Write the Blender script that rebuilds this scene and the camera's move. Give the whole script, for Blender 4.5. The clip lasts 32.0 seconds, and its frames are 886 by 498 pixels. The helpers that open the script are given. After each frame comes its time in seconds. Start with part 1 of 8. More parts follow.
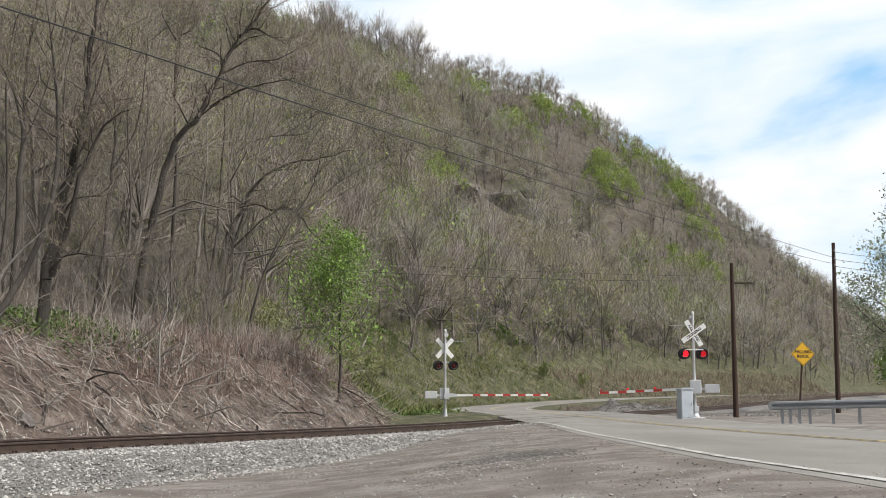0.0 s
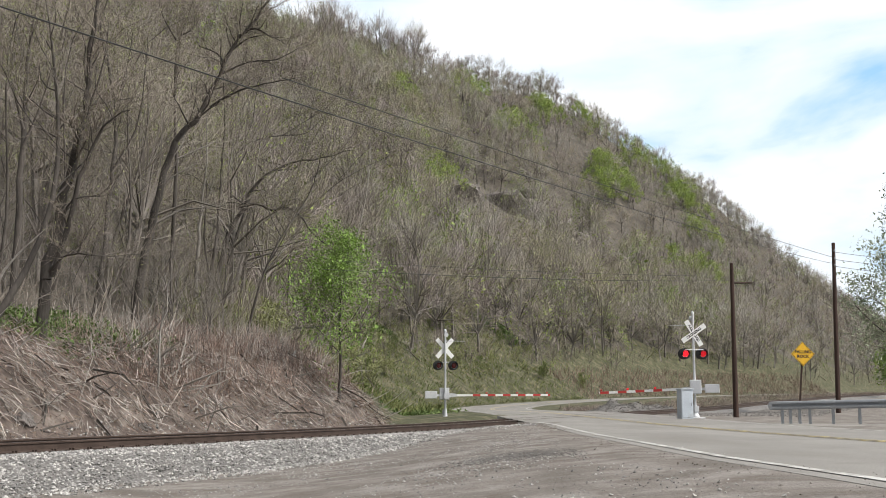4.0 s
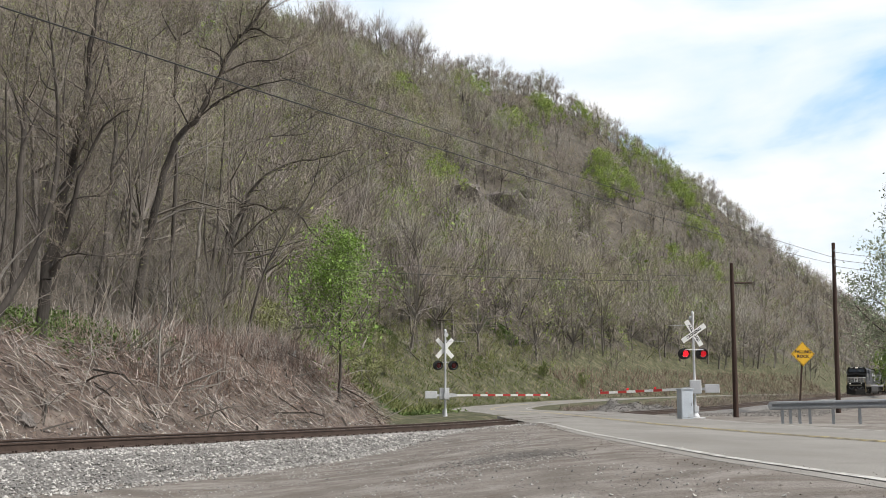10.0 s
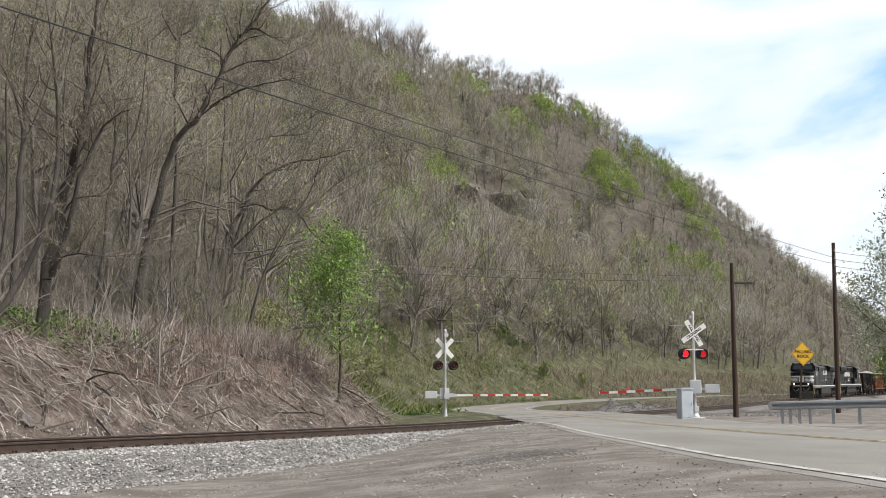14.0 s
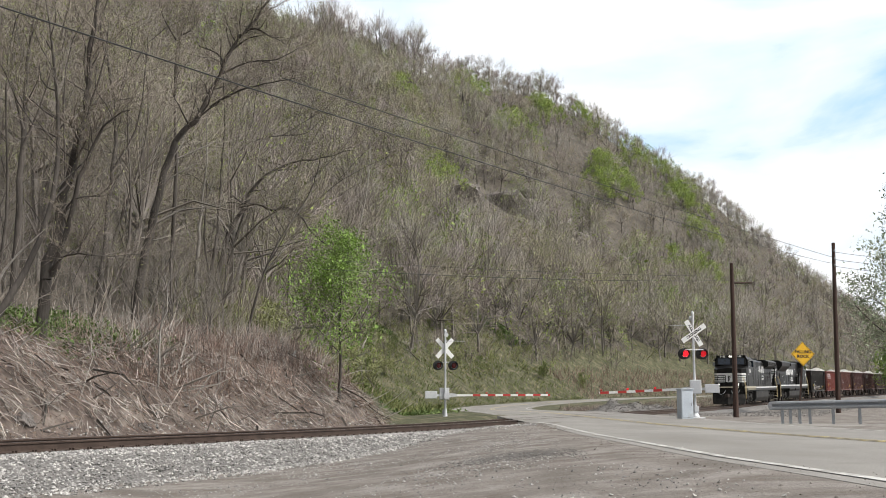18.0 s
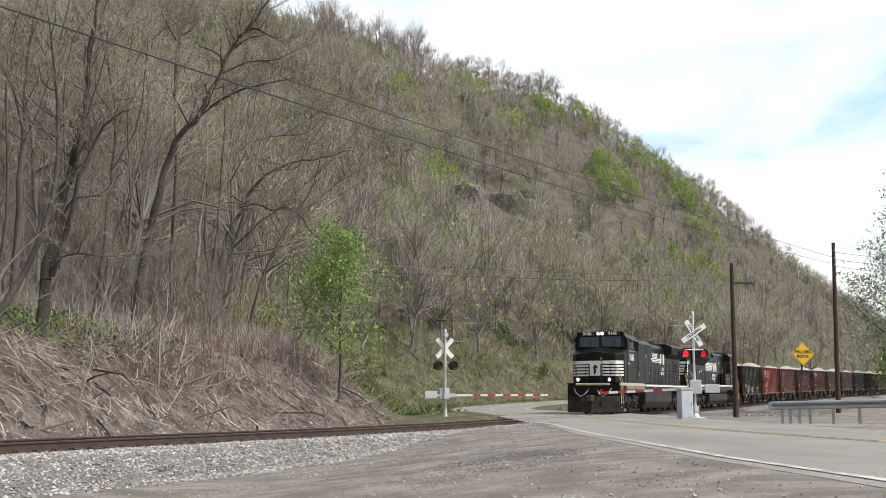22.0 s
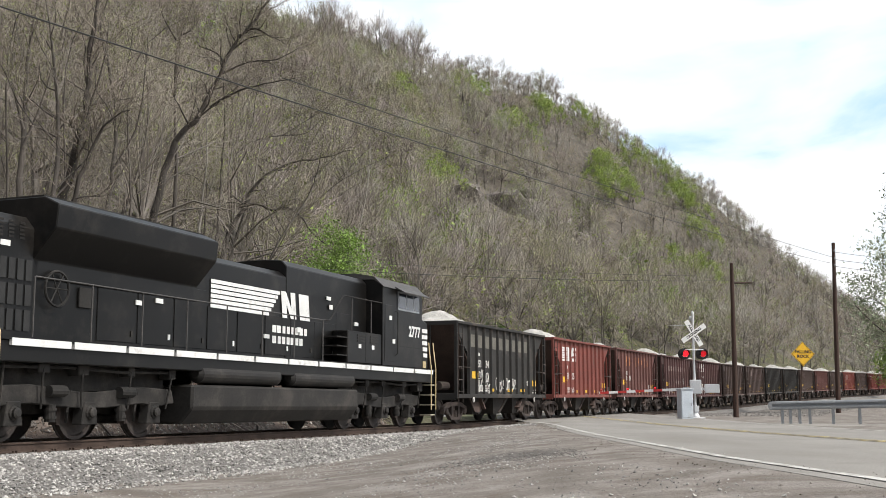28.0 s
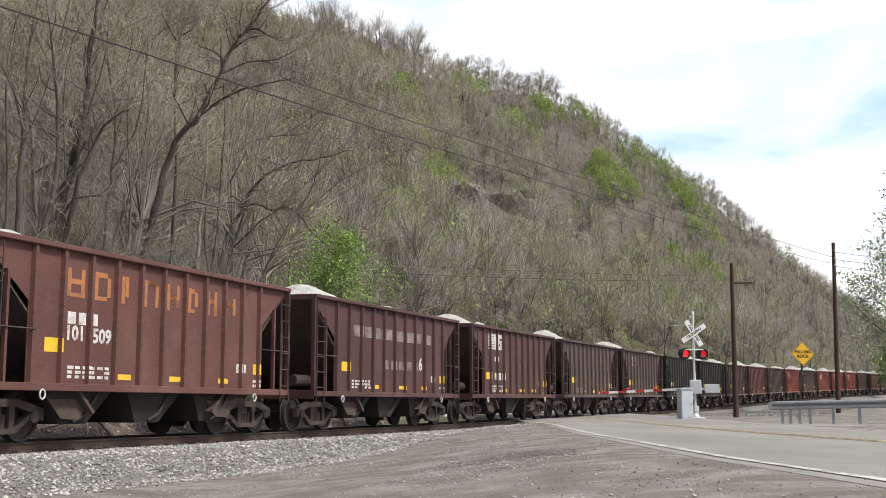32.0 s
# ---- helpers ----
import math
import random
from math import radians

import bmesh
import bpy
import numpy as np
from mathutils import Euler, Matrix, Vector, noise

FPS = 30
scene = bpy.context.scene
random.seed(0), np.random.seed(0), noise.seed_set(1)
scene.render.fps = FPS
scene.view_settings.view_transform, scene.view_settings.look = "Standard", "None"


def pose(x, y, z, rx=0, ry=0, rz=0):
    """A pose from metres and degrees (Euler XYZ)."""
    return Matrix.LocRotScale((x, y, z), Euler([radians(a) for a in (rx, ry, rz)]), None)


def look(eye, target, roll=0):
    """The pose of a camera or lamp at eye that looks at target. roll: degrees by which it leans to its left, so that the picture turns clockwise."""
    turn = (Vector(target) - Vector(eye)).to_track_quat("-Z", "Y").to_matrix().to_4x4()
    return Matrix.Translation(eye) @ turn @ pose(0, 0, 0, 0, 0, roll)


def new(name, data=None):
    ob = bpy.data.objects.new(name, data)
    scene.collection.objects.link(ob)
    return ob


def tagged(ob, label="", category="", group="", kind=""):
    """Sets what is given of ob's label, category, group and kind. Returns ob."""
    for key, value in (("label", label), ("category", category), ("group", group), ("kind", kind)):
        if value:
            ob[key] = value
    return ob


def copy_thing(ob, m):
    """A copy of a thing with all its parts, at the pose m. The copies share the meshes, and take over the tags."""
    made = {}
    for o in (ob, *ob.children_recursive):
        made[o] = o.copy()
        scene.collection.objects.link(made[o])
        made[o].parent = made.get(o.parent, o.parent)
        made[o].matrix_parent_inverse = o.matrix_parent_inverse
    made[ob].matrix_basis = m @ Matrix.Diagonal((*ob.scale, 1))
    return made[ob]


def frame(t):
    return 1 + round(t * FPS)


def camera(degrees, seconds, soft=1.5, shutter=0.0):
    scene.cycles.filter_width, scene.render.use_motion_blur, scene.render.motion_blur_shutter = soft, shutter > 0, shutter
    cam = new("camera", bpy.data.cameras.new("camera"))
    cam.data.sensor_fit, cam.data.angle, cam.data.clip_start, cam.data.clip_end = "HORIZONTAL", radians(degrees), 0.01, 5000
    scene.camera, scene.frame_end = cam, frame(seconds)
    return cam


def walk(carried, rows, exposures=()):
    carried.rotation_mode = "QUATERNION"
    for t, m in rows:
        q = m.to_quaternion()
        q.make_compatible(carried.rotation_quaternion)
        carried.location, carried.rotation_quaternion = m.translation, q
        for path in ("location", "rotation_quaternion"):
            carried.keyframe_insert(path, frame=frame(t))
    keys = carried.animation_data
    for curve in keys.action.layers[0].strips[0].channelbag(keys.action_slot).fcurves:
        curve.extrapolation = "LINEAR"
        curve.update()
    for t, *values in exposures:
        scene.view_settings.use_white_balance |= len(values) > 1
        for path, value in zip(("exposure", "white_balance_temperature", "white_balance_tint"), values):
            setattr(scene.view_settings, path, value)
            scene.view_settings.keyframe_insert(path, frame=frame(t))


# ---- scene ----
# ---------------------------------------------------------------- camera
EYE_Z = 0.634
cam = camera(42.19, 32.0, soft=0.7)
CAM_POSE = pose(0, 0, EYE_Z, 97.839, 0, 0)
walk(cam, [(0, CAM_POSE), (32.0, CAM_POSE)], exposures=[(0, 0.11), (3, 0.21), (6, 0.15), (9, 0.12), (13, 0.17), (19, 0.25), (21, 0.3), (25, 0.25), (28, 0.28), (32.0, 0.27)])

# ---------------------------------------------------------------- light
world = bpy.data.worlds.new("sky")
scene.world = world
world.use_nodes = True
wn, wl = world.node_tree.nodes, world.node_tree.links
sky = wn.new("ShaderNodeTexSky")
sky.sky_type, sky.sun_disc = "NISHITA", False
sky.sun_elevation, sky.sun_rotation = radians(50), radians(118)
sky.air_density, sky.dust_density = 1.0, 2.5
wn["Background"].inputs["Strength"].default_value = 0.13
veil = wn.new("ShaderNodeHueSaturation")   # thin white cloud over most of the sky
veil.inputs["Saturation"].default_value = 0.35
wl.new(sky.outputs[0], veil.inputs["Color"])
wl.new(veil.outputs[0], wn["Background"].inputs["Color"])
sun = new("sun", bpy.data.lights.new("sun", "SUN"))
sun.data.energy, sun.data.angle, sun.data.color = 2.8, radians(7), (1.0, 0.965, 0.905)
SUN_AZ, SUN_EL = radians(118), radians(50)   # azimuth clockwise from +y
sun.matrix_world = look((math.sin(SUN_AZ) * 50, math.cos(SUN_AZ) * 50, 60), (0, 0, 0))


# ---------------------------------------------------------------- materials
def mat(name, colors, rough=0.8, metal=0.0, scale=4.0, fine=60.0, bump=0.3, dist=0.01, wear=None, object_random=0.0,
        island=0.0, stretch=(1, 1, 1), coords="Object", emit=None, spec=0.5, pos=(0.3, 0.7)):
    """Noise between colours at two scales, with fine relief; wear = (colour, scale, amount)."""
    m = bpy.data.materials.new(name)
    m.use_nodes = True
    n, l = m.node_tree.nodes, m.node_tree.links
    b = n["Principled BSDF"]
    b.inputs["Roughness"].default_value, b.inputs["Metallic"].default_value = rough, metal
    b.inputs["Specular IOR Level"].default_value = spec
    tc = n.new("ShaderNodeTexCoord")
    mp = n.new("ShaderNodeMapping")
    mp.inputs["Scale"].default_value = stretch
    l.new(tc.outputs[coords], mp.inputs["Vector"])
    n1, n2 = n.new("ShaderNodeTexNoise"), n.new("ShaderNodeTexNoise")
    n1.inputs["Scale"].default_value, n1.inputs["Detail"].default_value = scale, 6
    n2.inputs["Scale"].default_value, n2.inputs["Detail"].default_value = fine, 4
    for q in (n1, n2):
        l.new(mp.outputs[0], q.inputs["Vector"])
    ramp = n.new("ShaderNodeValToRGB")
    el = ramp.color_ramp.elements
    el[0].color, el[1].color = (*colors[0], 1), (*colors[-1], 1)
    el[0].position, el[1].position = pos
    for k, c in enumerate(colors[1:-1]):
        e = el.new(pos[0] + (pos[1] - pos[0]) * (k + 1) / (len(colors) - 1))
        e.color = (*c, 1)
    l.new(n1.outputs[0], ramp.inputs[0])
    col = ramp.outputs[0]
    mix = n.new("ShaderNodeMix")
    mix.data_type, mix.blend_type = "RGBA", "OVERLAY"
    mix.inputs[0].default_value = 0.55
    l.new(col, mix.inputs[6])
    l.new(n2.outputs[0], mix.inputs[7])
    col = mix.outputs[2]
    if wear:
        n3 = n.new("ShaderNodeTexNoise")
        n3.inputs["Scale"].default_value, n3.inputs["Detail"].default_value = wear[1], 8
        n3.inputs["Roughness"].default_value = 0.7
        l.new(tc.outputs[coords], n3.inputs["Vector"])
        mr = n.new("ShaderNodeMapRange")
        mr.inputs[1].default_value, mr.inputs[2].default_value = 0.62 - 0.25 * wear[2], 0.78 - 0.25 * wear[2]
        l.new(n3.outputs[0], mr.inputs[0])
        mw = n.new("ShaderNodeMix")
        mw.data_type = "RGBA"
        mw.inputs[7].default_value = (*wear[0], 1)
        l.new(mr.outputs[0], mw.inputs[0])
        l.new(col, mw.inputs[6])
        col = mw.outputs[2]
    if object_random or island:
        src = n.new("ShaderNodeObjectInfo").outputs["Random"] if object_random else n.new("ShaderNodeNewGeometry").outputs["Random Per Island"]
        amp = object_random or island
        mr = n.new("ShaderNodeMapRange")
        mr.inputs[3].default_value, mr.inputs[4].default_value = 1 - amp, 1 + amp
        l.new(src, mr.inputs[0])
        hs = n.new("ShaderNodeHueSaturation")
        l.new(mr.outputs[0], hs.inputs["Value"])
        l.new(col, hs.inputs["Color"])
        col = hs.outputs[0]
    l.new(col, b.inputs["Base Color"])
    if emit:
        b.inputs["Emission Color"].default_value, b.inputs["Emission Strength"].default_value = (*emit[0], 1), emit[1]
    if bump:
        bp = n.new("ShaderNodeBump")
        bp.inputs["Strength"].default_value, bp.inputs["Distance"].default_value = bump, dist
        l.new(n2.outputs[0], bp.inputs["Height"])
        l.new(bp.outputs[0], b.inputs["Normal"])
    return m


def glow(name, color, strength):
    m = bpy.data.materials.new(name)
    m.use_nodes = True
    b = m.node_tree.nodes["Principled BSDF"]
    b.inputs["Base Color"].default_value = (*color, 1)
    b.inputs["Emission Color"].default_value, b.inputs["Emission Strength"].default_value = (*color, 1), strength
    return m


M_SOIL = mat("leaf_litter_soil", [(0.0525, 0.0435, 0.0323), (0.0863, 0.0735, 0.057), (0.139, 0.12, 0.096)], 0.95, scale=0.35, fine=5, bump=1.0, dist=0.15)
M_LOT = mat("packed_dirt_and_gravel", [(0.146, 0.126, 0.106), (0.206, 0.182, 0.159), (0.283, 0.258, 0.23)], 0.95, scale=1.1, fine=26, bump=1.0, dist=0.03, wear=((0.14, 0.113, 0.092), 1.2, 0.5), pos=(0.34, 0.66))
M_BALLAST = mat("grey_crushed_stone", [(0.1, 0.092, 0.085), (0.18, 0.17, 0.158), (0.3, 0.288, 0.27)], 0.95, scale=14, fine=30, bump=1.0, dist=0.05)
M_STONE = mat("loose_grey_stone", [(0.23, 0.22, 0.205), (0.33, 0.318, 0.3), (0.44, 0.425, 0.4)], 0.9, scale=2.0, fine=30, bump=0.4, island=0.62)
M_ASPHALT = mat("worn_grey_asphalt", [(0.201, 0.188, 0.167), (0.243, 0.228, 0.205), (0.284, 0.268, 0.243)], 0.9, scale=0.5, fine=60, bump=0.3, dist=0.008, wear=((0.2, 0.185, 0.165), 0.8, 0.35), stretch=(1.0, 0.3, 1))
M_APRON = mat("dusty_old_pavement", [(0.21, 0.195, 0.172), (0.26, 0.243, 0.215), (0.31, 0.29, 0.26)], 0.92, scale=0.7, fine=45, bump=0.5, dist=0.015, wear=((0.17, 0.155, 0.138), 0.5, 0.45))
M_LINE_W = mat("worn_white_road_paint", [(0.46, 0.445, 0.415), (0.6, 0.585, 0.55)], 0.75, scale=2, fine=30, bump=0.2, wear=((0.28, 0.262, 0.235), 1.6, 0.75))
M_LINE_Y = mat("worn_yellow_road_paint", [(0.5, 0.39, 0.15), (0.62, 0.5, 0.22)], 0.75, scale=3, fine=30, bump=0.2, wear=((0.28, 0.255, 0.21), 1.4, 0.75))
M_RAIL = mat("rusty_rail_steel", [(0.055, 0.036, 0.027), (0.09, 0.062, 0.048)], 0.75, 0.3, scale=3, fine=60, bump=0.3)
M_RAILHEAD = mat("polished_rail_head", [(0.22, 0.2, 0.185), (0.3, 0.28, 0.26)], 0.38, 0.85, scale=2, fine=80, bump=0.1)
M_TIE = mat("weathered_oak_sleeper", [(0.07, 0.052, 0.042), (0.13, 0.1, 0.082)], 0.95, scale=5, fine=40, bump=0.8, dist=0.02, object_random=0.35, stretch=(6, 1, 6))
M_BARK = mat("grey_brown_bark", [(0.0384, 0.0324, 0.0276), (0.0696, 0.06, 0.0516), (0.12, 0.106, 0.0915)], 0.95, scale=1.4, fine=14, bump=0.9, dist=0.03, object_random=0.3, stretch=(1, 1, 0.25))
M_BARK_PALE = mat("pale_grey_bark", [(0.22, 0.2, 0.175), (0.33, 0.31, 0.28)], 0.95, scale=2, fine=14, bump=0.7, dist=0.02, object_random=0.2)
M_TWIG = mat("brown_twigs", [(0.176, 0.149, 0.121), (0.25, 0.216, 0.178), (0.338, 0.294, 0.247)], 0.95, scale=0.25, fine=3, bump=0, island=0.2)
# Tan and far twigs lightened beyond M_TWIG: distance haze put into their colour.
M_TWIG_TAN = mat("haze_paled_tan_twigs", [(0.287, 0.244, 0.182), (0.348, 0.306, 0.236), (0.41, 0.368, 0.298)], 0.95, scale=0.12, fine=3, bump=0, island=0.1)
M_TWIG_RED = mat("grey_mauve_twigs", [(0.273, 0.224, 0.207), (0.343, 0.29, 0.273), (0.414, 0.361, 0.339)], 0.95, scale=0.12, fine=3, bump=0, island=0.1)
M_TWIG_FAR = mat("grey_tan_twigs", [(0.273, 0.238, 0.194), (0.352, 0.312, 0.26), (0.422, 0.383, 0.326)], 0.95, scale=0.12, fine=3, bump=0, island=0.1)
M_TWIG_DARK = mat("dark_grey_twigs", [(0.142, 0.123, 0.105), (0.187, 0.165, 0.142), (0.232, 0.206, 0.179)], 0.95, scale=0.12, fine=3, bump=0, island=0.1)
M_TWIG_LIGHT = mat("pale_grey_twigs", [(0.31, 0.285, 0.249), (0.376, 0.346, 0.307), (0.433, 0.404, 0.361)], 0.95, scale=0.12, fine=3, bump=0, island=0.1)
M_BARK_FAR = mat("grey_tree_bark", [(0.1, 0.088, 0.076), (0.17, 0.152, 0.133), (0.27, 0.248, 0.22)], 0.95, scale=0.2, fine=8, bump=0.3, island=0.4)
M_OLIVE = mat("olive_opening_buds", [(0.2, 0.215, 0.09), (0.26, 0.275, 0.12), (0.32, 0.335, 0.16)], 0.9, scale=0.2, fine=2, bump=0, island=0.15)
M_SLOPE = mat("grassy_slope_soil", [(0.048, 0.0496, 0.0208), (0.08, 0.0816, 0.036), (0.16, 0.14, 0.088)], 0.95, scale=0.7, fine=5, bump=1.0, dist=0.2, pos=(0.36, 0.64))
M_BANK = mat("brown_bank_earth", [(0.055, 0.04, 0.032), (0.115, 0.088, 0.073), (0.2, 0.166, 0.14)], 0.95, scale=1.6, fine=9, bump=0.9, dist=0.06)
M_BUD = mat("spring_buds", [(0.24, 0.3, 0.065), (0.3, 0.37, 0.085), (0.37, 0.44, 0.12)], 0.85, scale=0.2, fine=2, bump=0, island=0.15)
M_LEAF = mat("fresh_green_leaves", [(0.13, 0.22, 0.035), (0.18, 0.29, 0.05), (0.24, 0.37, 0.075)], 0.7, scale=0.6, fine=5, bump=0, island=0.35)
M_BLOSSOM = mat("pale_young_leaves", [(0.24, 0.29, 0.17), (0.34, 0.39, 0.26), (0.48, 0.51, 0.39)], 0.8, scale=0.6, fine=5, bump=0, island=0.35)
M_WEED = mat("dead_weed_stems", [(0.17, 0.124, 0.104), (0.29, 0.228, 0.198), (0.49, 0.418, 0.375)], 0.95, scale=0.5, fine=3, bump=0, island=0.7)
M_WEED_RED = mat("brown_dead_canes", [(0.15, 0.102, 0.08), (0.26, 0.19, 0.155), (0.41, 0.32, 0.27)], 0.95, scale=0.3, fine=3, bump=0, island=0.6)
M_STRAW = mat("bleached_dead_stalks", [(0.3, 0.262, 0.23), (0.44, 0.395, 0.355), (0.6, 0.555, 0.51)], 0.9, scale=0.6, fine=3, bump=0, island=0.5)
M_UNDER = mat("dull_green_undergrowth", [(0.06, 0.095, 0.025), (0.1, 0.15, 0.038), (0.16, 0.22, 0.06)], 0.8, scale=0.6, fine=5, bump=0, island=0.35)
M_LITTER = mat("dry_leaf_litter", [(0.13, 0.095, 0.07), (0.24, 0.185, 0.14), (0.42, 0.35, 0.28)], 0.95, scale=1.2, fine=5, bump=0, island=0.6)
M_GRASS = mat("spring_grass", [(0.085, 0.115, 0.03), (0.14, 0.17, 0.05), (0.25, 0.235, 0.11)], 0.9, scale=0.3, fine=3, bump=0, island=0.55)
M_ROCK = mat("grey_brown_rock", [(0.0715, 0.0611, 0.0546), (0.143, 0.126, 0.114), (0.26, 0.234, 0.212)], 0.95, scale=0.5, fine=4, bump=1.0, dist=0.3)
M_POLE = mat("brown_creosoted_wood", [(0.035, 0.02, 0.015), (0.07, 0.04, 0.03)], 0.9, scale=2, fine=30, bump=0.6, dist=0.01, stretch=(4, 4, 0.3))
M_WIRE = mat("black_cable", [(0.02, 0.02, 0.02), (0.03, 0.03, 0.03)], 0.7, bump=0)
M_ALU = mat("silver_painted_metal", [(0.52, 0.53, 0.55), (0.62, 0.63, 0.64)], 0.5, 0.2, scale=2, fine=50, bump=0.1, wear=((0.35, 0.33, 0.3), 2.0, 0.2))
M_WHITE = mat("white_reflective_sheet", [(0.74, 0.74, 0.73), (0.82, 0.82, 0.81)], 0.55, scale=3, fine=40, bump=0.1, wear=((0.6, 0.59, 0.57), 3, 0.15))
M_RED = mat("red_reflective_sheet", [(0.42, 0.03, 0.03), (0.52, 0.045, 0.04)], 0.55, scale=3, fine=40, bump=0.1)
M_CAB = mat("blue_grey_cabinet_paint", [(0.432, 0.48, 0.528), (0.54, 0.588, 0.636)], 0.55, 0.1, scale=2, fine=40, bump=0.1, wear=((0.28, 0.27, 0.26), 1.5, 0.3))
M_BLACK = mat("matt_black_metal", [(0.012, 0.012, 0.012), (0.022, 0.022, 0.022)], 0.7, scale=3, fine=40, bump=0.1)
M_LAMP_ON = glow("red_lamp_lit", (0.95, 0.012, 0.022), 1.3)
M_LAMP_DIM = glow("red_lamp_fading", (0.7, 0.01, 0.02), 0.5)
M_LAMP_OFF = mat("dark_red_lens", [(0.1, 0.008, 0.008), (0.14, 0.012, 0.012)], 0.25, scale=3, fine=60, bump=0.2)
M_YELLOW = mat("yellow_sign_sheet", [(0.75, 0.42, 0.015), (0.8, 0.47, 0.02)], 0.5, scale=2, fine=30, bump=0.1, wear=((0.6, 0.36, 0.05), 2, 0.15))
M_GALV = mat("galvanised_steel", [(0.24, 0.255, 0.27), (0.34, 0.355, 0.37)], 0.5, 0.5, scale=2, fine=40, bump=0.15, wear=((0.22, 0.2, 0.18), 2, 0.25))
M_LOCO = mat("black_locomotive_paint", [(0.0042, 0.004, 0.0038), (0.008, 0.0075, 0.007)], 0.42, 0.0, scale=0.8, fine=40, bump=0.04, wear=((0.022, 0.0195, 0.017), 1.1, 0.42), spec=0.24)
M_LOCO_DUST = mat("dusty_black_underframe", [(0.009, 0.0085, 0.008), (0.02, 0.018, 0.016), (0.045, 0.04, 0.036)], 0.85, 0.1, scale=2.5, fine=25, bump=0.4, dist=0.01)
M_POST = mat("dull_grey_handrail", [(0.05, 0.048, 0.046), (0.085, 0.08, 0.076)], 0.6, 0.2, scale=2, fine=20, bump=0.1)
M_TANK = mat("dusty_grey_fuel_tank", [(0.018, 0.017, 0.016), (0.036, 0.033, 0.03)], 0.6, 0.0, scale=1.2, fine=25, bump=0.15, wear=((0.058, 0.051, 0.045), 1.2, 0.4), spec=0.25)
M_LOCO_WHITE = mat("white_locomotive_paint", [(0.66, 0.66, 0.64), (0.78, 0.78, 0.76)], 0.45, scale=2, fine=40, bump=0.05, wear=((0.45, 0.43, 0.4), 3, 0.25))
M_CREAM = mat("dirty_cream_paint", [(0.4, 0.36, 0.27), (0.5, 0.46, 0.36)], 0.6, scale=2, fine=40, bump=0.1, wear=((0.28, 0.24, 0.19), 3, 0.3))
M_TAN = mat("yellowed_handrail_paint", [(0.42, 0.32, 0.15), (0.55, 0.45, 0.26)], 0.6, scale=4, fine=40, bump=0.1)
# Bluish base colour stands in for the sky's reflection in the panes.
M_GLASS = mat("sky_tinted_cab_glass", [(0.02, 0.028, 0.04), (0.03, 0.04, 0.056)], 0.05, 0.0, scale=1, fine=3, bump=0, spec=0.7)
M_HEAD = glow("headlight_lit", (1.0, 0.95, 0.86), 1.8)
M_HOP_BLACK = mat("faded_black_hopper_paint", [(0.022, 0.021, 0.02), (0.038, 0.036, 0.034)], 0.75, scale=0.7, fine=20, bump=0.15, wear=((0.085, 0.07, 0.06), 1.0, 0.35), spec=0.3)
M_HOP_RED = mat("oxide_red_hopper_paint", [(0.145, 0.034, 0.025), (0.2, 0.052, 0.039)], 0.75, scale=0.7, fine=20, bump=0.15, wear=((0.115, 0.052, 0.041), 1.0, 0.45))
M_HOP_BROWN = mat("faded_brown_hopper_paint", [(0.085, 0.033, 0.028), (0.13, 0.052, 0.043)], 0.8, scale=0.7, fine=20, bump=0.2, wear=((0.14, 0.07, 0.058), 0.9, 0.45))
M_HOP_MAROON = mat("dark_maroon_hopper_paint", [(0.05, 0.022, 0.021), (0.085, 0.036, 0.033)], 0.8, scale=0.7, fine=20, bump=0.2, wear=((0.1, 0.055, 0.048), 0.9, 0.4))
M_HOP_DARK = mat("dark_rusty_hopper_paint", [(0.05, 0.034, 0.03), (0.085, 0.056, 0.048)], 0.8, scale=0.7, fine=20, bump=0.2, wear=((0.12, 0.08, 0.066), 0.9, 0.45))
M_HOP_IN = mat("rusty_inside_and_shaded_chute", [(0.05, 0.034, 0.028), (0.09, 0.06, 0.05)], 0.9, scale=1.5, fine=20, bump=0.3)
M_BAY = mat("near_black_bay", [(0.012, 0.01, 0.009), (0.028, 0.023, 0.02)], 0.9, scale=1.5, fine=20, bump=0.3)
M_CREAM_DARK = mat("grimy_cream_cover", [(0.17, 0.155, 0.115), (0.25, 0.23, 0.175)], 0.7, scale=2, fine=40, bump=0.1, wear=((0.1, 0.085, 0.065), 3, 0.4))
M_PANEL = mat("grey_faded_panel", [(0.1, 0.095, 0.08), (0.15, 0.142, 0.12)], 0.85, scale=2, fine=20, bump=0.1)
M_LOAD = mat("pale_limestone_gravel", [(0.33, 0.322, 0.3), (0.43, 0.42, 0.39), (0.52, 0.505, 0.475)], 0.95, scale=3, fine=16, bump=0.9, dist=0.05)
M_TRUCK = mat("rusty_brown_bogie_steel", [(0.03, 0.022, 0.019), (0.055, 0.041, 0.035), (0.085, 0.066, 0.056)], 0.85, 0.1, scale=2, fine=25, bump=0.3)
M_WHEEL = mat("dark_wheel_steel", [(0.03, 0.024, 0.022), (0.055, 0.045, 0.04)], 0.7, 0.3, scale=3, fine=30, bump=0.2)
M_ORANGE = mat("faded_orange_lettering", [(0.3, 0.115, 0.04), (0.4, 0.165, 0.06)], 0.8, scale=4, fine=30, bump=0.05, wear=((0.14, 0.055, 0.04), 2.5, 0.35))
M_MARK_Y = mat("yellow_reflector_tape", [(0.66, 0.4, 0.02), (0.75, 0.48, 0.03)], 0.5, scale=3, fine=30, bump=0.05)
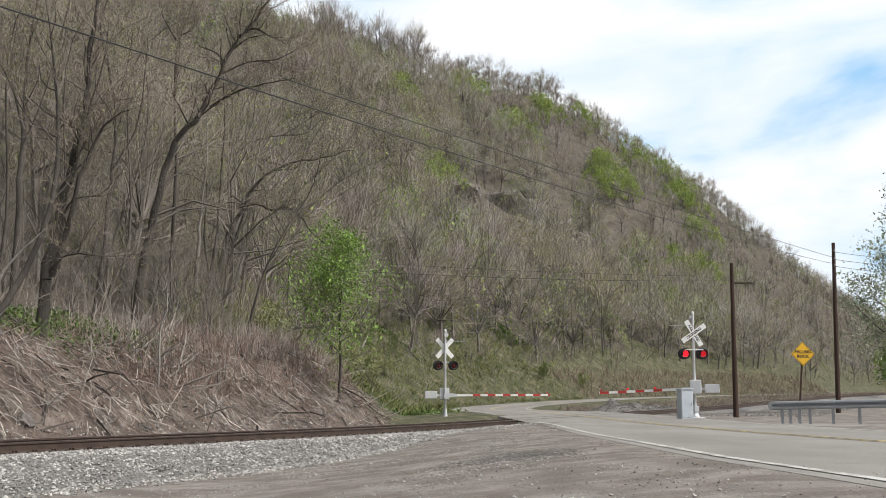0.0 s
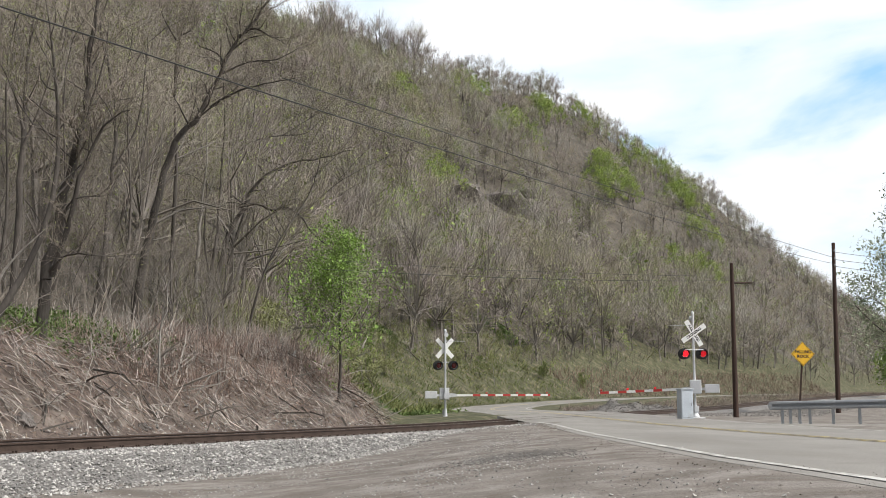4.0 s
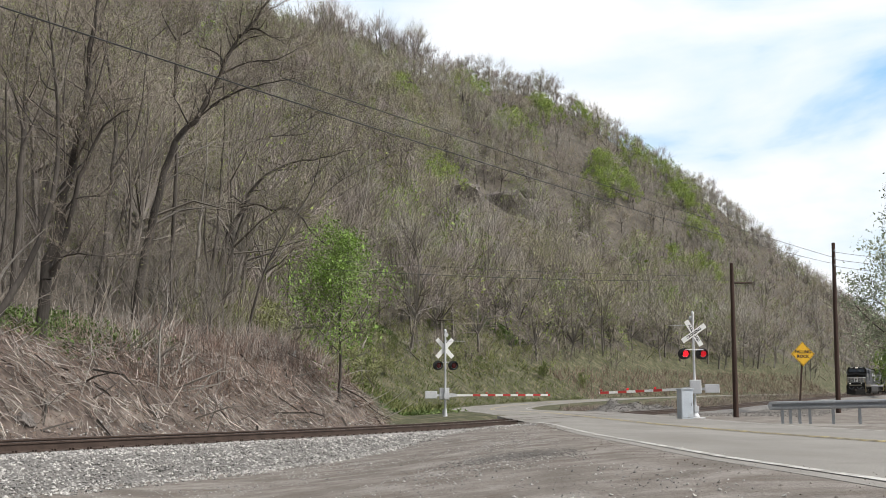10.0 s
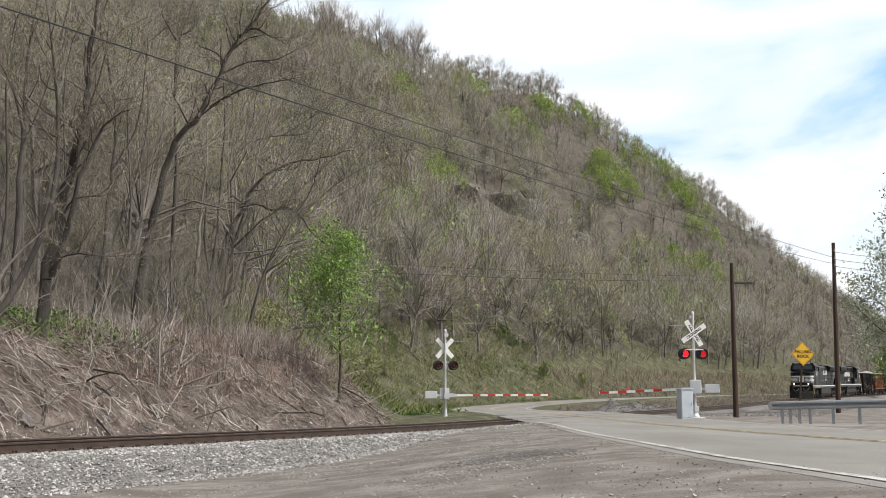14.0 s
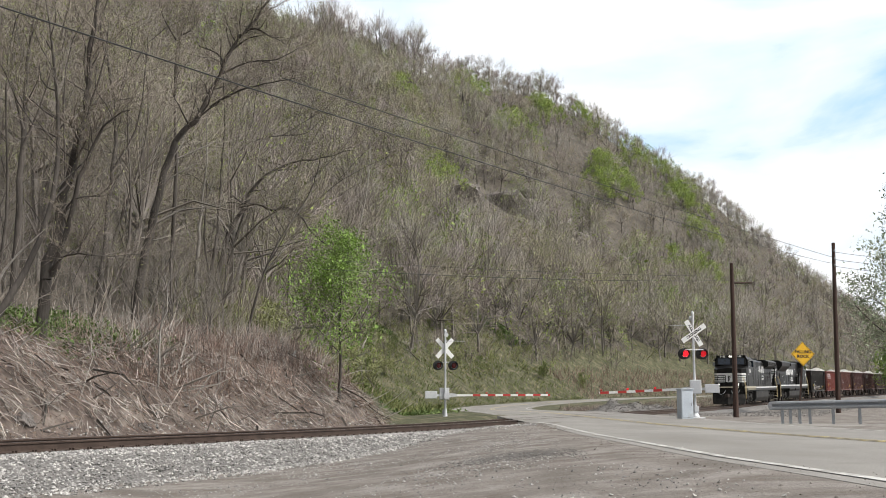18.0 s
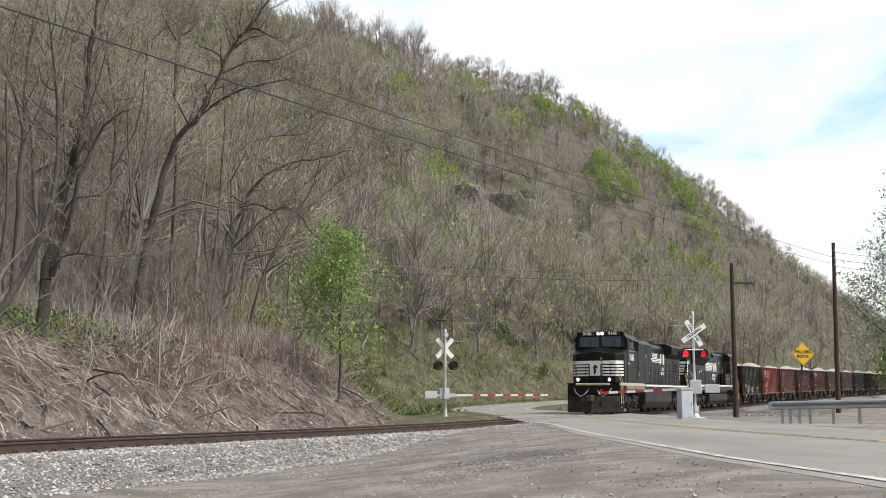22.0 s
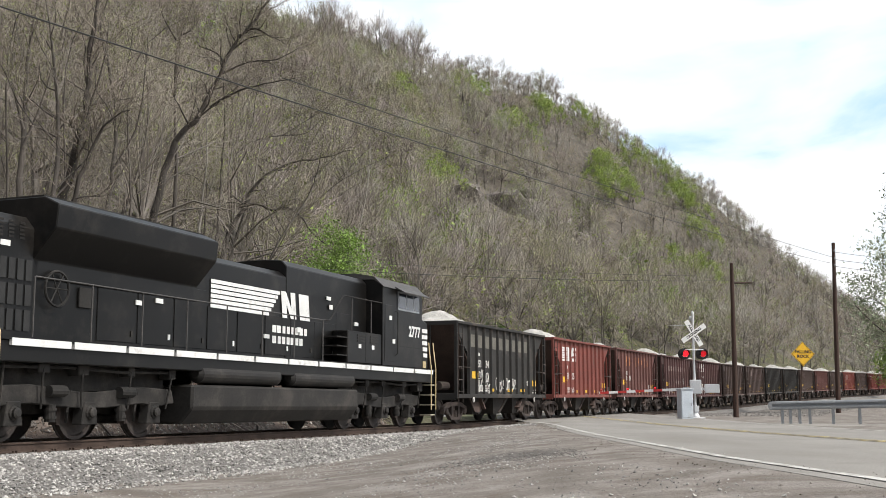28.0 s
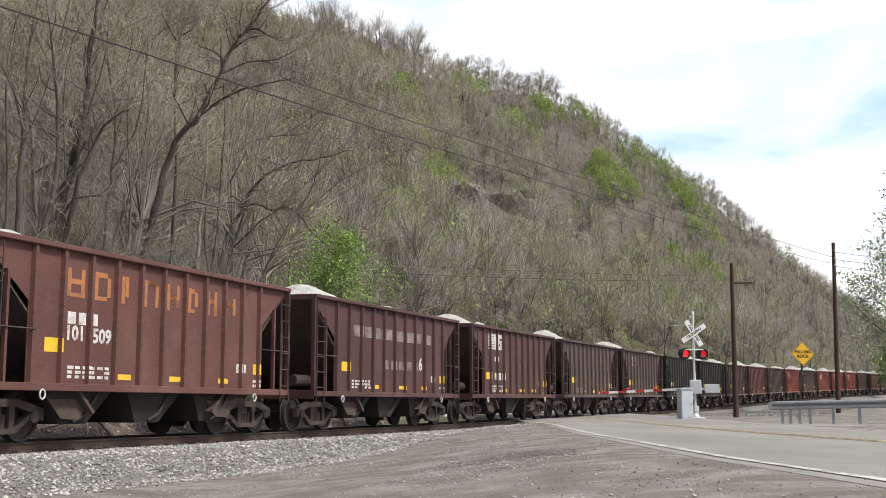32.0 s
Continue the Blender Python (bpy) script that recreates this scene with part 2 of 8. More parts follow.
M_MARK_W = mat("white_stencil_paint", [(0.5, 0.48, 0.46), (0.66, 0.65, 0.62)], 0.7, scale=5, fine=30, bump=0.05, wear=((0.2, 0.14, 0.12), 4, 0.45))
M_MARK_FAINT = mat("faded_stencil_paint", [(0.2, 0.15, 0.135), (0.28, 0.22, 0.2)], 0.8, scale=5, fine=30, bump=0.05, wear=((0.08, 0.05, 0.043), 3, 0.6))

# sky backdrop: blue with drifting white cloud
M_SKY = bpy.data.materials.new("blue_sky_with_white_cloud")
M_SKY.use_nodes = True
n, l = M_SKY.node_tree.nodes, M_SKY.node_tree.links
n.remove(n["Principled BSDF"])
em = n.new("ShaderNodeEmission")
l.new(em.outputs[0], n["Material Output"].inputs[0])
tc, mp = n.new("ShaderNodeTexCoord"), n.new("ShaderNodeMapping")
mp.inputs["Scale"].default_value = (1 / 1000, 1 / 1000, 1 / 330)
mp.inputs["Rotation"].default_value = (0, radians(6), 0)
mp.inputs["Location"].default_value = (0.35, 0.1, 0.2)
l.new(tc.outputs["Object"], mp.inputs["Vector"])
nz = n.new("ShaderNodeTexNoise")
nz.inputs["Scale"].default_value, nz.inputs["Detail"].default_value, nz.inputs["Roughness"].default_value = 1.1, 7, 0.5
nz.inputs["Distortion"].default_value = 0.25
l.new(mp.outputs[0], nz.inputs["Vector"])
rp = n.new("ShaderNodeValToRGB")
e = rp.color_ramp.elements
e[0].position, e[0].color = 0.34, (0.36, 0.62, 0.9, 1)
e[1].position, e[1].color = 0.55, (0.98, 0.98, 1.0, 1)
q = e.new(0.43)
q.color = (0.74, 0.86, 0.98, 1)
l.new(nz.outputs[0], rp.inputs[0])
l.new(rp.outputs[0], em.inputs["Color"])
em.inputs["Strength"].default_value = 1.0


# ---------------------------------------------------------------- mesh helpers
class Mesh:
    """Gathers vertices and faces of one part."""

    def __init__(self):
        self.v, self.f, self.mi, self.cur = [], [], [], 0

    def add(self, verts, faces):
        o = len(self.v)
        self.v += [tuple(p) for p in verts]
        self.f += [tuple(i + o for i in q) for q in faces]
        self.mi += [self.cur] * len(faces)
        return self

    def box(self, x0, x1, y0, y1, z0, z1):
        return self.add([(x, y, z) for z in (z0, z1) for y in (y0, y1) for x in (x0, x1)],
                        [(0, 2, 3, 1), (4, 5, 7, 6), (0, 1, 5, 4), (2, 6, 7, 3), (0, 4, 6, 2), (1, 3, 7, 5)])

    def prism(self, prof, lo, hi, axis="y"):
        """A closed outline of (a, b) pairs pushed along an axis: y takes (x, z), x takes (y, z), z takes (x, y)."""
        def at(p, h):
            return {"y": (p[0], h, p[1]), "x": (h, p[0], p[1]), "z": (p[0], p[1], h)}[axis]
        k = len(prof)
        return self.add([at(p, lo) for p in prof] + [at(p, hi) for p in prof],
                        [tuple(range(k - 1, -1, -1)), tuple(range(k, 2 * k))] + [(i, (i + 1) % k, k + (i + 1) % k, k + i) for i in range(k)])

    def tube(self, pts, r, k=6, r1=None, caps=True):
        pts = [Vector(p) for p in pts]
        rings, m = [], len(pts)
        for i, p in enumerate(pts):
            d = (pts[min(i + 1, m - 1)] - pts[max(i - 1, 0)]).normalized()
            a = d.orthogonal().normalized() if i == 0 else (a - d * a.dot(d)).normalized()
            b = d.cross(a)
            rad = r if r1 is None else r + (r1 - r) * i / (m - 1)
            rings += [p + (a * math.cos(2 * math.pi * j / k) + b * math.sin(2 * math.pi * j / k)) * rad for j in range(k)]
        fs = [(i * k + j, i * k + (j + 1) % k, (i + 1) * k + (j + 1) % k, (i + 1) * k + j) for i in range(m - 1) for j in range(k)]
        if caps:
            fs += [tuple(range(k - 1, -1, -1)), tuple(range((m - 1) * k, m * k))]
        return self.add(rings, fs)

    def lathe(self, prof, c, axis="y", k=20):
        """Turned shape: prof of (distance along the axis, radius)."""
        vs = []
        for h, r in prof:
            for j in range(k):
                u, w = r * math.cos(2 * math.pi * j / k), r * math.sin(2 * math.pi * j / k)
                vs.append({"y": (c[0] + u, c[1] + h, c[2] + w), "x": (c[0] + h, c[1] + u, c[2] + w), "z": (c[0] + u, c[1] + w, c[2] + h)}[axis])
        m = len(prof)
        fs = [(i * k + j, i * k + (j + 1) % k, (i + 1) * k + (j + 1) % k, (i + 1) * k + j) for i in range(m - 1) for j in range(k)]
        return self.add(vs, fs + [tuple(range(k)), tuple(range((m - 1) * k, m * k))])

    def mesh(self, name, mats, bevel=0.0, smooth=False):
        me = bpy.data.meshes.new(name)
        bm = bmesh.new()
        me.from_pydata(self.v, [], self.f)
        for m in (mats if isinstance(mats, (list, tuple)) else [mats]):
            me.materials.append(m)
        me.polygons.foreach_set("material_index", self.mi)
        bm.from_mesh(me)
        bmesh.ops.recalc_face_normals(bm, faces=bm.faces)
        if bevel:
            es = [e for e in bm.edges if len(e.link_faces) == 2 and e.calc_face_angle(0) > 0.5]
            bmesh.ops.bevel(bm, geom=es, offset=bevel, segments=1, affect="EDGES", clamp_overlap=True)
        bm.to_mesh(me)
        bm.free()
        if smooth:
            me.polygons.foreach_set("use_smooth", [True] * len(me.polygons))
        return me


def part(name, shape, material, parent, label="", bevel=0.0, smooth=False, at=None):
    ob = new(name, shape.mesh(name, material, bevel, smooth) if isinstance(shape, Mesh) else shape)
    ob.parent = parent
    if at is not None:
        ob.matrix_basis = at
    if label:
        ob["label"] = label
    return ob


def raw(name, verts, faces, mats, index=None, smooth=False):
    """A large mesh from arrays."""
    me = bpy.data.meshes.new(name)
    verts, faces = np.asarray(verts, dtype=np.float32), np.asarray(faces, dtype=np.int32)
    k = faces.shape[1]
    me.vertices.add(len(verts))
    me.vertices.foreach_set("co", verts.ravel())
    me.loops.add(faces.size)
    me.loops.foreach_set("vertex_index", faces.ravel())
    me.polygons.add(len(faces))
    me.polygons.foreach_set("loop_start", np.arange(0, faces.size, k, dtype=np.int32))
    for m in (mats if isinstance(mats, (list, tuple)) else [mats]):
        me.materials.append(m)
    if index is not None:
        me.polygons.foreach_set("material_index", np.asarray(index, dtype=np.int32))
    me.polygons.foreach_set("use_smooth", np.full(len(faces), smooth))
    me.update(calc_edges=True)
    return me


def text_mesh(body, size, thick=0.004):
    """Block letters as a mesh, centred, in the xy plane."""
    cu = bpy.data.curves.new("letters", "FONT")
    cu.body, cu.size, cu.align_x, cu.align_y, cu.extrude, cu.resolution_u = body, size, "CENTER", "CENTER", thick, 2
    cu.offset = size * 0.03
    ob = bpy.data.objects.new("letters", cu)
    me = bpy.data.meshes.new_from_object(ob)
    bpy.data.objects.remove(ob)
    return me


def text_part(name, body, size, material, parent, m):
    me = text_mesh(body, size)
    me.materials.clear()
    me.materials.append(material)
    ob = part(name, me, material, parent)
    ob.matrix_basis = m
    return ob


# ---------------------------------------------------------------- the line of the railway
S_KNOT = [-61, -60, -30, 0, 30, 60, 100, 150, 220, 320, 321]
K_KNOT = [0, -0.002, -0.002, 0.0, -0.0007, -0.0005, -0.0014, -0.0005, -0.0005, -0.0005, 0]
Z_S = [-60, 0, 30, 60, 100, 150, 220, 320]
Z_V = [0, 0, 0.286, 0.566, 1.324, 2.3, 3.516, 4.794]
TS = np.arange(-3000.0, 3000.5, 0.5)
_k = np.interp(TS, S_KNOT, K_KNOT)
_i0 = int(np.argmin(abs(TS)))
TH = np.concatenate([[0], np.cumsum(_k[:-1] * 0.5)])
TH = TH - TH[_i0] + 1.195
TX = np.concatenate([[0], np.cumsum(np.cos(TH[:-1] + _k[:-1] * 0.25) * 0.5)])
TY = np.concatenate([[0], np.cumsum(np.sin(TH[:-1] + _k[:-1] * 0.25) * 0.5)])
TX, TY = TX - TX[_i0] - 1.2528, TY - TY[_i0] + 39.7987
_zr = np.interp(TS, Z_S, Z_V)
TZ = np.convolve(np.pad(_zr, 20, mode="edge"), np.ones(41) / 41, "valid")   # eased grade


def on_track(s, u=0.0, z=0.0):
    """World place at s metres along the line, u metres to its hill side, z above the rail head."""
    x, y, zz, t = np.interp(s, TS, TX), np.interp(s, TS, TY), np.interp(s, TS, TZ), np.interp(s, TS, TH)
    return x - np.sin(t) * u, y + np.cos(t) * u, zz + z


def to_track(x, y):
    """(s, u) of places in plan."""
    x, y = np.atleast_1d(np.asarray(x, float)), np.atleast_1d(np.asarray(y, float))
    s = (y - 39.8) / 0.93
    for _ in range(8):
        px, py, t = np.interp(s, TS, TX), np.interp(s, TS, TY), np.interp(s, TS, TH)
        s = s + (x - px) * np.cos(t) + (y - py) * np.sin(t)
    px, py, t = np.interp(s, TS, TX), np.interp(s, TS, TY), np.interp(s, TS, TH)
    return s, -(x - px) * np.sin(t) + (y - py) * np.cos(t)


def ease(a):
    a = np.clip(a, 0, 1)
    return a * a * (3 - 2 * a)


def ripple(x, y, size, seed=0):
    """Smooth uneven field of about +-1."""
    r = np.random.RandomState(77 + seed)
    out = 0
    for k in range(7):
        a, ph, f = r.uniform(0, 6.283), r.uniform(0, 6.283), r.uniform(0.6, 1.7) * 6.283 / size
        out = out + np.sin((x * math.cos(a) + y * math.sin(a)) * f + ph)
    return out / 3.2


# middle line of the road: place and height
ROAD = [(9.6, -60, 0), (8.7, 0, 0), (8.25, 20, 0), (7.75, 34, 0), (7.5, 38, 0), (7.4, 45, 0.07), (7.2, 54, 0.157), (6.9, 62, 0.235), (6.5, 70, 0.31), (6.2, 76, 0.32), (5.3, 96, 0.33), (4.9, 118, 0.37),
        (5.5, 132, 0.5), (7.8, 146, 0.75), (12, 160, 1.05), (19, 175, 1.5), (29, 192, 2.0), (42, 212, 2.5), (58, 236, 3.0), (80, 268, 3.6), (110, 310, 4.3)]
_t = np.concatenate([[0], np.cumsum([math.dist(a[:2], b[:2]) for a, b in zip(ROAD, ROAD[1:])])])
_q = np.arange(0, _t[-1], 1.5)
RX, RY, RZ = (np.interp(_q, _t, [p[i] for p in ROAD]) for i in range(3))
for _ in range(3):
    RX, RY, RZ = (np.convolve(np.pad(a, 4, mode="edge"), np.ones(9) / 9, "valid") for a in (RX, RY, RZ))


def by_road(x, y):
    """Distance from the road's middle line, and its height there."""
    x, y = np.asarray(x, float), np.asarray(y, float)
    best, z = np.full(x.shape, 1e3), np.zeros(x.shape)
    near = (y < 330) & (x > -15) & (x < 140)
    if near.any():
        px, py = x[near], y[near]
        i = np.clip(np.searchsorted(RY, py), 0, len(RY) - 1)      # the road's y grows all along
        bd, bz = np.full(px.shape, 1e3), np.zeros(px.shape)
        for k in range(-14, 15, 1):
            j = np.clip(i + k, 0, len(RY) - 1)
            d = np.hypot(px - RX[j], py - RY[j])
            bz = np.where(d < bd, RZ[j], bz)
            bd = np.minimum(bd, d)
        best[near], z[near] = bd, bz
    return best, z


def foot(s):
    """How far from the line the hillside starts."""
    return np.interp(s, [-500, 6, 20, 48, 82, 130, 600], [3.4, 3.4, 9.0, 21.5, 36.5, 40, 40])


def hill(s, v, x, y):
    """Height of the hillside, v metres behind its foot."""
    near = 1 - ease((s - 4) / 22)
    bank = np.interp(v, [0, 0.7, 3.7, 5.0, 10, 14, 30, 60, 185, 215, 300, 800], [0, 0.4, 2.65, 3.05, 3.9, 5.4, 14.5, 33, 113, 121, 118, 80])
    slope = np.interp(v, [0, 1.5, 8, 20, 60, 110, 130, 185, 215, 300, 800], [0, 0.7, 4.6, 11.5, 36, 68, 84, 113, 121, 118, 80])
    h = bank * near + slope * (1 - near)
    h = h * (1 + (np.interp(s, [-400, 300, 360, 420, 500, 600, 700, 800, 950, 1500], [1.16, 1.16, 1.19, 1.3, 1.36, 1.3, 1.06, 0.9, 0.78, 0.7]) - 1) * ease((v - 20) / 90))
    rough = ripple(x, y, 7, 1) * 0.25 * ease(v / 6) + ripple(x, y, 28, 2) * 1.6 * ease((v - 10) / 30) + ripple(x, y, 90, 3) * 3.5 * ease((v - 40) / 80)
    return h + rough + ripple(x, y, 2.2, 4) * 0.09 * ease(v / 1.5)


def height(s, u, x, y):
    """The ground sheet."""
    zt = np.interp(s, TS, TZ)
    # camera side: dirt lot that climbs to the road and the crossing
    lot = -0.66 + 0.63 * ease((x + 4.0) / 7.2)
    lot = lot + (zt - 0.04 - lot) * ease((y - 30) / 15) + ripple(x, y, 3.1, 5) * 0.004 + ripple(x, y, 9, 6) * 0.01
    right = zt - 0.04 + ripple(x, y, 4, 7) * 0.02
    w = ease((x - 2.9) / 0.9)
    cam_side = lot * (1 - w) + right * w
    cam_side = cam_side - 0.42 * ease((s - 34) / 8) * ease((u + 9) / 4)
    # hill side
    zf = np.interp(s, [-100, 0, 12, 24, 50, 85, 120, 180, 320], [-0.55, -0.45, -0.1, 0.02, 0.15, 0.3, 0.9, 2.4, 4.5])
    far_side = (zt - 0.5) + (zf - zt + 0.5) * ease((u - 4) / 5)
    v = u - foot(s)
    far_side = far_side + np.where(v > 0, hill(s, np.maximum(v, 0), x, y), 0)
    z = np.where(u < 0, cam_side, far_side)
    # shoulders of the road
    dr, zr = by_road(x, y)
    z = z + (zr - 0.014 - z) * (1 - ease((dr - 5.2) / 5.0)) * np.where(x < 3.6, ease((y - 22) / 14), 1.0)
    # under the ballast
    mid = np.clip(1 - (abs(u) - 2.0) / 1.4, 0, 1)
    return z * (1 - mid) + np.minimum(z, zt - 0.55) * mid


def ground_at(x, y):
    s, u = to_track(x, y)
    return height(s, u, np.atleast_1d(np.asarray(x, float)), np.atleast_1d(np.asarray(y, float)))


# ---------------------------------------------------------------- ground
def steps(*spans):
    out = []
    for a, b, d in spans:
        out += list(np.arange(a, b - 1e-6, d))
    return np.array(out + [spans[-1][1]])


gs = steps((-2600, -400, 550), (-400, -100, 50), (-100, -40, 6), (-40, 100, 1.25), (100, 320, 5), (320, 1000, 14), (1000, 2800, 450))
gu = steps((-2600, -500, 700), (-500, -100, 50), (-100, -30, 7), (-30, -3.4, 0.95), (-3.4, 24, 0.7), (24, 60, 1.8), (60, 240, 5), (240, 600, 40), (600, 2800, 550))
SS, UU = np.meshgrid(gs, gu, indexing="ij")
gx, gy, _ = on_track(SS, UU)
gz = height(SS, UU, gx, gy)
ns, nu = SS.shape
ii = np.arange(ns * nu).reshape(ns, nu)
gf = np.stack([ii[:-1, :-1], ii[1:, :-1], ii[1:, 1:], ii[:-1, 1:]], -1).reshape(-1, 4)
uc = (UU[:-1, :-1] + UU[1:, 1:]).ravel() / 2
sc_ = (SS[:-1, :-1] + SS[1:, 1:]).ravel() / 2
vc = uc - foot(sc_) + 1.5 * ripple(gx[:-1, :-1].ravel(), gy[:-1, :-1].ravel(), 12, 8)
ground = new("ground", raw("ground", np.stack([gx, gy, gz], -1).reshape(-1, 3), gf, [M_SOIL, M_LOT, M_SLOPE, M_BANK], np.where(uc < 2.5, 1, np.where((sc_ > 11) & (vc < 24 + 8 * ripple(gx[:-1, :-1].ravel(), gy[:-1, :-1].ravel(), 30, 9)), 2, np.where(vc < 7.5, 3, 0))), True))
tagged(ground, "dirt and gravel lot rising into a leaf-littered wooded hillside", "ground", kind="structure")

# sky
az, elv = np.radians(np.linspace(-50, 60, 45)), np.radians(np.linspace(-3, 50, 22))
AZ, EL = np.meshgrid(az, elv, indexing="ij")
sv = np.stack([np.sin(AZ) * np.cos(EL), np.cos(AZ) * np.cos(EL), np.sin(EL)], -1).reshape(-1, 3) * 2900
si = np.arange(len(sv)).reshape(AZ.shape)
sf = np.stack([si[:-1, :-1], si[1:, :-1], si[1:, 1:], si[:-1, 1:]], -1).reshape(-1, 4)
backdrop = tagged(new("backdrop", raw("backdrop", sv, sf, M_SKY, smooth=True)), "blue sky with drifting white clouds", "sky", kind="structure")


# ---------------------------------------------------------------- railway track
def ribbon(s0, s1, ds, prof):
    """A section of (u, z) pairs carried along the line."""
    ss = np.arange(s0, s1 + 1e-6, ds)
    vs = []
    for u, z in prof:
        vs.append(np.stack(on_track(ss, u, z), -1))
    vs = np.stack(vs, 1)
    m, k = vs.shape[:2]
    idx = np.arange(m * k).reshape(m, k)
    f = np.stack([idx[:-1, :-1], idx[:-1, 1:], idx[1:, 1:], idx[1:, :-1]], -1).reshape(-1, 4)
    return vs.reshape(-1, 3), f


bed_prof = [(-3.9, -0.86), (-3.2, -0.64), (-2.5, -0.42), (-1.95, -0.25), (-1.5, -0.2), (-0.7, -0.215), (0, -0.2), (0.7, -0.215), (1.5, -0.2), (1.95, -0.25), (2.6, -0.42), (3.4, -0.66)]
bv, bf = ribbon(-60, 330, 0.6, bed_prof)
bv[:, 2] += ripple(bv[:, 0], bv[:, 1], 1.7, 11) * 0.02
# Bed darker than its loose stones: the shade between them is in its colour.
ballast = tagged(new("ballast_bed", raw("ballast_bed", bv, bf, M_BALLAST, smooth=True)), "grey crushed stone bed under the railway track", "ballast", kind="structure")

track = tagged(new("railway_track"), "rusty steel rails with polished heads on wooden sleepers", "track", kind="structure")
RAIL = [(-0.07, -0.185), (0.07, -0.185), (0.07, -0.172), (0.012, -0.15), (0.012, -0.045), (0.036, -0.035), (0.036, -0.008), (0.026, 0.0), (-0.026, 0.0),
        (-0.036, -0.008), (-0.036, -0.035), (-0.012, -0.045), (-0.012, -0.15), (-0.07, -0.172), (-0.07, -0.185)]
for side in (-0.755, 0.755):
    rv, rf = ribbon(-60, 330, 1.0, [(side + a, b) for a, b in RAIL])
    part("rail", raw("rail", rv, rf, [M_RAIL, M_RAILHEAD], np.tile([0, 0, 0, 0, 0, 0, 0, 1, 0, 0, 0, 0, 0, 0], len(rf) // 14)), None, track)
tie = Mesh().box(-1.28, 1.28, -0.11, 0.11, -0.36, -0.19).mesh("sleeper", M_TIE, 0.012)
plate = Mesh().box(-0.17, 0.17, -0.09, 0.09, -0.19, -0.178)
for a in (-0.13, 0.13):
    plate.box(a - 0.02, a + 0.02, -0.06, -0.025, -0.178, -0.14).box(a - 0.02, a + 0.02, 0.025, 0.06, -0.178, -0.14)
plate = plate.mesh("tie_plate", M_RAIL)
rt = random.Random(4)
for k in range(200):
    s = -34 + 0.52 * k
    if 12.5 < s < 33.5:
        continue
    x, y, z = on_track(s)
    t = float(np.interp(s, TS, TH))
    base = Matrix.Translation((x, y, z)) @ Matrix.Rotation(t - math.pi / 2 + rt.uniform(-0.015, 0.015), 4, "Z")
    o = part("sleeper", tie, None, track, at=base @ Matrix.Translation((rt.uniform(-0.06, 0.06), 0, rt.uniform(-0.012, 0.004))))
    if s < 40:
        for side in (-0.755, 0.755):
            part("tie_plate", plate, None, track, at=base @ Matrix.Translation((side, 0, 0)))
v2, f2 = [], []
for k in range(380):
    s = 70 + 0.6 * k
    a = np.array([on_track(s + d, u, z) for u in (-1.28, 1.28) for d in (-0.11, 0.11) for z in (-0.3, -0.19)])
    o = len(v2) * 8
    v2.append(a)
    f2 += [[o + i for i in q] for q in ((0, 1, 3, 2), (4, 6, 7, 5), (0, 4, 5, 1), (2, 3, 7, 6), (1, 5, 7, 3))]
o = part("far_sleepers", raw("far_sleepers", np.concatenate(v2), f2, M_TIE), None, track)
o["kind"] = "stuff"

# loose stones on the shoulder and the lot
rs = np.random.RandomState(9)


def stone_cloud(name, x, y, z, size, material, label, category):
    """Many small uneven eight-sided stones in one mesh."""
    k = len(x)
    base = np.array([(1, 0, 0), (-1, 0, 0), (0, 1, 0), (0, -1, 0), (0, 0, 1), (0, 0, -1.0)])
    tri = np.array([(0, 2, 4), (2, 1, 4), (1, 3, 4), (3, 0, 4), (2, 0, 5), (1, 2, 5), (3, 1, 5), (0, 3, 5)])
    v = base[None] * size[:, None, None] * rs.uniform(0.55, 1.25, (k, 6, 1)) + rs.normal(0, 0.18, (k, 6, 3)) * size[:, None, None]
    a = rs.uniform(0, 6.283, k)
    c, sn = np.cos(a)[:, None], np.sin(a)[:, None]
    v = np.stack([v[..., 0] * c - v[..., 1] * sn, v[..., 0] * sn + v[..., 1] * c, v[..., 2] * 0.75], -1)
    v += np.stack([x, y, z], -1)[:, None]
    f = tri[None] + (np.arange(k) * 6)[:, None, None]
    ob = new(name, raw(name, v.reshape(-1, 3), f.reshape(-1, 3), material))
    return tagged(ob, label, category, kind="stuff")


k = 44000
s_ = rs.uniform(-32, 26, k)
u_ = -rs.beta(1.3, 1.6, k) * 4.6 + 0.4
x_, y_, _ = on_track(s_, u_)
z_ = np.maximum(np.interp(u_, [p[0] for p in bed_prof], [p[1] for p in bed_prof]) + np.interp(s_, TS, TZ), height(s_, u_, x_, y_))
ok = (x_ < 3.3) & ((abs(abs(u_) - 0.755) > 0.1) | (u_ > 0.5))
ok &= ~((s_ > 11) & (x_ > 2.9 + rs.normal(0, 0.25, k)))
stone_cloud("ballast_stones", x_[ok], y_[ok], z_[ok] + 0.008, rs.uniform(0.018, 0.045, ok.sum()), M_STONE, "loose grey crushed stones beside the rails", "stones")
k = 7000
s_, u_ = rs.uniform(-34, 12, k), rs.uniform(0.9, 4.4, k)
x_, y_, _ = on_track(s_, u_)
z_ = np.maximum(np.interp(u_, [p[0] for p in bed_prof], [p[1] for p in bed_prof]) + np.interp(s_, TS, TZ), height(s_, u_, x_, y_))
